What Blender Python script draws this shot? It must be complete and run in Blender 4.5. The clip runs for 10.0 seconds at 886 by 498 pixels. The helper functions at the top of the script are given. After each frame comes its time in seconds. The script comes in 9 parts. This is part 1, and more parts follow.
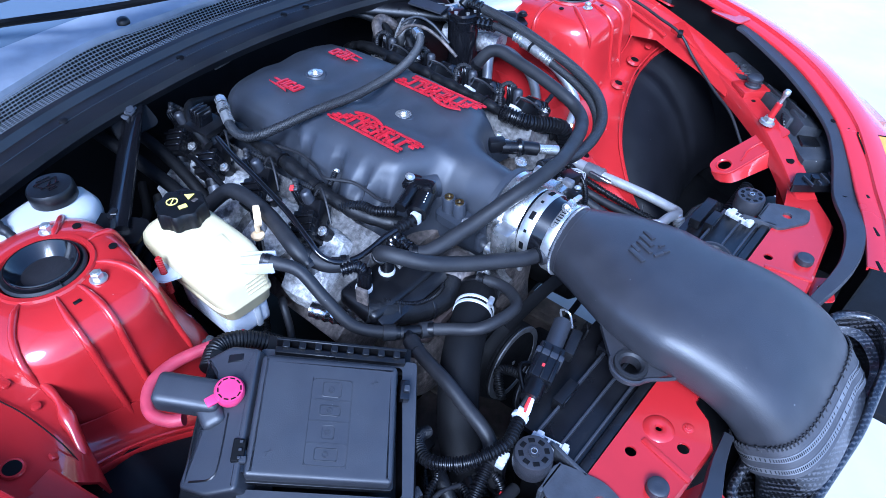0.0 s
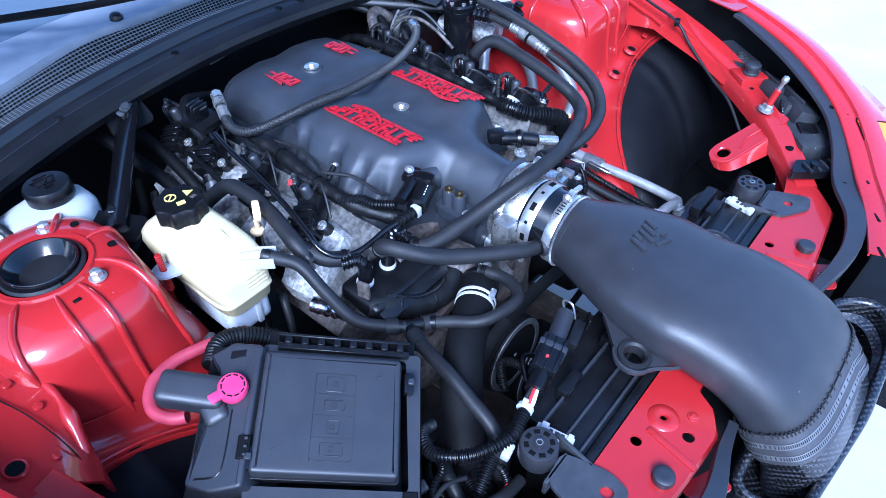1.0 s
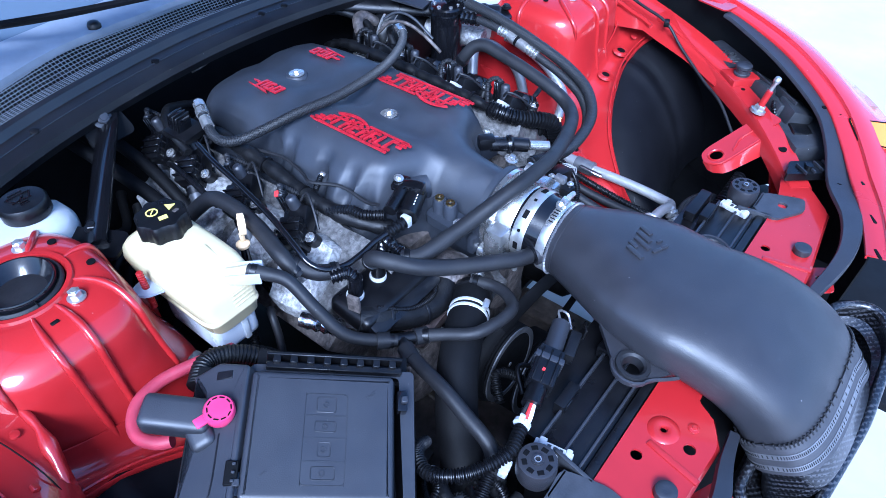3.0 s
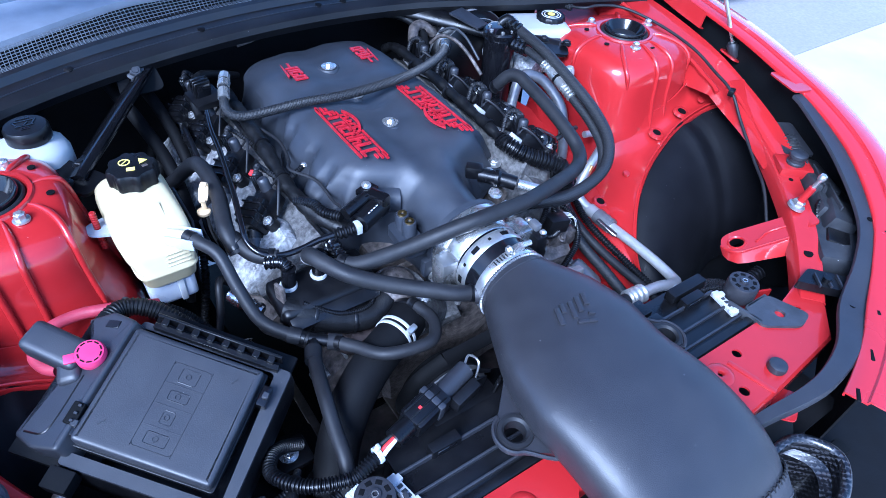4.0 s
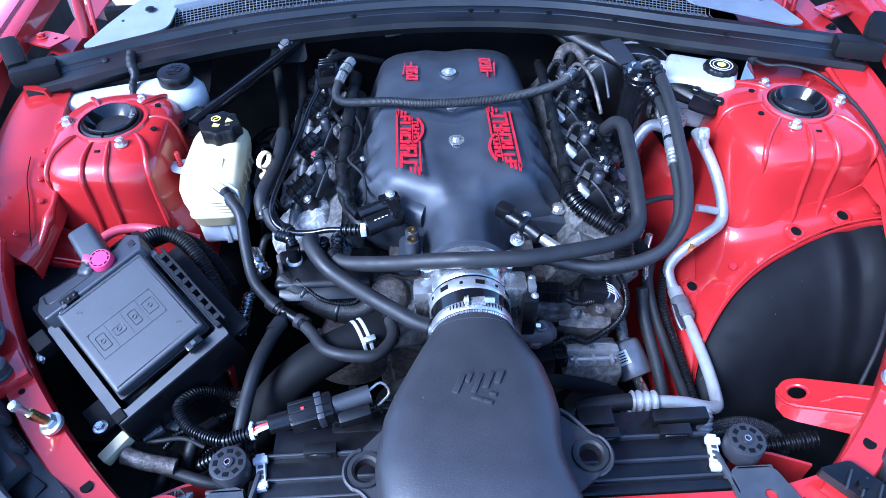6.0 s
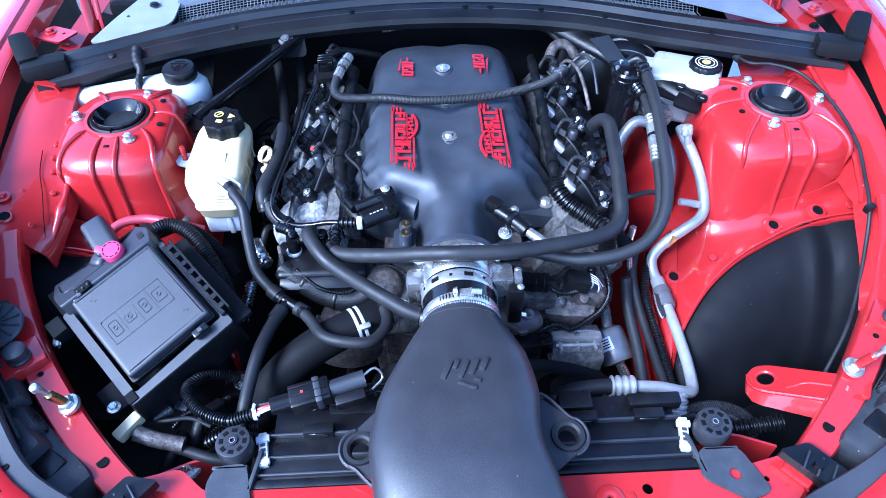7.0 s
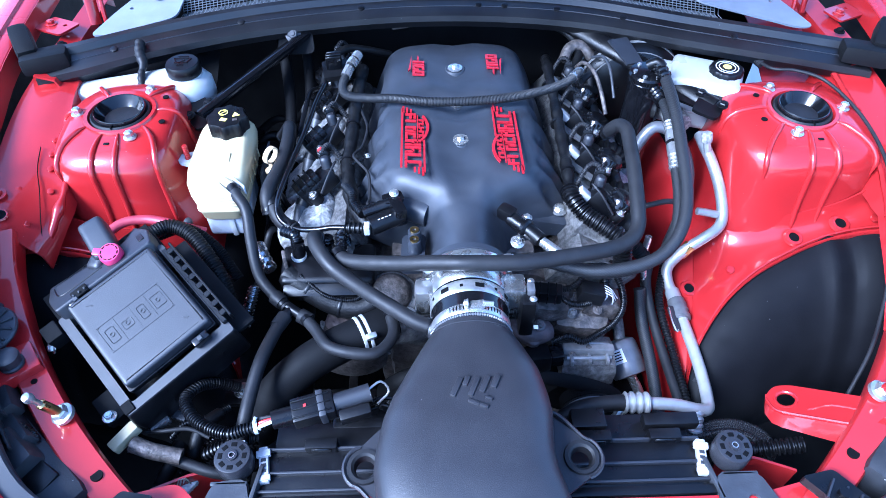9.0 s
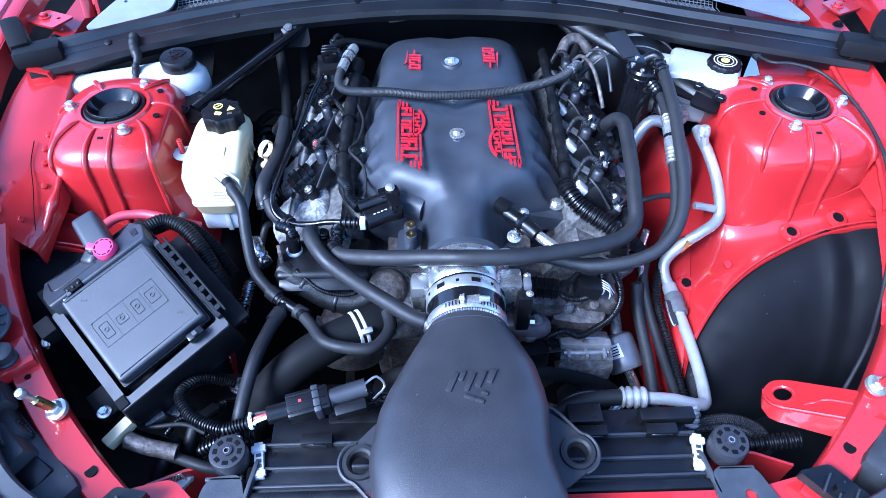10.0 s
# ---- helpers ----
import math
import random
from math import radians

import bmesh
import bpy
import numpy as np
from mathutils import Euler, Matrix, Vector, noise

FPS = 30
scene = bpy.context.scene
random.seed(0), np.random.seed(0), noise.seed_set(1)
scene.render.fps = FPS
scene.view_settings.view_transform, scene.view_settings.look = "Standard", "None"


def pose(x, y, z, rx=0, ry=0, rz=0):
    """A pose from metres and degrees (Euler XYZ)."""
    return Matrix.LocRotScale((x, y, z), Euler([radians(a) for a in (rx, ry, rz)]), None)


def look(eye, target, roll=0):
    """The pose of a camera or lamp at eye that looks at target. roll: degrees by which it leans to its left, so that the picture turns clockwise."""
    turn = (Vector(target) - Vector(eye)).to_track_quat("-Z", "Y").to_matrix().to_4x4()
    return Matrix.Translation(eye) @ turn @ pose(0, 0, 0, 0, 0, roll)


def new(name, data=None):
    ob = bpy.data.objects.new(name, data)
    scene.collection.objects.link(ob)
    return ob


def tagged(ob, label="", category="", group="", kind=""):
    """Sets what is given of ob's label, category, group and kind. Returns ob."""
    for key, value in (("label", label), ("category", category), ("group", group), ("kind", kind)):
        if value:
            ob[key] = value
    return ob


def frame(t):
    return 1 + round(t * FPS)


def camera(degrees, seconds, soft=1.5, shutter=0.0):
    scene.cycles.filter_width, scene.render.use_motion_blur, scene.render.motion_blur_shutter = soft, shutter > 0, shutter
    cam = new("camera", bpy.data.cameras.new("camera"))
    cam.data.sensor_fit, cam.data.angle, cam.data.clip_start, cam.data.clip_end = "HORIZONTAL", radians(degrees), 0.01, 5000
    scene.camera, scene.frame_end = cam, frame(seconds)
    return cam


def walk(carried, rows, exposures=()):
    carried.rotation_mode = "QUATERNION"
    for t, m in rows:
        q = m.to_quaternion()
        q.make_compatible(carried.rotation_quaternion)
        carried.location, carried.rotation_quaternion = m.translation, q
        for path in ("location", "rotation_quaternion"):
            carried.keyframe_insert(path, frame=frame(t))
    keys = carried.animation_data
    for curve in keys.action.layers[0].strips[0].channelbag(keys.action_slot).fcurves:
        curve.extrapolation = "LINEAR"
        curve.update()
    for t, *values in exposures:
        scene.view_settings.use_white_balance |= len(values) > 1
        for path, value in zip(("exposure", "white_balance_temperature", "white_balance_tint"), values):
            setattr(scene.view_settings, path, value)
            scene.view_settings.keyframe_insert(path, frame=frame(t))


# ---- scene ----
cam = camera(68.9, 10.0, soft=0.6)
PATH = [
    (0, (-0.728, -0.169, 1.478), (0.386, 0.772, 0.109), 0.6),
    (0.5, (-0.73, -0.165, 1.475), (0.385, 0.768, 0.102), 0.6),
    (1, (-0.731, -0.162, 1.473), (0.381, 0.762, 0.09), -0.0),
    (1.5, (-0.732, -0.152, 1.471), (0.386, 0.768, 0.091), -0.2),
    (2, (-0.733, -0.14, 1.469), (0.389, 0.771, 0.086), -0.4),
    (3.3, (-0.685, -0.146, 1.464), (0.449, 0.754, 0.084), -0.1),
    (3.5, (-0.645, -0.176, 1.46), (0.464, 0.776, 0.095), 0.7),
    (4, (-0.504, -0.309, 1.474), (0.378, 0.862, 0.114), 4.3),
    (4.5, (-0.372, -0.361, 1.472), (0.331, 0.918, 0.104), 4.0),
    (5, (-0.205, -0.344, 1.473), (0.312, 1.015, 0.101), 6.2),
    (5.5, (-0.109, -0.366, 1.497), (0.074, 1.062, 0.109), 3.7),
    (6.8, (-0.041, -0.434, 1.591), (-0.032, 0.923, 0.122), -2.7),
    (7, (-0.046, -0.427, 1.595), (-0.003, 0.933, 0.129), -1.1),
    (7.5, (-0.051, -0.406, 1.592), (-0.042, 0.958, 0.13), -1.7),
    (8, (-0.055, -0.394, 1.589), (-0.048, 0.963, 0.119), -1.2),
    (8.5, (-0.057, -0.389, 1.585), (-0.032, 0.966, 0.115), -0.5),
    (9, (-0.058, -0.384, 1.582), (-0.021, 0.964, 0.105), -0.2),
    (9.5, (-0.055, -0.38, 1.578), (-0.015, 0.963, 0.097), -0.0),
    (10, (-0.054, -0.381, 1.578), (-0.013, 0.955, 0.09), -0.1),
]
EXPOSURE = [(0.0, 1.95, 4500.0, 12.0), (3.3, 1.95, 4500.0, 12.0), (4.5, 2.05, 4450.0, 12.0), (7.0, 2.44, 4500.0, 12.0), (10.0, 2.44, 4500.0, 12.0)]
walk(cam, [(t, look(eye, target, roll)) for t, eye, target, roll in PATH], EXPOSURE)

# ---- world, sun ----
world = bpy.data.worlds.new("sky")
scene.world = world
world.use_nodes = True
wn = world.node_tree
sky = wn.nodes.new("ShaderNodeTexSky")
sky.sky_type, sky.sun_disc = "NISHITA", False
SUN_ELEVATION, SUN_TURN = 43.0, 238.0
sky.sun_elevation, sky.sun_rotation = radians(SUN_ELEVATION), radians(SUN_TURN)
sky.air_density, sky.dust_density, sky.ozone_density = 1.0, 1.5, 1.2
wn.links.new(sky.outputs["Color"], wn.nodes["Background"].inputs["Color"])
wn.nodes["Background"].inputs["Strength"].default_value = 0.12
sun = new("sun", bpy.data.lights.new("sun", "SUN"))
sun.data.energy, sun.data.angle, sun.data.color = 2.3, radians(26), (1.0, 0.97, 0.93)
sun.matrix_world = Euler((radians(90 - SUN_ELEVATION), 0, radians(180 - SUN_TURN))).to_matrix().to_4x4()

from mathutils import noise as mnoise

# ---- materials ----
def material(name, color, rough=0.5, metal=0.0, vary=0.15, scale=20.0, bump=0.0, bump_scale=200.0, coat=0.0,
             rough_vary=0.1, subsurface=0.0, second=None, second_scale=3.0, second_amount=0.5, specular=0.5, dust=0.0):
    """A surface with grain, a broad stain and fine relief, at true size."""
    m = bpy.data.materials.new(name)
    m.use_nodes = True
    t = m.node_tree
    b = t.nodes["Principled BSDF"]
    b.inputs["Metallic"].default_value = metal
    b.inputs["Coat Weight"].default_value = coat
    b.inputs["Coat Roughness"].default_value = 0.05
    b.inputs["Specular IOR Level"].default_value = specular
    if subsurface:
        b.inputs["Subsurface Weight"].default_value = subsurface
        b.inputs["Subsurface Radius"].default_value = (0.02, 0.015, 0.01)
    co = t.nodes.new("ShaderNodeTexCoord")
    n1 = t.nodes.new("ShaderNodeTexNoise")
    n1.inputs["Scale"].default_value, n1.inputs["Detail"].default_value = scale, 6
    t.links.new(co.outputs["Object"], n1.inputs["Vector"])
    ramp = t.nodes.new("ShaderNodeMapRange")
    ramp.inputs["From Min"].default_value, ramp.inputs["From Max"].default_value = 0.3, 0.7
    ramp.inputs["To Min"].default_value, ramp.inputs["To Max"].default_value = 1 - vary, 1 + vary
    t.links.new(n1.outputs["Fac"], ramp.inputs["Value"])
    mul = t.nodes.new("ShaderNodeMix")
    mul.data_type, mul.blend_type = "RGBA", "MULTIPLY"
    mul.inputs[0].default_value = 1.0
    mul.inputs[6].default_value = (*color, 1)
    t.links.new(ramp.outputs["Result"], mul.inputs[7])
    out = mul.outputs[2]
    if second:
        n2 = t.nodes.new("ShaderNodeTexNoise")
        n2.inputs["Scale"].default_value, n2.inputs["Detail"].default_value = second_scale, 8
        n2.inputs["Roughness"].default_value = 0.7
        t.links.new(co.outputs["Object"], n2.inputs["Vector"])
        r2 = t.nodes.new("ShaderNodeMapRange")
        r2.inputs["From Min"].default_value, r2.inputs["From Max"].default_value = 0.45, 0.7
        r2.inputs["To Max"].default_value = second_amount
        t.links.new(n2.outputs["Fac"], r2.inputs["Value"])
        mx = t.nodes.new("ShaderNodeMix")
        mx.data_type = "RGBA"
        t.links.new(r2.outputs["Result"], mx.inputs[0])
        t.links.new(out, mx.inputs[6])
        mx.inputs[7].default_value = (*second, 1)
        out = mx.outputs[2]
    if dust:
        # scattered pale specks of dust, each a fraction of a millimetre
        vo = t.nodes.new("ShaderNodeTexVoronoi")
        vo.inputs["Scale"].default_value = 55
        t.links.new(co.outputs["Object"], vo.inputs["Vector"])
        near = t.nodes.new("ShaderNodeMapRange")
        near.inputs["From Min"].default_value, near.inputs["From Max"].default_value = 0.035, 0.055
        near.inputs["To Min"].default_value, near.inputs["To Max"].default_value = 1, 0
        t.links.new(vo.outputs["Distance"], near.inputs["Value"])
        sep = t.nodes.new("ShaderNodeSeparateColor")
        t.links.new(vo.outputs["Color"], sep.inputs["Color"])
        some = t.nodes.new("ShaderNodeMapRange")
        some.inputs["From Min"].default_value, some.inputs["From Max"].default_value = 0.62, 0.95
        t.links.new(sep.outputs["Red"], some.inputs["Value"])
        both = t.nodes.new("ShaderNodeMath")
        both.operation = "MULTIPLY"
        t.links.new(near.outputs["Result"], both.inputs[0])
        t.links.new(some.outputs["Result"], both.inputs[1])
        amt = t.nodes.new("ShaderNodeMath")
        amt.operation = "MULTIPLY"
        amt.inputs[1].default_value = dust
        t.links.new(both.outputs[0], amt.inputs[0])
        mx = t.nodes.new("ShaderNodeMix")
        mx.data_type = "RGBA"
        t.links.new(amt.outputs[0], mx.inputs[0])
        t.links.new(out, mx.inputs[6])
        mx.inputs[7].default_value = (0.45, 0.44, 0.42, 1)
        out = mx.outputs[2]
    t.links.new(out, b.inputs["Base Color"])
    rr = t.nodes.new("ShaderNodeMapRange")
    rr.inputs["From Min"].default_value, rr.inputs["From Max"].default_value = 0.3, 0.7
    rr.inputs["To Min"].default_value, rr.inputs["To Max"].default_value = max(rough - rough_vary, 0.02), min(rough + rough_vary, 1)
    n3 = t.nodes.new("ShaderNodeTexNoise")
    n3.inputs["Scale"].default_value, n3.inputs["Detail"].default_value = scale * 0.6, 4
    t.links.new(co.outputs["Object"], n3.inputs["Vector"])
    t.links.new(n3.outputs["Fac"], rr.inputs["Value"])
    t.links.new(rr.outputs["Result"], b.inputs["Roughness"])
    if bump:
        n4 = t.nodes.new("ShaderNodeTexNoise")
        n4.inputs["Scale"].default_value, n4.inputs["Detail"].default_value = bump_scale, 3
        t.links.new(co.outputs["Object"], n4.inputs["Vector"])
        bp = t.nodes.new("ShaderNodeBump")
        bp.inputs["Strength"].default_value, bp.inputs["Distance"].default_value = bump, 0.001
        t.links.new(n4.outputs["Fac"], bp.inputs["Height"])
        t.links.new(bp.outputs["Normal"], b.inputs["Normal"])
    return m


RED = material("red_paint", (0.30, 0.0120, 0.0130), 0.36, 0, 0.06, 12, 0.08, 350, coat=0.8, rough_vary=0.07, dust=0.25, second=(0.225, 0.0095, 0.0105), second_scale=9, second_amount=0.35, specular=0.25)
RED_OUT = material("red_body_paint", (0.35, 0.012, 0.015), 0.25, 0, 0.03, 8, 0, coat=1.0, rough_vary=0.04, dust=0.2)
TUBE = material("moulded_black_plastic", (0.0205, 0.0200, 0.0230), 0.40, 0, 0.12, 30, 0.30, 900, rough_vary=0.06, dust=0.5, second=(0.026, 0.025, 0.027), second_scale=14, second_amount=0.5, specular=0.44)
POLY = material("black_polymer", (0.023, 0.026, 0.034), 0.50, 0, 0.2, 25, 0.15, 500, rough_vary=0.10, dust=0.4, second=(0.036, 0.037, 0.042), second_scale=9, second_amount=0.45, specular=0.45)
PLASTIC = material("black_plastic", (0.0032, 0.0032, 0.0040), 0.34, 0, 0.2, 40, 0.15, 700, specular=0.3, second=(0.014, 0.0135, 0.013), second_scale=30, second_amount=0.3)
LIDMAT = material("satin_dark_plastic", (0.0150, 0.0155, 0.0195), 0.50, 0, 0.1, 40, 0.15, 800, rough_vary=0.06, dust=0.4, second=(0.023, 0.025, 0.030), second_scale=16, second_amount=0.4, specular=0.6)
GLOSS = material("gloss_black", (0.004, 0.004, 0.005), 0.16, 0, 0.1, 30, 0, coat=0.15, specular=0.35)
RUBBER = material("rubber", (0.0100, 0.0098, 0.0110), 0.55, 0, 0.2, 45, 0.2, 300, dust=0.4, second=(0.024, 0.0235, 0.0235), second_scale=25, second_amount=0.3, specular=0.32)
# Matt rubber; also for panels whose shade is put into the colour.
MATT = material("matt_rubber_and_shade", (0.0036, 0.0036, 0.0042), 0.7, 0, 0.2, 30, 0.2, 300, specular=0.15)
SEAL = material("cowl_rubber", (0.0052, 0.0052, 0.0066), 0.42, 0, 0.15, 18, 0.15, 400, dust=0.4, second=(0.02, 0.018, 0.017), second_scale=12, second_amount=0.3)
LINER = material("wheel_liner_plastic", (0.0034, 0.0034, 0.0046), 0.62, 0, 0.15, 30, 0.2, 500, specular=0.12, dust=0.6, second=(0.008, 0.008, 0.010), second_scale=8, second_amount=0.4)
BRACKET = material("dull_grey_bracket", (0.045, 0.047, 0.053), 0.45, 0.3, 0.25, 40, 0.25, 300, second=(0.03, 0.03, 0.033), second_scale=25, second_amount=0.5)
MESH = material("grille_mesh_plastic", (0.13, 0.14, 0.155), 0.4)
SLEEVE = material("grey_rubber_sleeve", (0.030, 0.029, 0.033), 0.6, 0, 0.2, 40, 0.3, 300, dust=0.3, second=(0.035, 0.033, 0.036), second_scale=20, second_amount=0.5)
BAND = material("dull_steel_band", (0.15, 0.15, 0.16), 0.4, 0.5, 0.25, 60, 0.2, 250, second=(0.12, 0.12, 0.12), second_scale=30, second_amount=0.5)
# Brown of the concrete in shade under the car, put into a panel's colour.
GROUND_SHADE = material("shaded_ground_brown", (0.085, 0.068, 0.058), 0.8, 0, 0.4, 40, 0.6, 120, second=(0.03, 0.024, 0.02), second_scale=14, second_amount=0.8)
DULL = material("dull_aluminium", (0.26, 0.255, 0.25), 0.42, 0.45, 0.25, 60, 0.2, 250, second=(0.22, 0.21, 0.20), second_scale=25, second_amount=0.5)
COWL = material("grey_cowl_plastic", (0.17, 0.185, 0.215), 0.6, 0, 0.1, 30, 0.15, 500, specular=0.3, second=(0.15, 0.16, 0.19), second_scale=7, second_amount=0.4)
CAST = material("cast_aluminium", (0.36, 0.355, 0.35), 0.45, 0.25, 0.5, 130, 1.6, 260, second=(0.06, 0.056, 0.052), second_scale=55, second_amount=0.8)
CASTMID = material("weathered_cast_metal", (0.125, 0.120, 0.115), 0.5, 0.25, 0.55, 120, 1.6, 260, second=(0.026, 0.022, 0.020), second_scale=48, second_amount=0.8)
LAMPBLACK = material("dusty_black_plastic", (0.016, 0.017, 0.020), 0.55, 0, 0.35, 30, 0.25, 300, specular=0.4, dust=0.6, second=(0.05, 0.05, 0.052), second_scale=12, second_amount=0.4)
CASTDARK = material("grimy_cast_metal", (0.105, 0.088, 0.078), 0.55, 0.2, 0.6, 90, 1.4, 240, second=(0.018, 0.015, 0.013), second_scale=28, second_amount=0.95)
ALU = material("drawn_aluminium", (0.60, 0.59, 0.575), 0.27, 0.92, 0.18, 60, 0.2, 300, rough_vary=0.1, second=(0.18, 0.175, 0.17), second_scale=30, second_amount=0.6)
PIPE = material("matt_aluminium_pipe", (0.40, 0.395, 0.39), 0.38, 0.55, 0.12, 60, 0.2, 300, second=(0.36, 0.355, 0.35), second_scale=30, second_amount=0.5)
STEEL = material("bright_steel", (0.58, 0.57, 0.55), 0.30, 0.85, 0.2, 50, rough_vary=0.1, second=(0.3, 0.28, 0.26), second_scale=60, second_amount=0.5)
BRASS = material("brass", (0.5, 0.36, 0.14), 0.3, 1.0)
CREAM = material("cream_translucent_plastic", (0.47, 0.405, 0.24), 0.34, 0, 0.06, 18, 0.08, 200, subsurface=0.15, second=(0.44, 0.34, 0.16), second_scale=10, second_amount=0.4)
WHITE = material("white_plastic", (0.38, 0.385, 0.385), 0.36, 0, 0.05, 20, 0.06, 200, subsurface=0.1, second=(0.31, 0.31, 0.30), second_scale=14, second_amount=0.4)
CLEARISH = material("milky_clear_plastic", (0.42, 0.44, 0.48), 0.3, 0, 0.12, 25, subsurface=0.2, second=(0.4, 0.4, 0.4), second_scale=30, second_amount=0.4)
CLIPWHITE = material("aged_white_plastic", (0.40, 0.40, 0.41), 0.45, 0, 0.1, 30, 0.1, 200, second=(0.26, 0.26, 0.26), second_scale=30, second_amount=0.5)
YELLOW = material("yellow_plastic", (0.86, 0.62, 0.34), 0.4, 0, 0.08)
YPRINT = material("yellow_print", (0.75, 0.62, 0.12), 0.5)
WPRINT = material("pale_print", (0.7, 0.7, 0.68), 0.5)
PINK = material("pink_plastic", (0.50, 0.03, 0.11), 0.4, 0, 0.1, 40)
PINKHOSE = material("faded_red_conduit", (0.30, 0.030, 0.052), 0.5, 0, 0.15, 40, 0.2, 300)
EMBLEM = material("red_emblem", (0.36, 0.010, 0.020), 0.35, 0, 0.2, 80, second=(0.12, 0.01, 0.015), second_scale=60, second_amount=0.6)
FOIL = material("crumpled_foil", (0.42, 0.42, 0.43), 0.25, 1.0, 0.4, 90, 1.0, 120, second=(0.08, 0.08, 0.08), second_scale=60, second_amount=0.7)
CONCRETE = material("pale_concrete", (0.40, 0.39, 0.385), 0.85, 0, 0.1, 3, 0.4, 60, second=(0.33, 0.32, 0.32), second_scale=0.7, second_amount=0.7)
FAR_GROUND = material("darker_grey_ground", (0.24, 0.22, 0.205), 0.8, 0, 0.12, 60, 0.4, 90, second=(0.19, 0.175, 0.165), second_scale=0.6, second_amount=0.7)
RUST = material("rusty_casting", (0.10, 0.075, 0.07), 0.6, 0.3, 0.4, 45, 0.8, 180, second=(0.03, 0.022, 0.02), second_scale=20, second_amount=0.8)
ORANGE = material("orange_lens", (0.85, 0.22, 0.02), 0.15, 0, 0.05, coat=1.0)
# Near-black for dark parts and for shade in holes, slots and gaps.
DARK = material("near_black_and_shade", (0.0020, 0.0020, 0.0024), 0.7, 0.0, 0.3, 40, specular=0.12)
FELT = material("grey_felt", (0.045, 0.046, 0.05), 0.9, 0, 0.3, 60, 0.4, 200, specular=0.1)
REDPLUG = material("red_clip_plastic", (0.55, 0.03, 0.03), 0.4)
TYRE = material("tyre_rubber", (0.02, 0.02, 0.021), 0.7, 0, 0.2, 40, 0.3, 200)
RIM = material("grey_alloy", (0.16, 0.17, 0.2), 0.35, 0.8, 0.1)
TAPE = material("cloth_tape", (0.0034, 0.0034, 0.0040), 0.50, 0, 0.3, 60, 0.6, 250, specular=0.25, second=(0.012, 0.012, 0.012), second_scale=40, second_amount=0.5)


def weave(name, dark, light, size, rough, sheen=0.5):
    """Two-by-two twill: warp and weft boxes that alternate, with sheen across them."""
    m = bpy.data.materials.new(name)
    m.use_nodes = True
    t = m.node_tree
    b = t.nodes["Principled BSDF"]
    co = t.nodes.new("ShaderNodeTexCoord")
    w1 = t.nodes.new("ShaderNodeTexWave")
    w1.bands_direction = "DIAGONAL"
    w1.inputs["Scale"].default_value, w1.inputs["Distortion"].default_value = 1 / size * 0.25, 0.4
    ck = t.nodes.new("ShaderNodeTexChecker")
    ck.inputs["Scale"].default_value = 1 / size
    for n in (w1, ck):
        t.links.new(co.outputs["Object"], n.inputs["Vector"])
    mixv = t.nodes.new("ShaderNodeMath")
    mixv.operation = "MULTIPLY"
    t.links.new(w1.outputs["Fac"], mixv.inputs[0])
    t.links.new(ck.outputs["Fac"], mixv.inputs[1])
    mx = t.nodes.new("ShaderNodeMix")
    mx.data_type = "RGBA"
    t.links.new(mixv.outputs[0], mx.inputs[0])
    mx.inputs[6].default_value, mx.inputs[7].default_value = (*dark, 1), (*light, 1)
    t.links.new(mx.outputs[2], b.inputs["Base Color"])
    b.inputs["Roughness"].default_value = rough
    b.inputs["Coat Weight"].default_value = sheen
    bp = t.nodes.new("ShaderNodeBump")
    bp.inputs["Strength"].default_value, bp.inputs["Distance"].default_value = 0.4, 0.0006
    t.links.new(mixv.outputs[0], bp.inputs["Height"])
    t.links.new(bp.outputs["Normal"], b.inputs["Normal"])
    return m


CARBON = weave("carbon_twill", (0.004, 0.004, 0.005), (0.050, 0.050, 0.056), 0.0050, 0.3, 0.35)
BRAID = weave("braided_sleeve", (0.006, 0.006, 0.007), (0.022, 0.022, 0.024), 0.0022, 0.55, 0.0)


def glass(name):
    m = bpy.data.materials.new(name)
    m.use_nodes = True
    b = m.node_tree.nodes["Principled BSDF"]
    # Blue-grey base carries part of the sky's reflection as colour.
    b.inputs["Base Color"].default_value = (0.10, 0.125, 0.16, 1)
    b.inputs["Roughness"].default_value = 0.06
    b.inputs["Transmission Weight"].default_value = 0.2
    b.inputs["IOR"].default_value = 1.5
    return m


GLASS = glass("windscreen_glass")


# ---- mesh helpers ----
ROOT = {}


def thing(name, loc, label, category, group="", kind=""):
    ob = new(name)
    ob.empty_display_size = 0.02
    ob.location = loc
    ROOT[ob] = Vector(loc)
    return tagged(ob, label, category, group, kind)


def finish(name, bm, mat, origin, sharp=38):
    bmesh.ops.recalc_face_normals(bm, faces=bm.faces)
    bmesh.ops.translate(bm, verts=bm.verts, vec=-Vector(origin))
    me = bpy.data.meshes.new(name)
    bm.to_mesh(me)
    bm.free()
    me.materials.append(mat)
    me.shade_smooth()
    me.set_sharp_from_angle(angle=radians(sharp))
    return new(name, me)


def part(name, bm, mat, parent, label="", sharp=38):
    """One mesh, given in world metres, as a part of a thing or of a part."""
    ob = finish(name, bm, mat, ROOT[parent], sharp)
    ob.parent = parent
    ROOT[ob] = ROOT[parent]
    return tagged(ob, label)


def solo(name, bm, mat, loc, label, category, group="", kind="", sharp=38):
    ob = finish(name, bm, mat, loc, sharp)
    ob.location = loc
    ROOT[ob] = Vector(loc)
    return tagged(ob, label, category, group, kind)


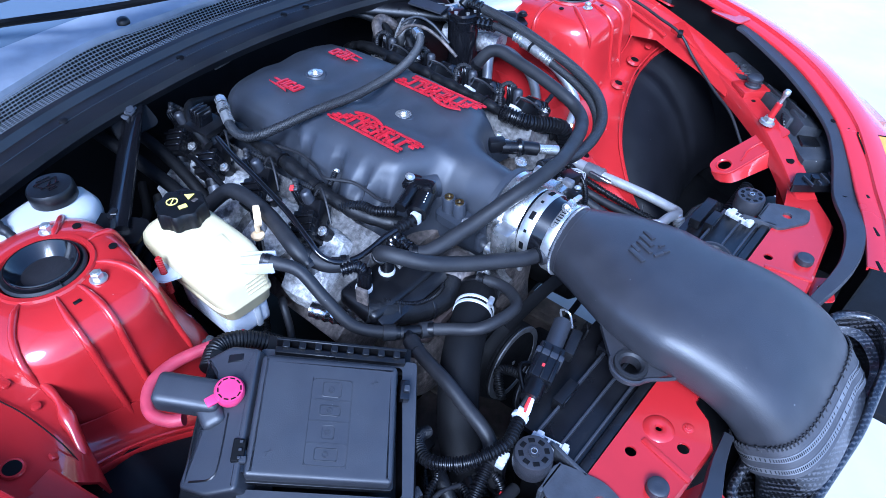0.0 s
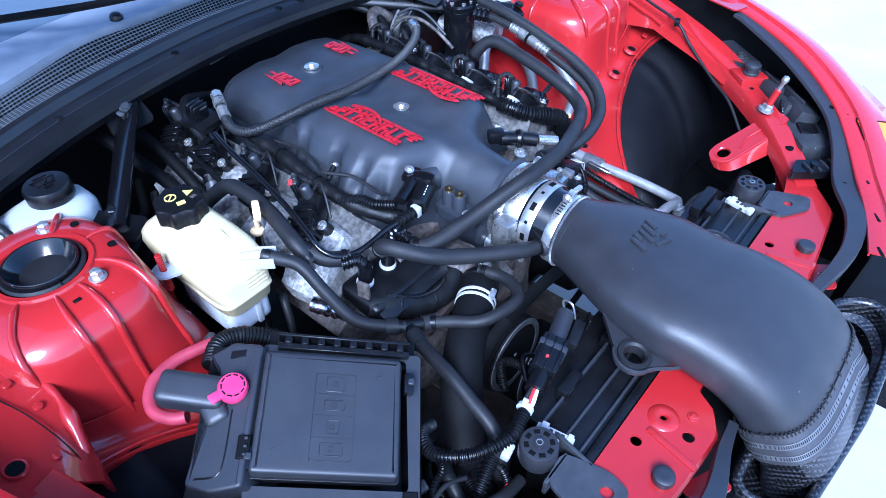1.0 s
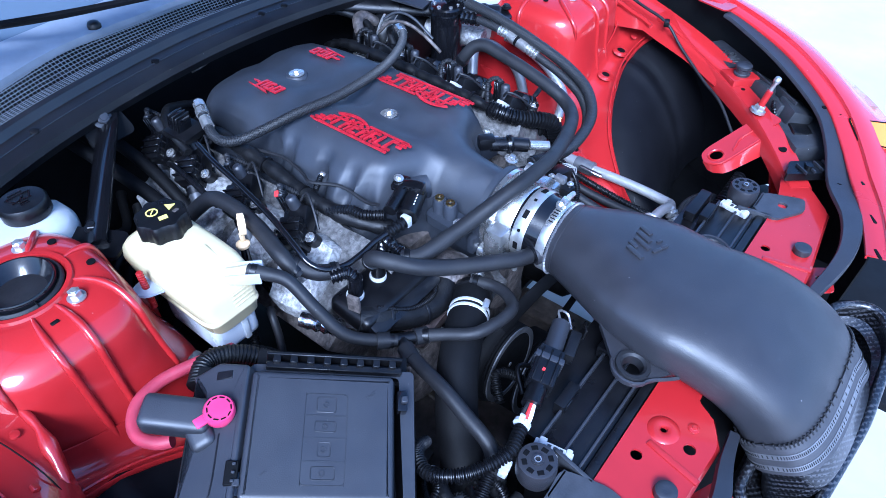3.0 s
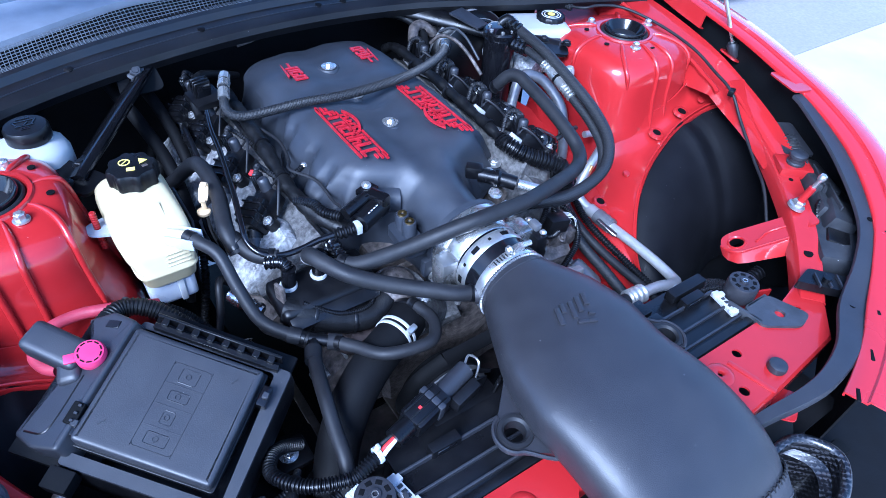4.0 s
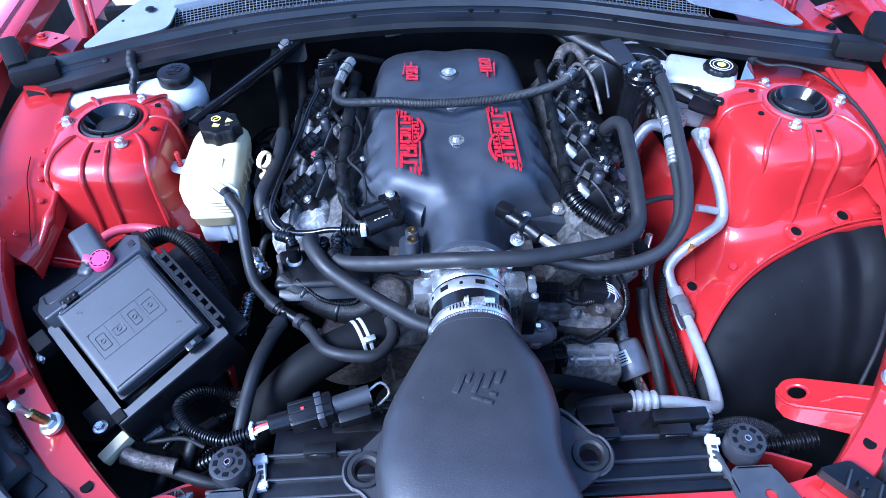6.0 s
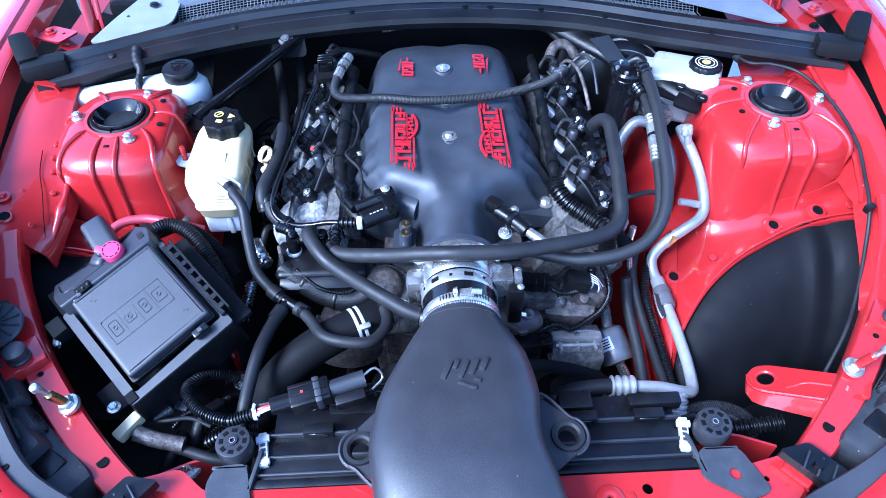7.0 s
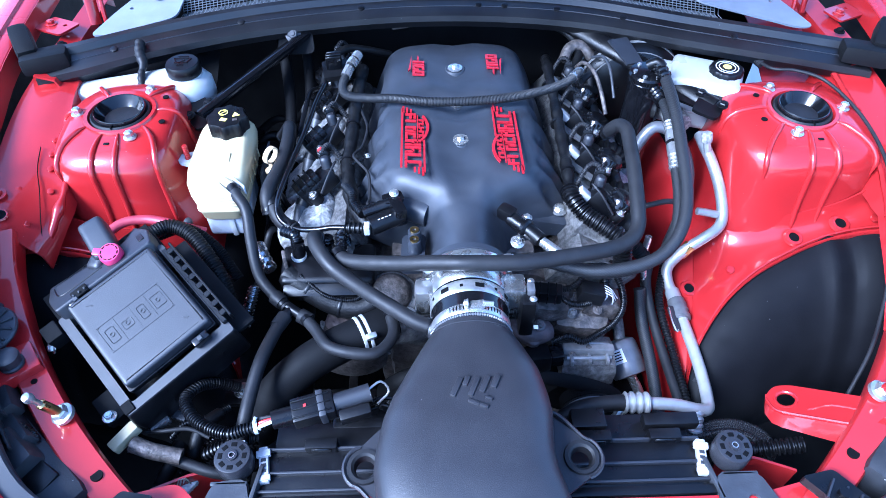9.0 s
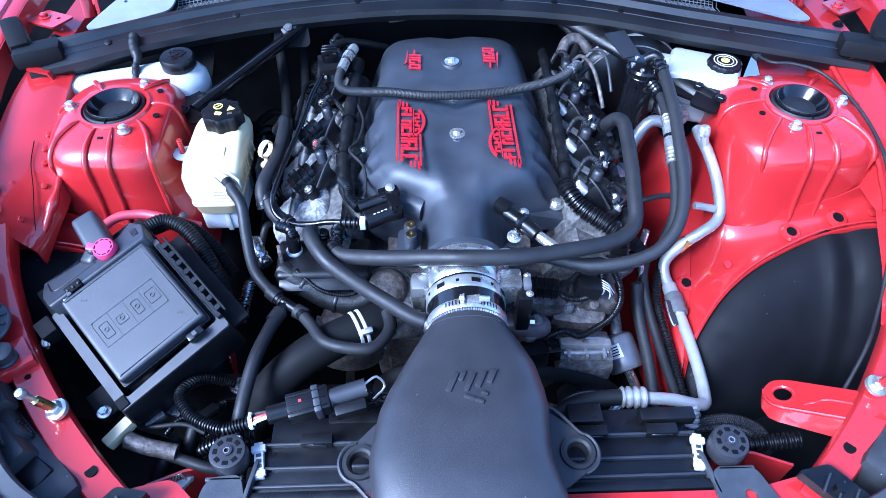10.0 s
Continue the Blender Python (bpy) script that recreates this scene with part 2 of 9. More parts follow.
def axes(o, z=(0, 0, 1), x=(1, 0, 0)):
    """A pose at o whose local z points along z and whose local x leans to x."""
    z = Vector(z).normalized()
    y = z.cross(Vector(x)).normalized()
    x = y.cross(z)
    m = Matrix((x, y, z)).transposed().to_4x4()
    m.translation = o
    return m


def smooth_path(pts, step=0.006):
    """Points along a Catmull-Rom line through pts."""
    p = [Vector(q) for q in pts]
    p = [2 * p[0] - p[1], *p, 2 * p[-1] - p[-2]]
    out = []
    for i in range(1, len(p) - 2):
        a, b, c, d = p[i - 1:i + 3]
        n = max(2, int((c - b).length / step))
        for k in range(n):
            u = k / n
            out.append(0.5 * (2 * b + (c - a) * u + (2 * a - 5 * b + 4 * c - d) * u * u + (3 * b - a - 3 * c + d) * u ** 3))
    out.append(p[-2])
    return out


def frames(path):
    """Axes carried along a path without twist."""
    t0 = (path[1] - path[0]).normalized()
    n = t0.orthogonal().normalized()
    out = []
    for i, p in enumerate(path):
        t = (path[min(i + 1, len(path) - 1)] - path[max(i - 1, 0)]).normalized()
        n = (n - t * n.dot(t)).normalized()
        out.append((p, t, n, t.cross(n)))
    return out


def skin(bm, loops, closed=True, caps=True):
    """Faces between rows of points."""
    rows = [[bm.verts.new(q) for q in loop] for loop in loops]
    n = len(rows[0])
    for a, b in zip(rows, rows[1:]):
        for i in range(n if closed else n - 1):
            j = (i + 1) % n
            bm.faces.new((a[i], a[j], b[j], b[i]))
    if caps and closed:
        bm.faces.new(rows[0][::-1])
        bm.faces.new(rows[-1])
    return bm


def sweep(pts, r, seg=12, step=0.006, ribs=None, flat=1.0, bm=None, straight=False):
    """A round hose, pipe or wire; ribs = (pitch, depth) makes it corrugated."""
    bm = bm or bmesh.new()
    if ribs:
        step = ribs[0] / 4
    path = [Vector(q) for q in pts] if straight else smooth_path(pts, step)
    length, loops, last = 0, [], path[0]
    for i, (p, t, n, b) in enumerate(frames(path)):
        length += (p - last).length
        last = p
        q = r(i / (len(path) - 1)) if callable(r) else r
        if ribs:
            q += ribs[1] * (0.5 if math.sin(2 * math.pi * length / ribs[0]) > 0 else -0.5)
        loops.append([p + q * (math.cos(a) * n + flat * math.sin(a) * b) for a in (2 * math.pi * k / seg for k in range(seg))])
    return skin(bm, loops)


def rbox(size, m=None, bevel=0.003, seg=2, bm=None, taper=1.0):
    """A box with rounded edges, of that size, about the pose m."""
    own = bmesh.new()
    bmesh.ops.create_cube(own, size=1)
    for v in own.verts:
        k = taper if v.co.z > 0 else 1
        v.co = Vector((v.co.x * size[0] * k, v.co.y * size[1] * k, v.co.z * size[2]))
    if bevel:
        bmesh.ops.bevel(own, geom=own.edges[:], offset=min(bevel, min(size) * 0.45), segments=seg, affect="EDGES", profile=0.6)
    if m is not None:
        own.transform(m)
    return merge(bm, own)


def merge(bm, own):
    if bm is None:
        return own
    me = bpy.data.meshes.new("tmp")
    own.to_mesh(me)
    own.free()
    bm.from_mesh(me)
    bpy.data.meshes.remove(me)
    return bm


def lathe(profile, m=None, seg=28, bm=None, caps=True, lobes=None):
    """Profile rows (radius, height) turned about local z; lobes = (count, depth)."""
    own = bmesh.new()
    loops = []
    for r, z in profile:
        row = []
        for k in range(seg):
            a = 2 * math.pi * k / seg
            q = r * (1 + lobes[1] * max(-0.4, math.cos(lobes[0] * a))) if lobes else r
            row.append((q * math.cos(a), q * math.sin(a), z))
        loops.append(row)
    skin(own, loops, caps=caps)
    if m is not None:
        own.transform(m)
    return merge(bm, own)


def plate(outline, thick, m=None, holes=(), bm=None, bevel=0.0):
    """A flat sheet of that outline in local x and y, with round holes (x, y, r) right through it."""
    own = bmesh.new()
    edges = []
    loops = [list(outline)] + [[(x + r * math.cos(2 * math.pi * k / 18), y + r * math.sin(2 * math.pi * k / 18)) for k in range(18)] for x, y, r in holes]
    for loop in loops:
        vs = [own.verts.new((x, y, 0)) for x, y in loop]
        edges += [own.edges.new((a, b)) for a, b in zip(vs, vs[1:] + vs[:1])]
    bmesh.ops.triangle_fill(own, use_beauty=True, use_dissolve=False, edges=edges)
    top = bmesh.ops.extrude_face_region(own, geom=own.faces[:])
    bmesh.ops.translate(own, verts=[v for v in top["geom"] if isinstance(v, bmesh.types.BMVert)], vec=(0, 0, -thick))
    bmesh.ops.recalc_face_normals(own, faces=own.faces)
    if m is not None:
        own.transform(m)
    return merge(bm, own)


def rounded(points, r=0.01, n=4):
    """The outline with its corners rounded."""
    out = []
    k = len(points)
    for i in range(k):
        p, a, b = Vector(points[i]), Vector(points[i - 1]), Vector(points[(i + 1) % k])
        u, v = (a - p), (b - p)
        q = min(r, u.length * 0.45, v.length * 0.45)
        s, e = p + u.normalized() * q, p + v.normalized() * q
        for j in range(n + 1):
            w = j / n
            out.append(tuple((1 - w) ** 2 * s + 2 * w * (1 - w) * p + w * w * e))
    return out


def sheet(rows, thick, bm=None):
    """A curved panel through rows of points, with thickness."""
    own = bmesh.new()
    skin(own, rows, closed=False)
    bmesh.ops.recalc_face_normals(own, faces=own.faces)
    bmesh.ops.solidify(own, geom=own.faces[:], thickness=thick)
    return merge(bm, own)


def dense(curve, n):
    """n points spread evenly along a smooth line."""
    path = smooth_path(curve, 0.01)
    d = [0.0]
    for a, b in zip(path, path[1:]):
        d.append(d[-1] + (b - a).length)
    out = []
    for k in range(n):
        s = d[-1] * k / (n - 1)
        i = max(j for j in range(len(d)) if d[j] <= s + 1e-9)
        i = min(i, len(path) - 2)
        f = (s - d[i]) / max(d[i + 1] - d[i], 1e-9)
        out.append(path[i].lerp(path[i + 1], f))
    return out


def bolt_mesh(loc, r=0.008, normal=(0, 0, 1), washer=1.5, height=None, bm=None):
    """A flanged hexagon bolt head."""
    m = axes(loc, normal, (0.9, 0.3, 0.2))
    h = height or r * 0.9
    bm = lathe([(r * washer, 0), (r * washer, r * 0.25), (r * 1.05, r * 0.4)], m, 20, bm)
    bm = lathe([(r, r * 0.3), (r, h), (r * 0.85, h + r * 0.15)], m, 6, bm)
    return lathe([(r * 0.55, h + r * 0.1), (r * 0.5, h + r * 0.3), (r * 0.3, h + r * 0.3)], m, 12, bm)


def side(pts, s):
    return [(s * p[0], p[1], p[2]) for p in pts]


def lump(size, m, seed, amp=0.006, cuts=7, round_off=0.35):
    """A rough casting: a soft-cornered block with an uneven skin."""
    own = bmesh.new()
    bmesh.ops.create_cube(own, size=1)
    bmesh.ops.subdivide_edges(own, edges=own.edges[:], cuts=cuts, use_grid_fill=True)
    off = Vector((seed * 3.1, seed * 1.7, seed * 0.9))
    for v in own.verts:
        c = v.co.copy()
        ball = c.normalized() * 0.62
        c = c.lerp(ball, round_off)
        p = Vector((c.x * size[0], c.y * size[1], c.z * size[2]))
        k = mnoise.noise(p * 45 + off) * amp + mnoise.noise(p * 140 + off) * amp * 0.35
        v.co = p + c.normalized() * k
    own.transform(m)
    return own


def slab(outline, thick, m, edge=0.004, bm=None):
    """A solid plate of that outline with a rounded upper edge."""
    n = len(outline)
    p = [Vector((x, y)) for x, y in outline]
    area = sum(p[i].x * p[(i + 1) % n].y - p[(i + 1) % n].x * p[i].y for i in range(n))
    turn = 1 if area > 0 else -1
    inward = []
    for i in range(n):
        t = (p[(i + 1) % n] - p[i - 1]).normalized()
        inward.append(Vector((-t.y, t.x)) * turn)
    own = bmesh.new()
    loops = []
    for k, z in ((0, -thick), (0, -edge), (0.12, -edge * 0.55), (0.35, -edge * 0.2), (0.7, -edge * 0.04), (1.1, 0), (1.7, 0)):
        loops.append([(q.x + d.x * k * edge, q.y + d.y * k * edge, z) for q, d in zip(p, inward)])
    skin(own, loops)
    own.transform(m)
    return merge(bm, own)

# ---- setting: ground, firewall, body shell ----
def ground():
    bm = bmesh.new()
    n = 24
    xs = [-60 + 120 * i / n for i in range(n + 1)]
    skin(bm, [[(x, y, 0) for x in xs] for y in xs], closed=False)
    solo("ground", bm, CONCRETE, (0, 0, 0), "pale sunlit concrete driveway under the car", "ground", kind="structure")

    # Darker ground past a straight edge of the driveway.
    rows = [[(2.82 + 0.02 * k, y, 0.006) for y in (1.25, 3, 10, 60)] for k in (0, 400, 2800)]
    solo("road", sheet(rows, 0.004), FAR_GROUND, (3, 0, 0), "darker grey ground beyond the concrete driveway", "road", kind="structure")


ground()


def firewall():
    # Walls and tray added to shut out light; shade put into their colour.
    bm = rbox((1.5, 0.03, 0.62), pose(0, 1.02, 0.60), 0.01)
    solo("firewall", bm, DARK, (0, 1.02, 0.3), "bulkhead behind the engine, its deep shade put into a near-black colour", "firewall", kind="structure")
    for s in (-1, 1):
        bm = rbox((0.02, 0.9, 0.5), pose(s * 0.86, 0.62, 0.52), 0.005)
        solo("inner_body_side", bm, DARK, (s * 0.86, 0.62, 0.27), "inner side of the body shell, the gap's shade put into its colour", "body panel", kind="structure")
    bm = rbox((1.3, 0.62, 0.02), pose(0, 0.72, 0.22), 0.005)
    # Black panels added under the gaps so the bright ground stays hidden.
    for s in (-1, 1):
        shield = rbox((0.52, 0.80, 0.02), pose(s * 0.56, -0.08, 0.44, 0, 0, 0), 0.005)
        solo("gap_panel", shield, MATT, (s * 0.56, -0.08, 0.43), "black panel added ahead of the wheel to keep the gap dark", "splash shield", kind="structure")
    solo("undertray", bm, DARK, (0, 0.72, 0.21), "near-black undertray added to stop light from below", "undertray", kind="structure")


firewall()


# the cowl: seal, mesh grille, panel, windscreen
SEAL_LINE = [(-0.80, 0.700, 0.895), (-0.728, 0.722, 0.90), (-0.572, 0.800, 0.90), (-0.356, 0.868, 0.902), (-0.062, 0.905, 0.903),
             (0.235, 0.880, 0.90), (0.504, 0.785, 0.897), (0.745, 0.700, 0.893), (0.80, 0.68, 0.89)]


def cowl():
    line = dense(SEAL_LINE, 61)
    rows = []
    for dy, dz in ((0.012, -0.03), (0.0, -0.012), (0.002, 0.0), (0.024, 0.009), (0.05, 0.012), (0.056, 0.024), (0.066, 0.027), (0.074, 0.02), (0.078, 0.0)):
        rows.append([(p.x, p.y + dy, p.z + dz) for p in line])
    cowl_seal = thing("cowl_seal", (0, 0.9, 0.9), "black rubber bonnet seal arching along the cowl", "rubber seal")
    part("strip", sheet(rows, 0.004), SEAL, cowl_seal)
    for x in (-0.66, -0.433, -0.197, 0.045, 0.10, 0.212, 0.36, 0.56):
        p = min(line, key=lambda q: abs(q.x - x))
        part("push_clip", lathe([(0.0075, 0), (0.007, 0.0025), (0.004, 0.0035)], axes((p.x, p.y + 0.03, p.z + 0.0100), (0, -0.35, 1))), PLASTIC, cowl_seal)
    for s in (-1, 1):
        m = pose(s * 0.79, 0.745 if s < 0 else 0.715, 0.912, -10, 0, -s * 22)
        bm = rbox((0.085, 0.065, 0.034), m, 0.010)
        rbox((0.038, 0.085, 0.045), pose(s * 0.836, 0.775 if s < 0 else 0.745, 0.925, 14, 0, -s * 30), 0.012, bm=bm)
        part("end_block", bm, MATT, cowl_seal)
    part("light_bead", sweep([p + Vector((0, 0.078, 0.013)) for p in line[2:-2]], 0.0030, 6), COWL, cowl_seal, "pale edge bead")
    part("crease", sweep([p + Vector((0, 0.026, 0.0095)) for p in line[1:-1]], 0.0012, 5), SEAL, cowl_seal)
    # mesh grille behind the seal
    grille = thing("cowl_grille", (0, 0.98, 0.92), "black mesh air grille between seal and cowl panel", "grille")
    ga, gb = [], []
    for p in line:
        if abs(p.x) < 0.585:
            ga.append(Vector((p.x, p.y + 0.078, p.z + 0.012)))
            gb.append(Vector((p.x, p.y + 0.128, p.z + 0.006)))
    gc = [Vector((p.x, p.y + 0.020 + 0.020 * math.exp(-((abs(p.x) - 0.30) / 0.12) ** 2), p.z + 0.030)) for p in gb]
    bm = bmesh.new()
    cols = 150
    fa, fb = dense(ga, cols), dense(gb, cols)
    fc = [b.lerp(c, 0.93) + Vector((0, 0, -0.004)) for b, c in zip(fb, dense(gc, cols))]
    for k in range(cols):
        for a, b in ((fa[k], fb[k]), (fb[k], fc[k])):
            sweep([a, b], 0.0007, 4, 0.02, bm=bm, straight=True)
    for lo, hi, n in ((fa, fb, 7), (fb, fc, 6)):
        for k in range(n + 1):
            sweep([a.lerp(b, k / n) for a, b in zip(lo[::4], hi[::4])], 0.00075, 4, 0.02, bm=bm, straight=True)
    tagged(part("mesh", bm, MESH, grille), kind="stuff")
    part("edge_bead", sweep([p + Vector((0, 0, 0.003)) for p in ga], 0.0025, 6), COWL, grille)
    # Black sheet added behind the mesh for the shade in its openings.
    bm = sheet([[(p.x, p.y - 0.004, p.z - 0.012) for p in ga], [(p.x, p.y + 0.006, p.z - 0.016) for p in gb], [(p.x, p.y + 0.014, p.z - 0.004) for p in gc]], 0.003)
    part("shade_backing", bm, DARK, grille)
    # grey cowl panel
    panel = thing("windscreen_cowl", (0, 1.06, 0.93), "satin blue-grey plastic cowl panel below the windscreen", "cowl panel")
    edge = [Vector((p.x, p.y + 0.002, p.z)) for p in gc]
    rows = [[(p.x, p.y, p.z - 0.012) for p in edge], [(p.x, p.y + 0.003, p.z + 0.002) for p in edge],
            [(p.x, p.y + 0.06, p.z + 0.008) for p in edge], [(p.x, max(p.y + 0.07, 1.14 - 0.16 * p.x * p.x), p.z + 0.016) for p in edge]]
    part("panel", sheet(rows, 0.004), COWL, panel)
    for s in (-1, 1):
        outline = [(s * 0.572, 0.0), (s * 0.70, -0.055), (s * 0.735, -0.055), (s * 0.70, 0.02), (s * 0.66, 0.09), (s * 0.60, 0.17), (s * 0.56, 0.15)]
        y0 = 0.885 if s < 0 else 0.87
        if s > 0:
            outline = [(0.515, 0.035)] + outline[1:-1] + [(0.50, 0.19)]
        part("end_panel", plate(rounded(outline, 0.02), 0.004, pose(0, y0, 0.922, 9, 0, 0), [(s * 0.67, 0.03, 0.004)]), COWL, panel)
        for q in ((s * 0.62, 0.06),):
            part("push_clip", lathe([(0.010, 0), (0.009, 0.004), (0.005, 0.006)], pose(q[0], y0 + q[1], 0.925 + q[1] * 0.16)), PLASTIC, panel)
    part("stud_cap", lathe([(0.012, 0), (0.012, 0.006), (0.009, 0.011), (0.004, 0.013)], pose(-0.225, 1.045, 0.953)), PLASTIC, panel)
    # windscreen
    rows = [[(x, 1.13 + 0.42 * k - 0.16 * x * x, 0.945 + 0.20 * k - 0.03 * x * x) for x in [i * 0.07 for i in range(-11, 12)]] for k in (0, 0.5, 1, 2)]
    solo("windscreen", sheet(rows, 0.006), GLASS, (0, 1.09, 0.95), "tinted windscreen with the pale sky's reflection put into its colour", "windscreen")
    rows = [[(x, 1.12 + 0.4 * k, 0.90 + 0.05 * k) for x in (-0.8, 0, 0.8)] for k in (0, 1, 2)]
    solo("dashboard", sheet(rows, 0.01), DARK, (0, 1.12, 0.9), "dark dashboard under the windscreen", "dashboard")
    wiper = thing("wiper", (-0.5, 1.10, 0.97), "black wiper blade parked along the windscreen", "wiper")
    part("arm", sweep([(-0.50, 1.145, 0.99), (-0.41, 1.12, 0.99), (-0.28, 1.055, 0.99), (-0.14, 0.998, 0.992), (-0.05, 0.962, 0.994)], 0.007, 8, flat=0.5), PLASTIC, wiper)
    part("blade", sweep([(-0.50, 1.10, 1.010), (-0.42, 1.065, 1.012), (-0.29, 1.00, 1.012), (-0.17, 0.95, 1.012)], 0.006, 6), MATT, wiper)


cowl()


# strut towers, aprons, wheel liners, rails
def tower(s, cx, cy, zt):
    levels = [(0.050, -0.012, 1), (0.054, 0.0, 1), (0.060, 0.003, 1), (0.074, 0.002, 1), (0.090, -0.001, 0.8), (0.106, -0.006, 0.55), (0.118, -0.013, 0.35),
              (0.126, -0.022, 0.2), (0.131, -0.034, 0.1), (0.134, -0.06, 0.05), (0.137, -0.095, 0.0), (0.142, -0.125, 0), (0.148, -0.15, 0),
              (0.156, -0.175, 0), (0.163, -0.22, 0)]

    def at(i, a):
        r, dz, c = levels[i]
        sup = (abs(math.cos(a)) ** 3.6 + abs(math.sin(a)) ** 3.6) ** (-1 / 3.6)
        q = r * (c + (1 - c) * sup)
        dx = s * q * math.cos(a)
        if s < 0 and dx > 0:
            dx *= narrow[i]
        elif s < 0:
            dx *= outer[i]
        return Vector((cx + dx, cy + q * math.sin(a), zt + dz))
    # the passenger side tower is drawn in towards the engine, flaring again lower down
    narrow = (1, 1, 1, 1, 0.96, 0.89, 0.83, 0.79, 0.78, 0.79, 0.82, 0.85, 0.87, 0.88, 0.9)
    outer = (1, 1, 1, 1, 0.97, 0.93, 0.89, 0.87, 0.86, 0.86, 0.86, 0.86, 0.86, 0.86, 0.86)
    loops, seg = [], 120
    for i in range(len(levels)):
        loops.append([at(i, 2 * math.pi * k / seg) for k in range(seg)])
    t = thing("strut_tower", (cx, cy, zt - 0.2), "glossy red pressed-steel strut tower with raised ribs", "strut tower", "strut towers")
    part("tower_shell", skin(bmesh.new(), loops, caps=False), RED, t, sharp=60)
    # pressed ribs, crowned and narrow, running over the shoulder
    for deg0, deg1, last in ((-103, -97, 13), (-77, -82, 13), (-142, -128, 12 if s < 0 else 9), (-38, -50, 9), (172, 176, 12 if s < 0 else 9), (8, 4, 9), (55, 50, 7), (125, 130, 7)):
        pts = []
        n = last - 2
        for i in range(2, last + 1):
            a = radians(deg0 + (deg1 - deg0) * (i - 2) / n)
            p = at(i, a)
            out = Vector((s * math.cos(a), math.sin(a), 0))
            k = -0.001 if i in (2, last) else 0.0014
            pts.append(p + Vector((0, 0, k if i < 9 else 0)) + out * (k * 0.35 if i < 7 else k))
        part("rib", sweep(pts, lambda u: 0.0048 * min(1.0, 0.35 + 4 * min(u, 1 - u)), 10), RED, t, sharp=80)
    m = pose(cx, cy, zt)
    part("top_mount", lathe([(0.050, -0.004), (0.0525, 0.004), (0.050, 0.0075), (0.046, 0.005), (0.040, 0.0), (0.030, -0.006), (0.024, -0.009), (0.022, -0.007), (0.012, -0.006), (0.0, -0.0065)], m, 48), RUBBER, t, "black rubber strut top mount")
    part("mount_lip", lathe([(0.0450, 0.004), (0.0455, 0.0115), (0.0440, 0.0140), (0.0425, 0.0135), (0.0370, 0.004), (0.0300, -0.004), (0.0285, -0.006)], m, 48, caps=False), GLOSS, t)
    part("mount_split", rbox((0.0012, 0.012, 0.004), pose(cx, cy - 0.047, zt + 0.0075), 0, 1), DARK, t)
    part("seat_ring", lathe([(0.064, 0.002), (0.062, 0.0065), (0.056, 0.0065), (0.054, 0.002)], m, 48, caps=False), RED, t)
    for deg in (-62, 62, 178):
        a = radians(deg)
        p = (cx + s * -0.078 * math.cos(a), cy + 0.078 * math.sin(a), zt + 0.001)
        part("bolt", bolt_mesh(p, 0.0078, (0, 0, 1), 1.45, 0.011), STEEL, t)
    for deg in (-18, 36):
        a = radians(deg)
        part("drain_hole", lathe([(0.0055, 0), (0.0055, 0.0018), (0.003, 0.0018)], pose(cx + s * -0.084 * math.cos(a), cy + 0.084 * math.sin(a), zt + 0.001)), DARK, t)
    part("slot", rbox((0.010, 0.006, 0.002), pose(cx, cy - 0.085, zt + 0.0005), 0.001, 1), DARK, t)
    if s < 0:
        part("side_flange", rbox((0.046, 0.006, 0.26), pose(-0.499, 0.585, 0.65, 0, -2, 0), 0.002, 2), RED, t)
    return t


tower(1, 0.636, 0.594, 0.868)
tower(-1, -0.612, 0.600, 0.885)

ARCH = [(0.388, 0.17, 0.535), (0.405, 0.225, 0.575), (0.425, 0.262, 0.607), (0.47, 0.312, 0.65), (0.52, 0.345, 0.685), (0.576, 0.368, 0.709), (0.65, 0.388, 0.735), (0.73, 0.388, 0.757), (0.79, 0.37, 0.77)]
TOWER_FOOT = [(0.478, 0.66, 0.665), (0.480, 0.56, 0.662), (0.490, 0.485, 0.668), (0.525, 0.455, 0.685), (0.580, 0.447, 0.702), (0.636, 0.446, 0.718), (0.695, 0.45, 0.738), (0.745, 0.465, 0.76), (0.79, 0.50, 0.79)]


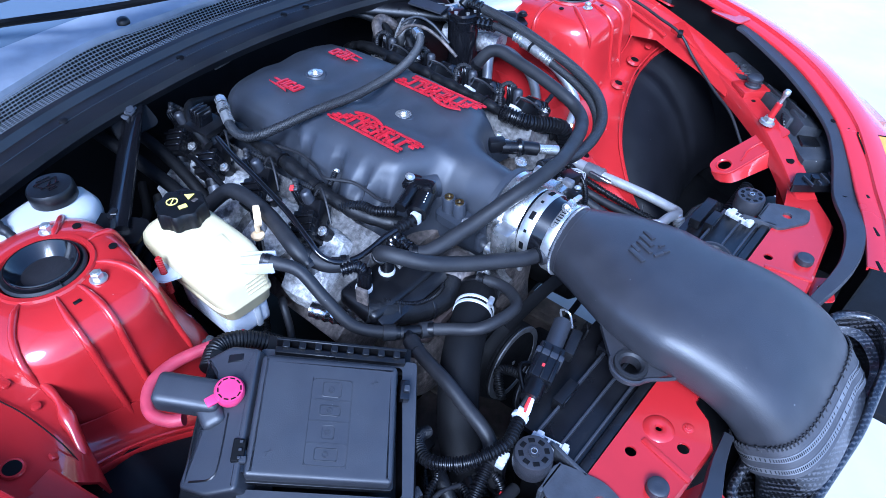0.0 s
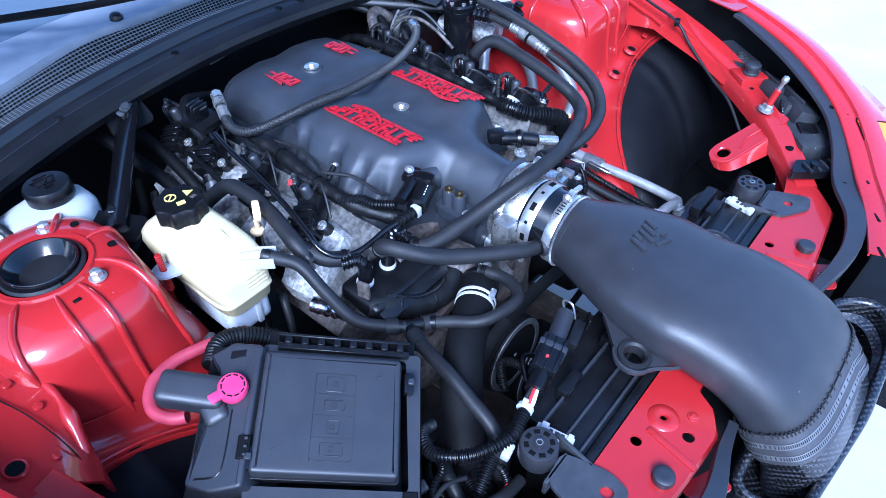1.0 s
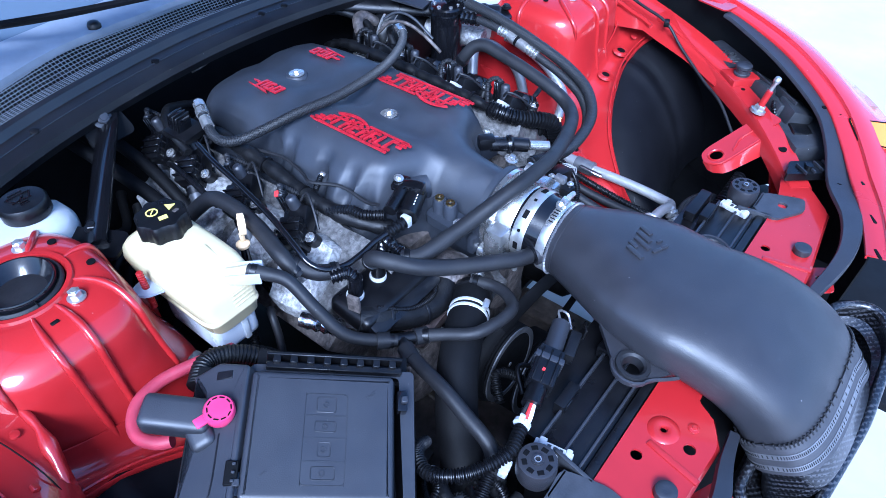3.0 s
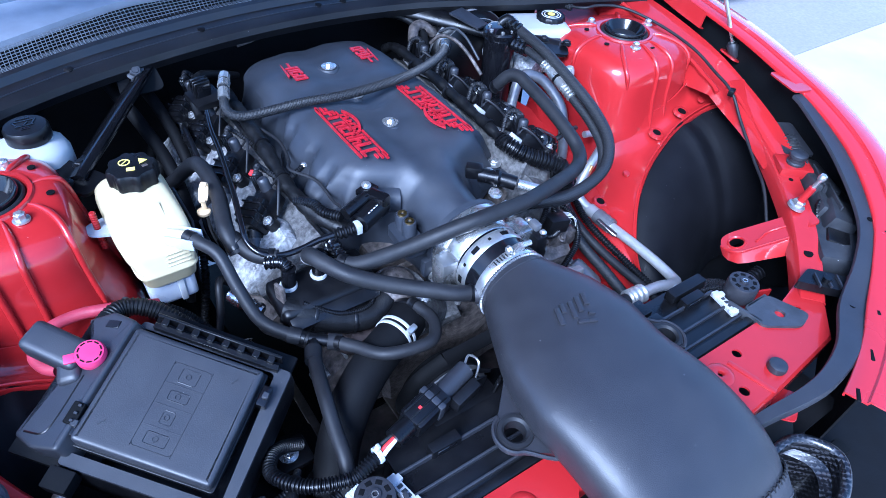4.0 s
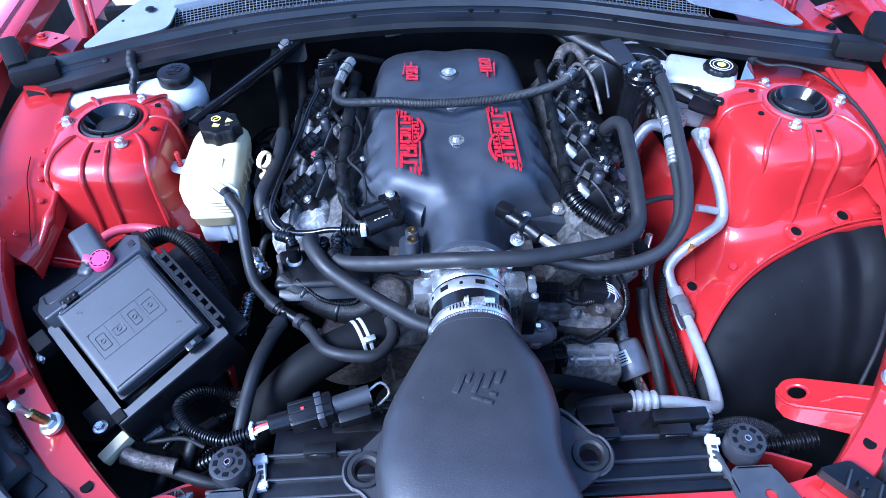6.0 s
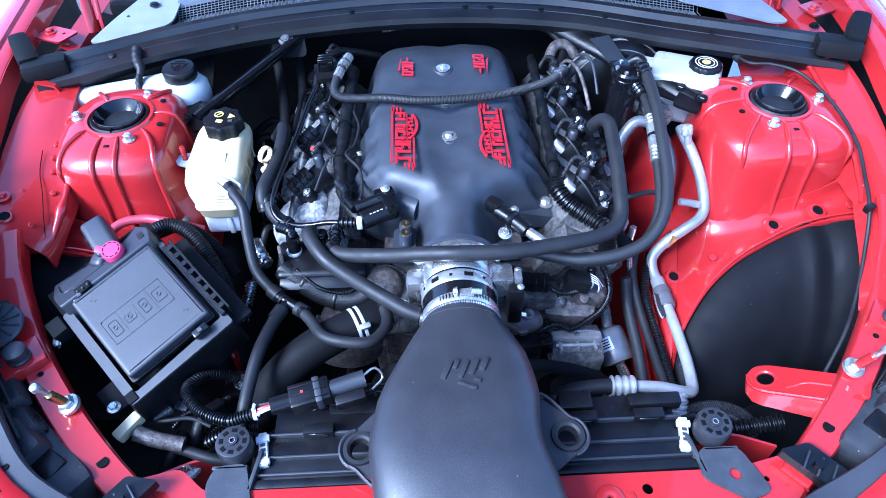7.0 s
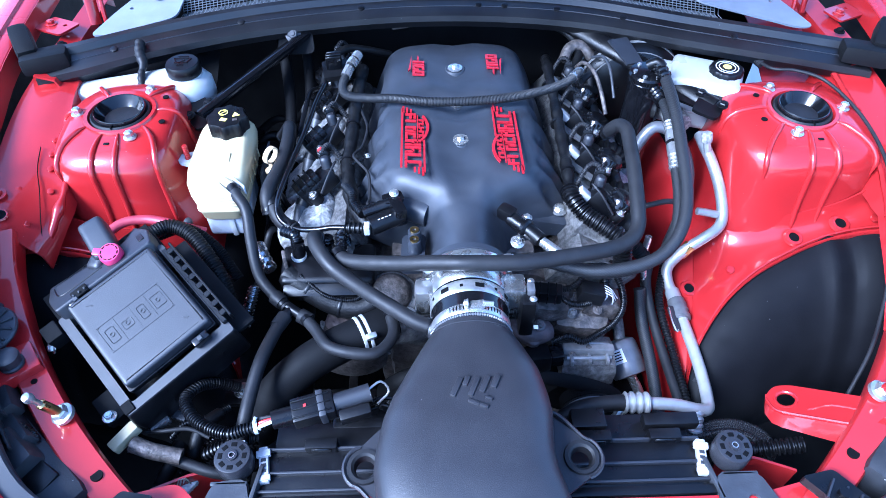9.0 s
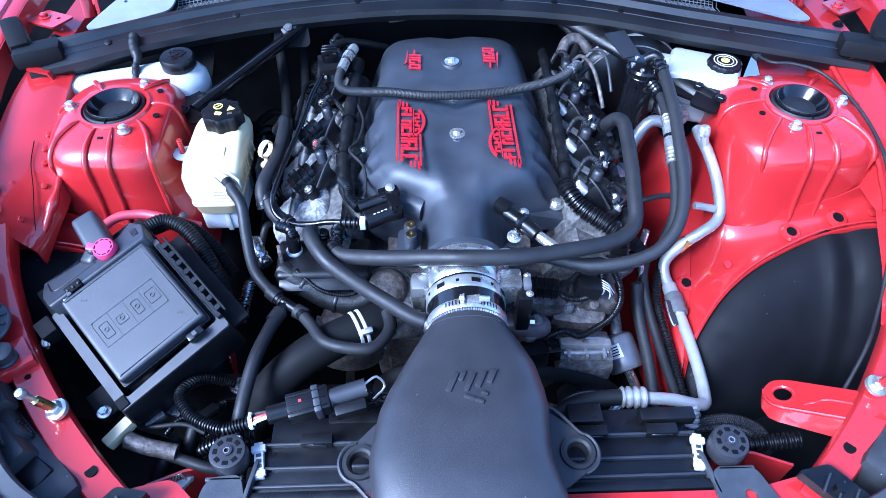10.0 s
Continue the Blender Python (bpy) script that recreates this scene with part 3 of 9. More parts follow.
def apron(s):
    a = dense(side(ARCH, s), 48)
    b = dense(side(TOWER_FOOT, s), 48)
    down = [p + Vector((0, 0.006, -0.020)) for p in a]
    rows = [down, [p + Vector((0, 0.001, -0.003)) for p in a], [p + Vector((0, 0.003, 0.0)) for p in a]]
    for k in (0.08, 0.2, 0.4, 0.6, 0.8, 0.92, 1.0, 1.06):
        rows.append([Vector((p.x + (q.x - p.x) * k, p.y + (q.y - p.y) * k, p.z + (q.z - p.z) * k - 0.016 * math.sin(math.pi * min(k, 1)) + (0.012 if k == 1.0 else 0.03 if k > 1 else 0.003 if k > 0.9 else 0))) for p, q in zip(a, b)])
    t = thing("inner_wing_apron", (s * 0.6, 0.42, 0.6), "glossy red apron panel edging the wheel arch", "body panel", "aprons")
    part("panel", sheet(rows, 0.003), RED, t, sharp=60)
    part("edge_bead", sweep([p + Vector((0, 0.010, 0.0005)) for p in a[8:44]], 0.0022, 6), RED, t)
    for q, r in (((0.615, 0.420, 0.7085), 0.009), ((0.691, 0.425, 0.738), 0.0095), ((0.437, 0.385, 0.609), 0.009)) if s > 0 else ():
        m = axes((s * q[0], q[1], q[2]), (0, -0.25, 0.97))
        part("hole_rim", lathe([(r + 0.009, -0.002), (r + 0.006, 0.004), (r + 0.001, 0.0045), (r, 0.001)], m, 28, caps=False), RED, t)
        part("hole", lathe([(r, 0.0035), (r, -0.002)], m, 24), DARK, t)
    for q in ((0.745, 0.42, 0.757), (0.50, 0.385, 0.663)):
        part("weld_button", lathe([(0.008, -0.002), (0.0075, 0.0025), (0.004, 0.003)], axes((s * q[0], q[1], q[2]), (0, -0.25, 0.97)), 18), RED, t)
    # inner side down to the chassis leg
    top = dense(side([(0.455, 0.84, 0.675), (0.470, 0.74, 0.668), (0.478, 0.66, 0.665), (0.462, 0.50, 0.64), (0.432, 0.36, 0.605), (0.388, 0.17, 0.535), (0.375, 0.10, 0.50)], s), 24)
    rows = [[p + Vector((s * 0.006, 0, 0.0)) for p in top], [p + Vector((-s * 0.012, 0, -0.006)) for p in top], [Vector((s * (0.40 if p.y > 0.3 else 0.385), p.y, min(p.z - 0.03, 0.565))) for p in top],
            [Vector((s * 0.375, p.y, 0.46)) for p in top], [Vector((s * 0.345, p.y, 0.44)) for p in top], [Vector((s * 0.34, p.y, 0.33)) for p in top]]
    # Passenger-side leg goes dark instead of red, standing in for its shade.
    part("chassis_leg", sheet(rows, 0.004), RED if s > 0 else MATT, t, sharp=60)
    # outer shelf beside the tower
    inn = dense(side([(0.745, 0.76, 0.885), (0.752, 0.66, 0.868), (0.755, 0.56, 0.848), (0.75, 0.46, 0.825), (0.722, 0.36, 0.805), (0.69, 0.26, 0.79), (0.655, 0.18, 0.775)], s), 30)
    out = dense(side([(0.815, 0.76, 0.888), (0.822, 0.66, 0.874), (0.818, 0.56, 0.860), (0.80, 0.45, 0.845), (0.768, 0.34, 0.826), (0.735, 0.24, 0.805), (0.695, 0.155, 0.785)], s), 30)
    low = [Vector((p.x - s * (0.018 if p.y > 0.4 else 0.012), p.y, p.z - 0.022 - 0.063 * min(1.0, max(0.0, (p.y - 0.40) / 0.14)))) for p in inn]
    rows = [low, [p.lerp(q, 0.85) for p, q in zip(low, inn)], inn, [p.lerp(q, 0.5) + Vector((0, 0, 0.004)) for p, q in zip(inn, out)], out, [p + Vector((s * 0.004, 0, -0.05)) for p in out]]
    if s < 0:
        foot = dense([(-0.735, 0.76, 0.880), (-0.728, 0.66, 0.868), (-0.703, 0.56, 0.846), (-0.688, 0.47, 0.821), (-0.698, 0.42, 0.800), (-0.709, 0.357, 0.774)], 30)
        inn = dense([(-0.757, 0.76, 0.887), (-0.753, 0.66, 0.875), (-0.748, 0.56, 0.857), (-0.742, 0.47, 0.838), (-0.742, 0.42, 0.832), (-0.735, 0.357, 0.815)], 30)
        out = dense([(-0.815, 0.76, 0.890), (-0.822, 0.66, 0.878), (-0.818, 0.56, 0.864), (-0.806, 0.47, 0.853), (-0.795, 0.42, 0.846), (-0.776, 0.357, 0.832)], 30)
        rows = [[p + Vector((0.004, 0, -0.03)) for p in foot], foot, [p.lerp(q, 0.5) + Vector((0, 0, -0.002)) for p, q in zip(foot, inn)], inn, [p.lerp(q, 0.5) + Vector((0, 0, 0.003)) for p, q in zip(inn, out)], out, [p + Vector((-0.004, 0, -0.05)) for p in out]]
        part("seam_sealer", sweep([(-0.722, 0.625, 0.866), (-0.708, 0.57, 0.852), (-0.697, 0.51, 0.836), (-0.691, 0.462, 0.824), (-0.697, 0.425, 0.806), (-0.706, 0.392, 0.784)], lambda u: 0.0065 + 0.0022 * math.sin(u * 17) + 0.0012 * math.sin(u * 41), 10), RED, t, "lumpy red seam sealer")
        part("sheet_edge", sweep([(-0.747, 0.545, 0.8585), (-0.741, 0.50, 0.846), (-0.726, 0.455, 0.833), (-0.716, 0.41, 0.8135), (-0.713, 0.385, 0.793)], 0.0009, 5), DARK, t)
        for q in ((-0.712, 0.461, 0.8275), (-0.722, 0.505, 0.841), (-0.728, 0.535, 0.8495), (-0.731, 0.567, 0.8555), (-0.758, 0.455, 0.840)):
            part("spot_weld", lathe([(0.0055, -0.002), (0.0052, 0.0018), (0.003, 0.0024)], axes(q, (0.3, -0.2, 0.9)), 16), RED, t)
        part("flange_bolt", bolt_mesh((-0.778, 0.432, 0.8485), 0.0075, (0.1, -0.1, 1), 1.7), RED, t)
        part("round_hole", lathe([(0.0095, 0.0016), (0.0095, -0.004)], axes((-0.764, 0.393, 0.838), (0.2, -0.15, 0.95)), 24), DARK, t)
        part("hole_rim", lathe([(0.013, 0.0), (0.0115, 0.0022), (0.0095, 0.0018)], axes((-0.764, 0.393, 0.8385), (0.2, -0.15, 0.95)), 24, caps=False), RED, t)
        part("rivet_nut", rbox((0.009, 0.009, 0.005), axes((-0.729, 0.392, 0.817), (0.75, -0.1, 0.6)), 0.001, 1), RED, t)
    part("shelf", sheet(rows, 0.004), RED, t, sharp=50)
    if s > 0:
        part("seam_bead", sweep([p + Vector((-s * 0.004, 0, -0.004)) + Vector((0, 0.003 * math.sin(i * 1.7), 0)) for i, p in enumerate(inn[:20])], 0.006, 6), RED, t)
    x0 = 0.655 if s > 0 else 0.50
    rows = [[(s * x, y, z + dz) for x, dz in ((x0, 0.0), (0.69, 0.002), (0.74, 0.012), (0.80, 0.03))] for y, z in ((0.66, 0.775), (0.74, 0.79), (0.82, 0.82), (0.90, 0.86), (1.0, 0.875))]
    # Passenger-side floor is near-black instead of red, shade put into its colour.
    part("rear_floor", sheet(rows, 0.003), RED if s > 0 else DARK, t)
    rows = [[(s * x, y, z) for x, z in ((0.745, 0.78), (0.752, 0.86), (0.765, 0.895), (0.80, 0.905))] for y in (0.70, 0.80, 0.95, 1.1)]
    part("hinge_wall", sheet(rows, 0.004), RED, t)


for s in (1, -1):
    apron(s)


def liner(s):
    a = dense(side(ARCH, s), 60)
    t = thing("wheel_liner", (s * 0.58, 0.3, 0.3), "smooth black plastic wheel-arch liner", "wheel liner", "wheel liners")
    rows = []
    for d, h in ((-0.012, 0.012), (0.004, 0.013), (0.02, 0.016), (0.04, 0.024), (0.065, 0.039), (0.09, 0.060), (0.115, 0.088), (0.14, 0.125), (0.16, 0.165), (0.175, 0.21), (0.185, 0.27)):
        row = []
        for p in a:
            x = abs(p.x)
            ridge = 0.006 * math.exp(-((x - 0.66) / 0.010) ** 2) - 0.008 * math.exp(-((x - 0.695) / 0.012) ** 2)
            row.append(p + Vector((s * 0.12 * d * (0.6 - x) / 0.2, -d, -h + ridge)))
        rows.append(row)
    part("shell", sheet(rows, 0.003), LINER, t, sharp=80)
    for q in ((0.50, 0.235, 0.58), (0.62, 0.25, 0.61)):
        part("push_clip", lathe([(0.008, 0), (0.007, 0.003), (0.004, 0.004)], axes((s * q[0], q[1] + 0.03, q[2] + 0.012), (0, -0.6, 0.8)), 14), MATT, t)


for s in (1, -1):
    liner(s)

RAIL = [(0.757, 0.365, 0.826), (0.738, 0.30, 0.806), (0.712, 0.245, 0.79), (0.672, 0.175, 0.775), (0.62, 0.105, 0.765), (0.570, 0.045, 0.755), (0.507, -0.02, 0.735), (0.445, -0.075, 0.715)]


def rail(s):
    t = thing("side_rail", (s * 0.58, 0.06, 0.7), "red box-section rail from wing to radiator support", "body rail", "side rails")
    path = dense(side(RAIL, s), 24)
    loops = []
    for p, tan, n, b in frames(path):
        across = Vector((tan.y, -tan.x, 0)).normalized()
        up = Vector((0, 0, 1))
        loops.append([p + across * x + up * z for x, z in ((-0.022, 0.0), (-0.019, 0.004), (0.019, 0.004), (0.022, 0.0), (0.022, -0.035), (0.019, -0.038), (-0.019, -0.038), (-0.022, -0.035))])
    part("box", skin(bmesh.new(), loops), RED, t)
    part("bump_pad", rbox((0.062, 0.054, 0.022), pose(s * 0.664, 0.140, 0.776, 0, 0, -s * 38), 0.004), RED, t)
    part("bump_stop", lathe([(0.0165, 0), (0.017, 0.004), (0.0145, 0.006), (0.0145, 0.013), (0.0165, 0.015), (0.0165, 0.021), (0.013, 0.024), (0.005, 0.0245)], pose(s * 0.662, 0.137, 0.787), 32), LIDMAT, t, "grey rubber bonnet bump stop")
    base, tip = Vector((s * 0.573, 0.066, 0.768)), Vector((s * 0.586, 0.053, 0.838))
    m = axes(base, tip - base)
    part("stud_washer", lathe([(0.0155, -0.003), (0.0155, 0.003), (0.013, 0.0045)], m, 24), STEEL, t)
    part("stud_nut", lathe([(0.0115, 0.004), (0.0115, 0.011), (0.0095, 0.013)], m, 6), STEEL, t)
    part("stud_shaft", lathe([(0.0068, 0.010), (0.0068, 0.044), (0.0048, 0.046)], m, 18), RED if s > 0 else BRASS, t, "red painted shaft" if s > 0 else "bare golden shaft")
    part("ball_stud", lathe([(0.0040, 0.044), (0.0040, 0.060), (0.0062, 0.063), (0.0074, 0.068), (0.0058, 0.074), (0.002, 0.076)], m, 18), STEEL, t, "bright steel ball end")
    for q, r in (((0.512, -0.012), 0.008), ((0.632, 0.118), 0.0045)):
        part("hole", lathe([(r, 0.0015), (r, -0.01)], pose(s * q[0], q[1], 0.7408 if q[1] < 0.05 else 0.7700)), DARK, t)


for s in (1, -1):
    rail(s)


def support():
    t = thing("radiator_support", (0, -0.09, 0.66), "red pressed-steel radiator support panel", "radiator support")
    holes = []
    for s in (1, -1):
        holes += [(s * 0.240, -0.078, 0.0075), (s * 0.186, -0.090, 0.0042), (s * 0.192, -0.128, 0.008), (s * 0.408, -0.072, 0.004)]
    outline = [(-0.455, -0.09), (-0.40, -0.135), (-0.25, -0.150), (-0.165, -0.155), (-0.130, -0.135), (-0.115, -0.105), (0.115, -0.105), (0.130, -0.135), (0.165, -0.155), (0.25, -0.150), (0.40, -0.135), (0.455, -0.09), (0.475, -0.03), (0.437, -0.040), (0.37, -0.055), (-0.37, -0.052), (-0.41, -0.015), (-0.475, -0.03)]
    part("panel", plate(rounded(outline, 0.015), 0.003, pose(0, 0, 0.718), holes), RED, t)
    lip = outline[0:12]
    part("front_lip", sheet([[(x, y, 0.7165) for x, y in lip], [(x * 1.003, y - 0.004, 0.712) for x, y in lip], [(x * 1.003, y - 0.004, 0.685) for x, y in lip]], 0.003), RED, t)
    for s in (1, -1):
        part("rubber_plug", lathe([(0.0135, 0), (0.0145, 0.004), (0.0135, 0.011), (0.010, 0.013), (0.005, 0.0125)], pose(s * 0.267, -0.128, 0.718)), LIDMAT, t, "dark rubber plug")
        part("pressing", rbox((0.009, 0.075, 0.005), pose(s * 0.222, -0.118, 0.718, 0, 0, s * 12), 0.0024), RED, t)
        for q, r in (((0.186, -0.090), 0.0042),):
            part("hole_rim", lathe([(r + 0.017, 0), (r + 0.013, 0.003), (r + 0.005, 0.0035), (r + 0.001, 0.002), (r, -0.001)], pose(s * q[0], q[1], 0.718), 28, caps=False), RED, t)
        part("weld_nut", bolt_mesh((s * 0.160, -0.120, 0.718), 0.005, (0, 0, 1), 1.5, 0.002), RED, t)
        tab = plate(rounded([(-0.025, -0.018), (0.03, -0.018), (0.034, 0.018), (-0.025, 0.018)], 0.008), 0.003, pose(s * 0.235, -0.172, 0.703, -18, 0, s * 25), [(0.008, 0, 0.005)])
        part("side_tab", tab, RED, t)
        rows = [[(s * x, y, z) for x, y in ((0.37, 0.03), (0.42, 0.02), (0.47, 0.0))] for z in (0.665, 0.62, 0.55)]
        part("end_web", sheet(rows, 0.004), RED, t)
    d = thing("air_deflector", (0, -0.18, 0.55), "black plastic air deflector ahead of the radiator", "air deflector")
    part("panel", plate(rounded([(-0.42, -0.20), (0.42, -0.20), (0.42, -0.05), (-0.42, -0.05)], 0.02), 0.004, pose(0, 0, 0.60)), MATT, d)
    for s in (-1, 1):
        part("side_flap", sheet([[(s * 0.17, -0.15 - 0.015 * k, 0.64 - 0.03 * k) for k in range(4)], [(s * 0.30, -0.175 - 0.015 * k, 0.635 - 0.03 * k) for k in range(4)]], 0.003), MATT, d)


support()


def wing_bracket(s):
    """The arm with a round eye that reaches in from the rail."""
    t = thing("headlamp_arm", (s * 0.52, 0.07, 0.69), "red stamped bracket arm with a round eye", "bracket", "bracket arms")
    o = Vector((s * 0.476, 0.094, 0.701))
    ux = (Vector((s * 0.578, 0.036, 0.748)) - o).normalized()
    uy = Vector((s * 0.5, 0.85, -0.05))
    m = axes(o, ux.cross(uy) * s, ux)
    w = s
    outline = [(-0.029, 0.0), (-0.02, 0.022 * w), (0.0, 0.029 * w), (0.118, 0.031 * w), (0.124, 0.012 * w), (0.124, -0.026 * w), (0.0, -0.029 * w), (-0.02, -0.022 * w)]
    part("plate", plate(rounded(outline, 0.014), 0.003, m, [(0, 0, 0.0125)]), RED, t)
    front = [(-0.029, 0.004), (-0.026, -0.010), (-0.014, -0.025), (0.0, -0.0295), (0.04, -0.0285), (0.08, -0.0275), (0.118, -0.0265)]
    rows = [[m @ Vector((x, y * w, -0.001)) for x, y in front], [m @ Vector((x, (y - 0.003) * w, -0.006)) for x, y in front],
            [m @ Vector((x, (y - 0.012) * w, -0.016 - 0.16 * max(0, x))) for x, y in front]]
    part("front_flange", sheet(rows, 0.003), RED, t)
    part("eye_bead", lathe([(0.0125, 0.0), (0.0145, 0.0016), (0.0165, 0.0012), (0.0175, -0.001)], m, 28, caps=False), RED, t)
    part("edge_bead", sweep([m @ Vector((x, (y + 0.004) * w, 0.0)) for x, y in front[1:]], 0.0018, 6), RED, t)
    part("ridge", sweep([m @ Vector(q) for q in ((0.03, -0.012 * w, 0.0), (0.045, -0.004 * w, 0.001), (0.06, 0.004 * w, 0.001), (0.11, 0.006 * w, 0.0))], 0.0022, 6), RED, t)
    part("end_tab", plate(rounded([(0.100, -0.022 * w), (0.140, -0.018 * w), (0.140, 0.022 * w), (0.106, 0.026 * w)], 0.006), 0.003, m @ pose(0, 0, 0.0035, 0, -3, 0)), RED, t)
    for q in (-0.010, 0.012):
        part("spot_weld", lathe([(0.004, -0.001), (0.0036, 0.001), (0.002, 0.0012)], m @ pose(0.122, q * w, 0.0042), 12), RED, t)
    rows = [[m @ Vector(q) for q in ((0.09, -0.028 * w, -0.010), (0.128, -0.024 * w, -0.002), (0.135, 0.02 * w, -0.002))],
            [m @ Vector(q) for q in ((0.085, -0.05 * w, -0.06), (0.12, -0.045 * w, -0.06), (0.13, 0.01 * w, -0.06))],
            [m @ Vector(q) for q in ((0.05, -0.09 * w, -0.13), (0.09, -0.08 * w, -0.14), (0.12, -0.03 * w, -0.14))]]
    part("web", sheet(rows, 0.004), RED, t)


wing_bracket(1)


def hinge(s):
    """Bonnet hinge on the bulkhead corner."""
    t = thing("bonnet_mount", (s * 0.80, 0.86, 0.91), "red painted bonnet hinge bolted to the body", "hinge", "bonnet hinges")
    m = pose(s * 0.815, 0.862, 0.918, 0, 0, s * 25)
    part("base_plate", plate(rounded([(-0.035, -0.022), (0.035, -0.022), (0.04, 0.03), (-0.03, 0.03)], 0.008), 0.004, m, [(0.018, 0.012, 0.004)]), RED, t)
    part("bolt", bolt_mesh(m @ Vector((-0.012, 0.004, 0.0)), 0.008, (0, 0, 1), 1.5), RED, t)
    part("arm", sweep([(s * 0.748, 0.90, 0.90), (s * 0.752, 0.925, 0.96), (s * 0.757, 0.97, 1.03), (s * 0.76, 1.02, 1.09)], 0.012, 8, flat=0.45), RED, t)
    part("arm_rib", sweep([(s * 0.728, 0.90, 0.89), (s * 0.732, 0.925, 0.95), (s * 0.737, 0.97, 1.02)], 0.005, 8), RED, t)
    part("pivot", lathe([(0.010, 0), (0.010, 0.02), (0.006, 0.022)], axes((s * 0.76, 0.905, 0.91), (-s, 0, 0)), 14), DARK, t)


for s in (1, -1):
    hinge(s)

def bonnet():
    """The raised bonnet above the bay, hung from its two hinges."""
    t = thing("bonnet", (0, 1.0, 1.0), "raised red bonnet held open above the engine", "bonnet")
    o, up = Vector((0, 1.02, 1.06)), Vector((0, -math.cos(radians(BONNET_TILT)), math.sin(radians(BONNET_TILT))))
    out = Vector((1, 0, 0)).cross(up)
    rows = []
    for k in range(15):
        v = 1.22 * k / 14
        half = 0.77 - 0.10 * (v / 1.22) ** 3
        rows.append([o + up * (v - 0.10 * (x / 0.77) ** 2 * (v / 1.22)) - out * (0.03 * (1 - (x / 0.8) ** 2)) + Vector((x, 0, 0)) for x in [half * (i / 10 - 1) for i in range(21)]])
    part("skin", sheet(rows, 0.004), RED_OUT, t)
    # Unseen pad and stiffeners, added dark so no red bounces onto the engine.
    pad = [[p + out * 0.012 for p in row[2:-2]] for row in rows[1:-1]]
    part("insulation_pad", sheet(pad, 0.006), FELT, t, "unseen dark grey felt pad added to cut red bounce")
    for x in (-0.58, -0.30, 0.30, 0.58):
        part("stiffener", sweep([o + up * v + out * 0.006 + Vector((x * (1 - 0.1 * v), 0, 0)) for v in (0.06, 0.4, 0.75, 1.10)], 0.034, 10, 0.05, flat=0.5), FELT, t)
    for v in (0.06, 0.58, 1.10):
        part("stiffener", sweep([o + up * v + out * 0.006 + Vector((x, 0, 0)) for x in (-0.62, -0.3, 0, 0.3, 0.62)], 0.034, 10, 0.05, flat=0.5), FELT, t)


BONNET_TILT = 52.0
bonnet()


FENDER = [(0.292, -0.240, 0.750), (0.35, -0.222, 0.754), (0.41, -0.198, 0.759), (0.47, -0.165, 0.767), (0.55, -0.120, 0.785), (0.632, -0.060, 0.808), (0.715, 0.055, 0.845), (0.768, 0.185, 0.872), (0.798, 0.30, 0.888), (0.832, 0.42, 0.898), (0.868, 0.605, 0.910), (0.884, 0.74, 0.928), (0.885, 1.0, 0.955), (0.89, 1.4, 0.98)]


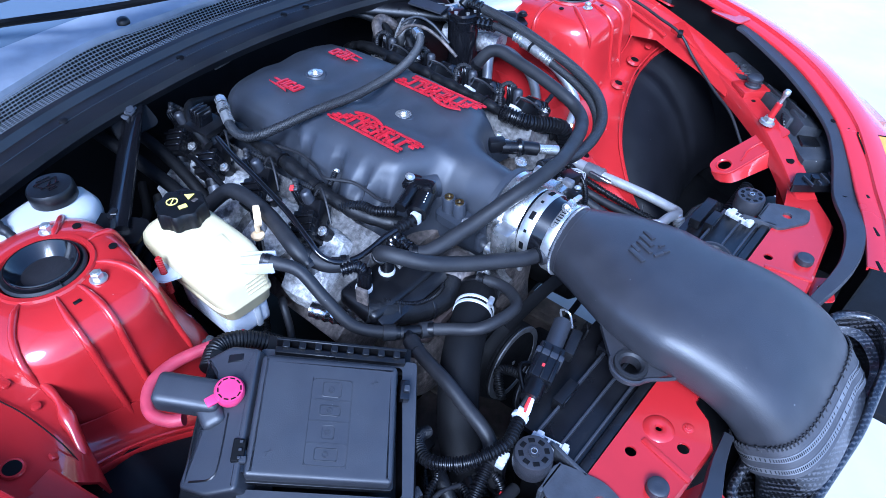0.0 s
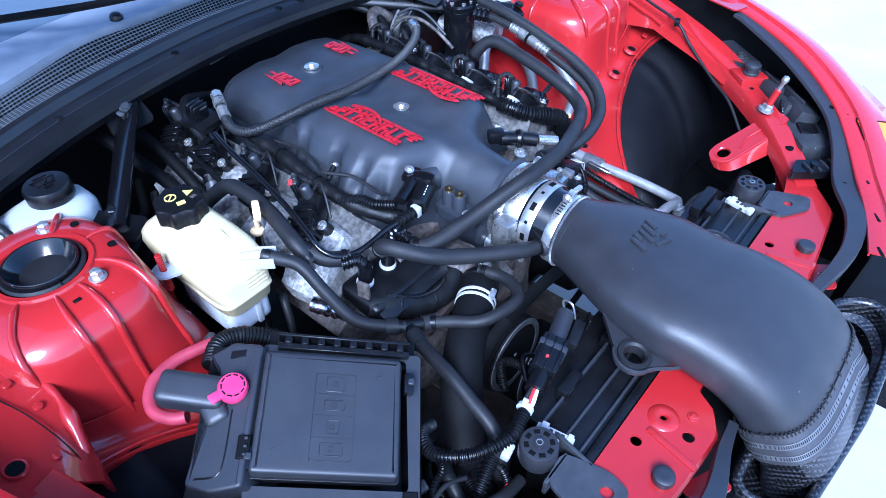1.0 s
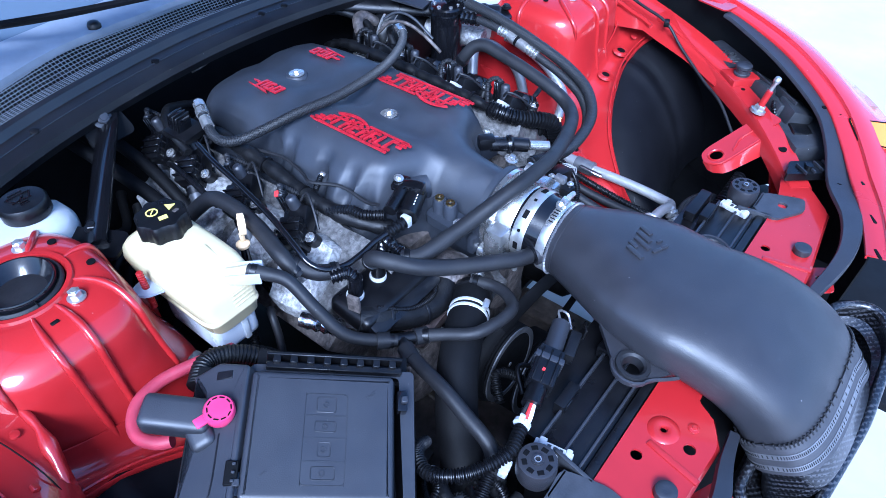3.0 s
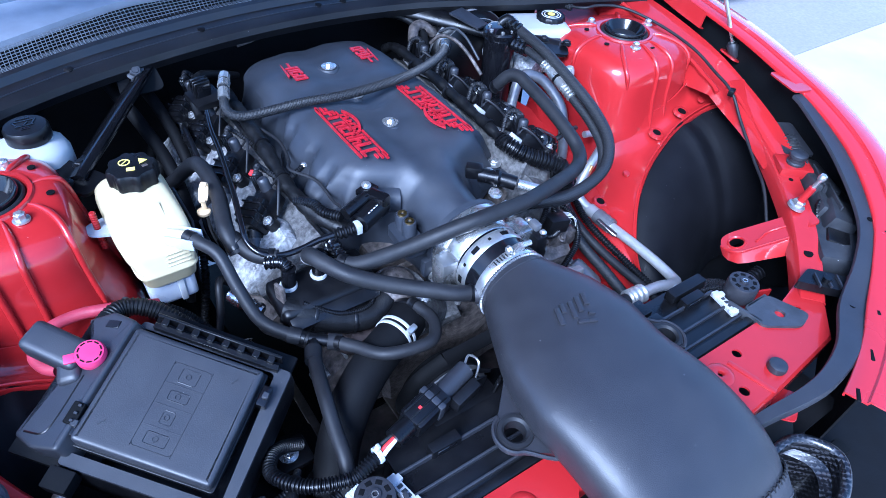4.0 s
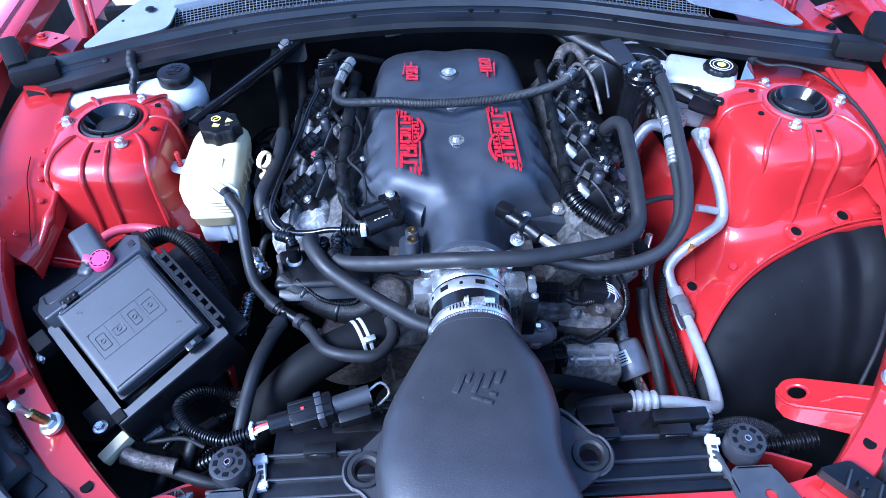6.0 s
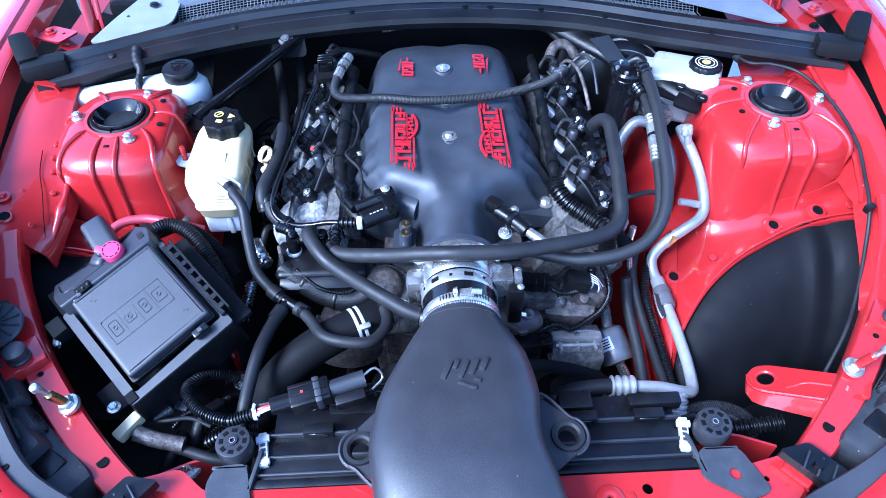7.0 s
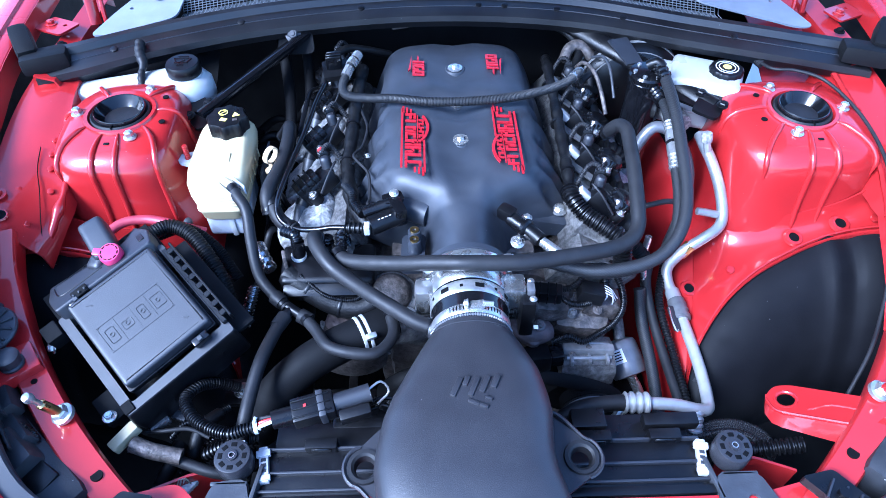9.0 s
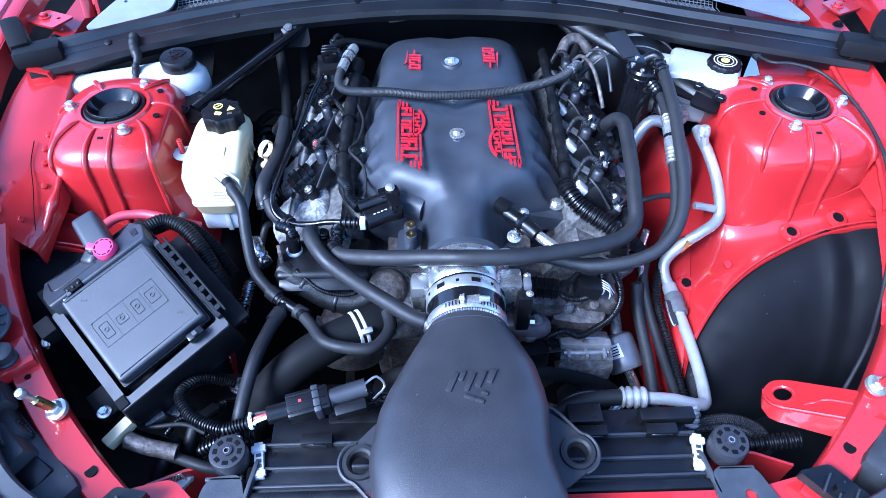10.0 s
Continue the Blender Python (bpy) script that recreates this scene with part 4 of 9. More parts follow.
def fender(s):
    t = thing("front_wing", (s * 0.85, 0.5, 0.3), "glossy red front wing of the car", "car wing", "front wings")
    path = dense(side(FENDER, s), 60)
    rows = [[] for _ in range(10)]
    for p, tan, n, b in frames(path):
        o = Vector((tan.y, -tan.x, 0)).normalized() * s
        for i, (d, z) in enumerate(((-0.029, -0.008), (-0.030, -0.003), (-0.028, 0.0), (0.0, 0.0), (0.002, 0.006), (0.03, 0.006), (0.06, -0.012), (0.085, -0.055), (0.095, -0.12), (0.09, -0.5))):
            rows[i].append(p + o * d + Vector((0, 0, z * (min(1.0, max(0.12, (p.y + 0.15) / 0.3)) if i > 6 else 1))))
    part("panel", sheet(rows, 0.003), RED_OUT, t, sharp=60)
    # Dark sheet added inside the wing, standing in for the gap's shade.
    hung = [[], [], []]
    for p, tan, n, b in frames(path[2:52]):
        o = Vector((tan.y, -tan.x, 0)).normalized() * s
        for row, (d, z) in zip(hung, ((-0.003, -0.006), (0.004, -0.12), (-0.004, -0.42))):
            row.append(p + o * d + Vector((0, 0, z * (min(1.0, max(0.62, (p.y + 0.2) / 0.3))))))
    part("gap_shade", sheet(hung, 0.003), MATT, t, "dark sheet added behind the wing for the shade in the gap")
    # inner flange with slots
    lip = [p + Vector((-s * 0.028, 0, -0.002)) for p in path[32:58]]
    low = [Vector((p.x - s * 0.006, p.y, p.z - 0.034)) for p in lip]
    part("inner_flange", sheet([lip, low, [Vector((p.x + s * 0.012, p.y, p.z - 0.004)) for p in low]], 0.003), RED, t)
    for x, y, z, r in ((0.295, -0.226, 0.7505, 25), (0.375, -0.198, 0.7555, 28), (0.453, -0.160, 0.7645, 35), (0.60, -0.070, 0.7985, 50)):
        part("slot", rbox((0.024 if x < 0.4 else 0.010, 0.006, 0.003), pose(s * x, y, z, 0, 0, s * (r + 10)), 0.002, 1), DARK, t)
    part("flange_bolt", bolt_mesh((s * 0.78, 0.80, 0.91), 0.007), DARK, t)
    part("flange_tab", plate(rounded([(-0.04, -0.022), (0.04, -0.022), (0.04, 0.022), (-0.04, 0.022)], 0.01), 0.003, pose(s * 0.758, 0.255, 0.880, 0, 0, s * 72), [(0.02, 0.0, 0.005)]), RED, t)
    a = dense(side([(0.125, -0.165, 0.705), (0.182, -0.171, 0.72), (0.242, -0.183, 0.735), (0.296, -0.185, 0.745), (0.365, -0.169, 0.751), (0.443, -0.128, 0.753), (0.53, -0.092, 0.775), (0.605, -0.041, 0.797), (0.68, 0.07, 0.833), (0.735, 0.185, 0.862), (0.748, 0.22, 0.868)], s), 44)
    loops = []
    for p, tan, n, b in frames(a):
        o = Vector((tan.y, -tan.x, 0)).normalized()
        wide = 0.35 + 0.65 * min(1.0, max(0.0, (abs(p.x) - 0.14) / 0.30))
        loops.append([p + o * x * wide + Vector((0, 0, z)) for x, z in ((-0.02, 0.0), (-0.018, 0.003), (0.018, 0.004), (0.021, 0.001), (0.021, -0.012), (-0.02, -0.004))])
    strip = thing("wing_seal", (s * 0.6, -0.03, 0.78), "flat black rubber seal along the wing edge", "rubber seal", "wing seals")
    part("strip", skin(bmesh.new(), loops), LIDMAT, strip)
    for q in ((0.443, -0.128, 0.7565), (0.605, -0.041, 0.8015)):
        part("hole", lathe([(0.005, 0.0), (0.005, -0.003)], pose(s * q[0], q[1], q[2])), DARK, strip)
    # lamp housing seen in the gap
    lamp = thing("lamp_housing", (s * 0.66, 0.05, 0.70), "dusty black back of the headlamp housing", "headlamp", "lamp housings")
    m = pose(s * 0.655, 0.03, 0.715, 0, 0, s * 42)
    part("shell", rbox((0.30, 0.10, 0.08), m, 0.02), LAMPBLACK, lamp)
    part("upper_panel", plate(rounded([(-0.050, -0.030), (0.048, -0.026), (0.052, 0.018), (-0.044, 0.030)], 0.008), 0.005, pose(s * 0.722, 0.192, 0.792, 0, -s * 8, s * 62), [(0.012, 0.002, 0.006)]), LIDMAT, lamp)
    for k in range(5):
        part("panel_rib", rbox((0.002, 0.024, 0.004), pose(s * 0.722, 0.192, 0.7935, 0, -s * 8, s * 62) @ pose(-0.034 + 0.010 * k, 0, 0, 0, 0, 8 * k - 16), 0.0006, 1), LAMPBLACK, lamp)
    part("panel_boss", lathe([(0.009, -0.004), (0.009, 0.005), (0.0055, 0.005), (0.0055, -0.004)], pose(s * 0.715, 0.180, 0.794), 20), LAMPBLACK, lamp)
    if s < 0:
        mc = pose(-0.712, 0.188, 0.797, 6, -4, 30)
        cap = part("cap", lathe([(0.040, 0), (0.041, 0.004), (0.039, 0.007), (0.012, 0.009)], mc, 36), BRACKET, lamp, "grey ribbed cap")
        for k in range(12):
            part("cap_rib", rbox((0.026, 0.0035, 0.006), mc @ pose(0, 0, 0, 0, 0, 30 * k) @ pose(0.024, 0, 0.009), 0.0012, 1), LAMPBLACK, cap)
    part("stepped_cover", rbox((0.12, 0.055, 0.03), pose(s * 0.690, 0.105, 0.762, 14, s * 6, s * 52), 0.006), LAMPBLACK, lamp)
    part("stepped_cover", rbox((0.09, 0.060, 0.03), pose(s * 0.652, 0.045, 0.752, 18, s * 4, s * 44), 0.006), LAMPBLACK, lamp)
    part("faceted_box", rbox((0.070, 0.050, 0.045), pose(s * 0.622, 0.010, 0.756, 16, 0, s * 40), 0.010), LAMPBLACK, lamp)
    part("faceted_box", rbox((0.045, 0.050, 0.030), pose(s * 0.584, -0.022, 0.742, 8, 0, s * 34), 0.006), PLASTIC, lamp)
    for q in ((0.705, 0.150), (0.668, 0.088), (0.636, 0.035)):
        part("rib", rbox((0.070, 0.004, 0.022), pose(s * q[0], q[1], 0.778, 0, 0, s * 50), 0.0015), LAMPBLACK, lamp)
    part("lamp_lead", sweep([(s * 0.60, 0.03, 0.745), (s * 0.612, 0.045, 0.765), (s * 0.635, 0.055, 0.768), (s * 0.65, 0.08, 0.75)], 0.0045, 8, ribs=(0.005, 0.0015)), PLASTIC, lamp)
    part("wire_ring", sweep([(s * 0.640 + 0.016 * math.cos(a), 0.062 + 0.016 * math.sin(a), 0.70) for a in [2 * math.pi * k / 24 for k in range(25)]], 0.0012, 6), STEEL, lamp)
    part("rear_cover", lathe([(0.035, 0), (0.036, 0.02), (0.03, 0.03), (0.012, 0.032)], axes((s * 0.60, 0.04, 0.70), (-s * 0.7, 0.6, 0.2))), PLASTIC, lamp)
    # finned plastic cap beside the support
    cap = thing("bonnet_guide", (s * 0.47, -0.06, 0.735), "ribbed dark plastic guide block on the red panel", "plastic bracket", "guide blocks")
    mm = pose(s * 0.469, -0.070, 0.747, 0, 0, -s * 38)
    part("block", plate(rounded([(-0.05 * s, -0.006), (0.045 * s, -0.026), (0.05 * s, 0.012), (-0.02 * s, 0.028)], 0.006), 0.016, mm), PLASTIC, cap)
    for k in range(4):
        part("rib", rbox((0.003, 0.030, 0.006), mm @ pose(s * (-0.016 + 0.018 * k), -0.002, 0.002), 0.001), LIDMAT, cap)
    part("boss", lathe([(0.007, 0), (0.007, 0.008), (0.004, 0.008)], mm @ pose(0.0, 0.0, 0.0)), PLASTIC, cap)


for s in (1, -1):
    fender(s)


def nose():
    """Front crossmember, dark and mostly hidden, and a brown panel standing in for shaded ground."""
    bm = rbox((0.9, 0.03, 0.3), pose(0, -0.24, 0.36), 0.01)
    solo("front_crossmember", bm, DARK, (0, -0.24, 0.21), "dark front crossmember below the air box", "crossmember", kind="structure")

    # Panel added in place of the shaded ground below the engine.
    bm = rbox((0.66, 0.62, 0.012), pose(0, 0.30, 0.22), 0.004)
    for x in (-0.25, -0.08, 0.09, 0.26):
        rbox((0.02, 0.60, 0.012), pose(x, 0.30, 0.231), 0.004, bm=bm)
    solo("ground_shade_panel", bm, GROUND_SHADE, (0, 0.30, 0.22), "brown panel added below the engine for the shaded ground", "undertray", kind="structure")


nose()

# ---- engine ----
def superloop(cx, cy, cz, ax, az, n, m=64, p=2.0, tilt=0.0):
    """A rounded-rectangle loop of half width ax and half height az in the plane across the y direction, tilted about x."""
    out = []
    for k in range(m):
        a = 2 * math.pi * k / m
        c, s = math.cos(a), math.sin(a)
        x = ax * math.copysign(abs(c) ** (2 / n), c)
        z = az * math.copysign(abs(s) ** (2 / n), s)
        out.append((cx + x, cy + z * math.sin(tilt), cz + z * math.cos(tilt)))
    return out


def lerp_table(table, y):
    for a, b in zip(table, table[1:]):
        if a[0] >= y >= b[0]:
            f = (a[0] - y) / (a[0] - b[0])
            return [u + (v - u) * f for u, v in zip(a[1:], b[1:])]
    return list(table[-1][1:])


STROKES = ((1, 0, 1, 0, 1), (1, 0, 0, 0, 0), (1, 1, 1, 0, 0), (1, 0, 1, 1, 0), (1, 1, 0, 0, 1), (1, 0, 1, 0, 1), (1, 0, 0, 1, 0), (1, 0, 1, 1, 0))


def emblem(name, parent, o, ux, length, width, label):
    """A raised winged badge of plain red strokes under a small arch."""
    m = axes(o, (0, 0, 1), ux)
    bm = bmesh.new()

    def bar(x0, y0, x1, y1, lean=0.10, z=0.003):
        plate([(length * (x0 + lean * y0 * 0.2), width * y0), (length * (x1 + lean * y0 * 0.2), width * y0), (length * (x1 + lean * y1 * 0.2), width * y1), (length * (x0 + lean * y1 * 0.2), width * y1)], 0.003, m @ pose(0, 0, z), bm=bm)
    for k, (left, right, top, foot, mid) in enumerate(STROKES):
        x, lo, hi = -0.385 + 0.1 * k, -0.40, (0.02 if k < 4 else 0.22)
        w, st = 0.082, 0.024
        bar(x, lo, x + st, hi)
        if right or k % 3 == 2:
            bar(x + w - st, lo, x + w, (lo + hi) / 2 if not right else hi)
        for on, y in ((top, hi - 0.10), (foot, lo), (mid, (lo + hi) / 2 - 0.05)):
            if on:
                bar(x + st, y, x + w - (0.012 if y > lo else 0), y + 0.10)
    for k in range(3):
        # wing tips
        bar(-0.50 + 0.022 * k, -0.52 + 0.15 * k, -0.40, -0.44 + 0.15 * k)
        bar(0.40, 0.24 - 0.15 * k, 0.50 - 0.022 * k, 0.32 - 0.15 * k)
    bar(-0.46, -0.56, 0.40, -0.48)
    bar(0.02, 0.30, 0.46, 0.37)
    n = 12
    arch = [(-0.36 + 0.40 * k / n, 0.14 + 0.40 * math.sin(math.pi * (0.10 + 0.85 * k / n)) ** 0.7) for k in range(n + 1)]
    inner = [(-0.335 + 0.35 * k / n, 0.12 + 0.31 * math.sin(math.pi * (0.10 + 0.85 * k / n)) ** 0.7) for k in range(n + 1)]
    plate([(x * length, y * width) for x, y in arch + inner[::-1]], 0.003, m @ pose(0, 0, 0.003), bm=bm)
    for k in range(5):
        x = -0.30 + 0.058 * k
        bar(x, 0.12, x + 0.016, 0.33, 0.2, 0.0028)
        bar(x + 0.016, (0.26, 0.12, 0.19, 0.26, 0.12)[k], x + 0.042, (0.33, 0.19, 0.26, 0.33, 0.19)[k], 0.2, 0.0028)
    bar(-0.36, 0.06, 0.08, 0.10)
    return part(name, bm, EMBLEM, parent, label)


def small_badge(parent, o, ux, length, width, label):
    m = axes(o, (0, 0, 1), ux)
    bm = bmesh.new()

    def bar(x0, y0, x1, y1):
        plate([(length * x0 + width * y0 * 0.12, width * y0), (length * x1 + width * y0 * 0.12, width * y0), (length * x1 + width * y1 * 0.12, width * y1), (length * x0 + width * y1 * 0.12, width * y1)], 0.003, m @ pose(0, 0, 0.0026), bm=bm)
    for k in range(3):
        x = -0.22 + 0.25 * k
        bar(x, -0.30, x + 0.06, 0.36)
        bar(x + 0.15, -0.30, x + 0.21, 0.36 if k != 1 else 0.06)
        bar(x + 0.06, 0.22, x + (0.15 if k else 0.10), 0.36)
        if k:
            bar(x + 0.06, -0.30, x + 0.15, -0.16)
    plate([(-length * 0.5, -width * 0.36), (length * 0.30, -width * 0.54), (length * 0.20, -width * 0.40), (-length * 0.30, -width * 0.36)], 0.003, m @ pose(0, 0, 0.0026), bm=bm)
    plate([(-length * 0.5, -width * 0.02), (-length * 0.24, -width * 0.06), (-length * 0.24, width * 0.04), (-length * 0.42, width * 0.06)], 0.003, m @ pose(0, 0, 0.0026), bm=bm)
    return part("badge", bm, EMBLEM, parent, label)


# y, half width at the top edge, top height, base height, boxiness, flare at the base
MANIFOLD = [(0.912, 0.128, 0.800, 0.735, 3.0, 0.02), (0.908, 0.138, 0.826, 0.735, 3.6, 0.025), (0.896, 0.143, 0.842, 0.735, 5.0, 0.02),
            (0.87, 0.147, 0.850, 0.735, 6.0, 0.02), (0.80, 0.150, 0.859, 0.735, 6.0, 0.024), (0.70, 0.154, 0.864, 0.732, 5.6, 0.028), (0.60, 0.158, 0.866, 0.73, 5.0, 0.034),
            (0.52, 0.160, 0.864, 0.728, 4.4, 0.042), (0.475, 0.160, 0.860, 0.726, 4.2, 0.045), (0.452, 0.152, 0.857, 0.725, 3.8, 0.044), (0.434, 0.126, 0.853, 0.72, 3.2, 0.030),
            (0.416, 0.094, 0.848, 0.715, 2.5, 0.014), (0.395, 0.076, 0.844, 0.71, 2.2, 0.004), (0.36, 0.068, 0.840, 0.708, 2.1, 0.0), (0.32, 0.066, 0.838, 0.704, 2.0, 0.0), (0.298, 0.066, 0.836, 0.704, 2.0, 0.0)]


def manifold():
    t = thing("intake_manifold", (0, 0.6, 0.73), "matt black composite intake manifold with red badges", "intake manifold")
    loops = []
    ys = [0.912 - 0.614 * i / 102 for i in range(103)]
    for y in ys:
        w, zt, zb, n, fl = lerp_table(MANIFOLD, y)
        row = []
        m = 72
        for k in range(m + 1):
            a = math.pi * (1 - k / m)
            c, s = math.cos(a), math.sin(a)
            x = w * math.copysign(abs(c) ** (2 / n), c)
            h = abs(s) ** (2 / n)
            z = zb + (zt - zb) * h
            wide = max(0.0, min(1.0, (y - 0.44) / 0.04))
            # spine valley, bolt pockets and cross dip
            valley = math.exp(-(x / 0.030) ** 4) * wide * 0.007 * min(1.0, max(0.0, (0.915 - y) / 0.05)) + 0.006 / (1 + math.exp((abs(x) - 0.045) / 0.004)) / (1 + math.exp((abs(y - 0.775) - 0.05) / 0.006)) + 0.003 / (1 + math.exp((abs(x) - 0.036) / 0.005)) / (1 + math.exp((abs(y - 0.52) - 0.05) / 0.010))
            pocket = 0.012 / (1 + math.exp((abs(x) - 0.040) / 0.004)) / (1 + math.exp((abs(y - 0.635) - 0.035) / 0.005)) + 0.007 * math.exp(-((abs(x) - 0.05) / 0.03) ** 2 - ((y - 0.662) / 0.018) ** 2)
            hump = 0.002 * math.exp(-((abs(x) - 0.045) / 0.018) ** 2) * wide
            front = 0.006 * math.exp(-(x / 0.03) ** 2 - ((y - 0.47) / 0.03) ** 2) - 0.004 * math.exp(-((abs(x) - 0.03) / 0.015) ** 2 - ((y - 0.43) / 0.04) ** 2)
            lift = 0.004 * math.exp(-((abs(x) - 0.105) / 0.03) ** 2) * math.exp(-((y - 0.53) / 0.10) ** 4)
            z += (hump + lift - valley - pocket - front) * min(1, h * 1.3)
            # runners swelling out towards the heads
            low = max(0.0, 1 - h * 1.25)
            run = 0.5 + 0.5 * math.cos(2 * math.pi * (y - 0.505) / 0.112)
            x += math.copysign(low * (fl + 0.012 * run * wide), c)
            sc = max(0.0, min(1.0, 1.6 - abs(h - 0.35) * 4)) * wide
            x -= math.copysign(sc * 0.012 * (1 - run), c)
            bite = sum(math.exp(-((y - q) / 0.012) ** 4) for q in (0.672, 0.634, 0.555, 0.495, 0.460, 0.428))
            x -= math.copysign(0.020 * bite * max(0.0, 1 - abs(h - 0.50) * 2.4), c)
            row.append((x, y, z))
        row.append((row[-1][0] * 0.9, y, zb - 0.02))
        row.insert(0, (row[0][0] * 0.9, y, zb - 0.02))
        loops.append(row)
    bm = skin(bmesh.new(), loops)
    part("plenum", bm, POLY, t, sharp=60)
    part("front_flange", rbox((0.17, 0.014, 0.035), pose(0, 0.300, 0.742), 0.006), POLY, t)
    part("flange_ring", lathe([(0.066, 0), (0.073, 0.002), (0.073, 0.012), (0.066, 0.016)], axes((0, 0.306, 0.77), (0, -1, 0)), 48), POLY, t)
    emblem("badge", t, (-0.081, 0.530, 0.8690), (0, -1, 0), 0.192, 0.046, "raised red winged emblem")
    emblem("badge", t, (0.077, 0.530, 0.8690), (0, 1, 0), 0.192, 0.046, "raised red winged emblem")
    small_badge(t, (-0.076, 0.775, 0.8645), (0, -1, 0), 0.072, 0.036, "small red emblem")
    small_badge(t, (0.076, 0.775, 0.8645), (0, 1, 0), 0.072, 0.036, "small red emblem")
    for y, z in ((0.543, 0.8555), (0.781, 0.8535), (0.668, 0.8475)):
        part("bolt", bolt_mesh((0, y, z + 0.001), 0.0068, (0, 0, 1), 2.2, 0.006), STEEL, t)
        part("bolt_boss", lathe([(0.024, -0.012), (0.021, -0.001), (0.019, 0.001), (0.015, 0.0)], pose(0, y, z), 28), POLY, t)
    for s in (-1, 1):
        for k in range(4):
            y = 0.49 + 0.112 * k
            if s > 0 and k == 0:
                continue
            part("bolt", bolt_mesh((s * 0.190, y, 0.748), 0.006, (s * 0.6, 0, 0.8), 1.5), STEEL, t)
        part("base_rail", rbox((0.045, 0.44, 0.02), pose(s * 0.178, 0.665, 0.735, 0, -s * 25, 0), 0.006), POLY, t)
    # front right foot with its bolt
    part("foot", plate(rounded([(-0.05, -0.025), (0.03, -0.03), (0.035, 0.025), (-0.05, 0.03)], 0.015), 0.03, pose(0.165, 0.452, 0.757, 0, 8, 0)), POLY, t)
    part("bolt", bolt_mesh((0.176, 0.456, 0.760), 0.0095, (0.1, -0.1, 1), 1.6, 0.008), STEEL, t)
    # port boss with two brass inserts
    part("port_foot", plate(rounded([(-0.022, -0.045), (0.018, -0.045), (0.022, 0.03), (-0.018, 0.03)], 0.012), 0.016, pose(-0.088, 0.348, 0.786)), POLY, t)
    for y in (0.362, 0.340):
        part("port_boss", lathe([(0.0135, -0.03), (0.0115, 0.0), (0.0110, 0.022), (0.0100, 0.0245)], pose(-0.085, y, 0.788), 20), POLY, t)
    for y in (0.362, 0.340):
        part("insert", lathe([(0.0075, 0), (0.0075, 0.003), (0.0035, 0.003), (0.0035, 0.0)], pose(-0.085, y, 0.812), 16), BRASS, t)
    part("bolt", bolt_mesh((-0.092, 0.316, 0.787), 0.0065, (0, -0.1, 1), 1.6), STEEL, t)
    part("snout", sweep([(-0.06, 0.41, 0.80), (-0.09, 0.425, 0.80), (-0.115, 0.43, 0.80)], 0.022, 16), POLY, t)


manifold()


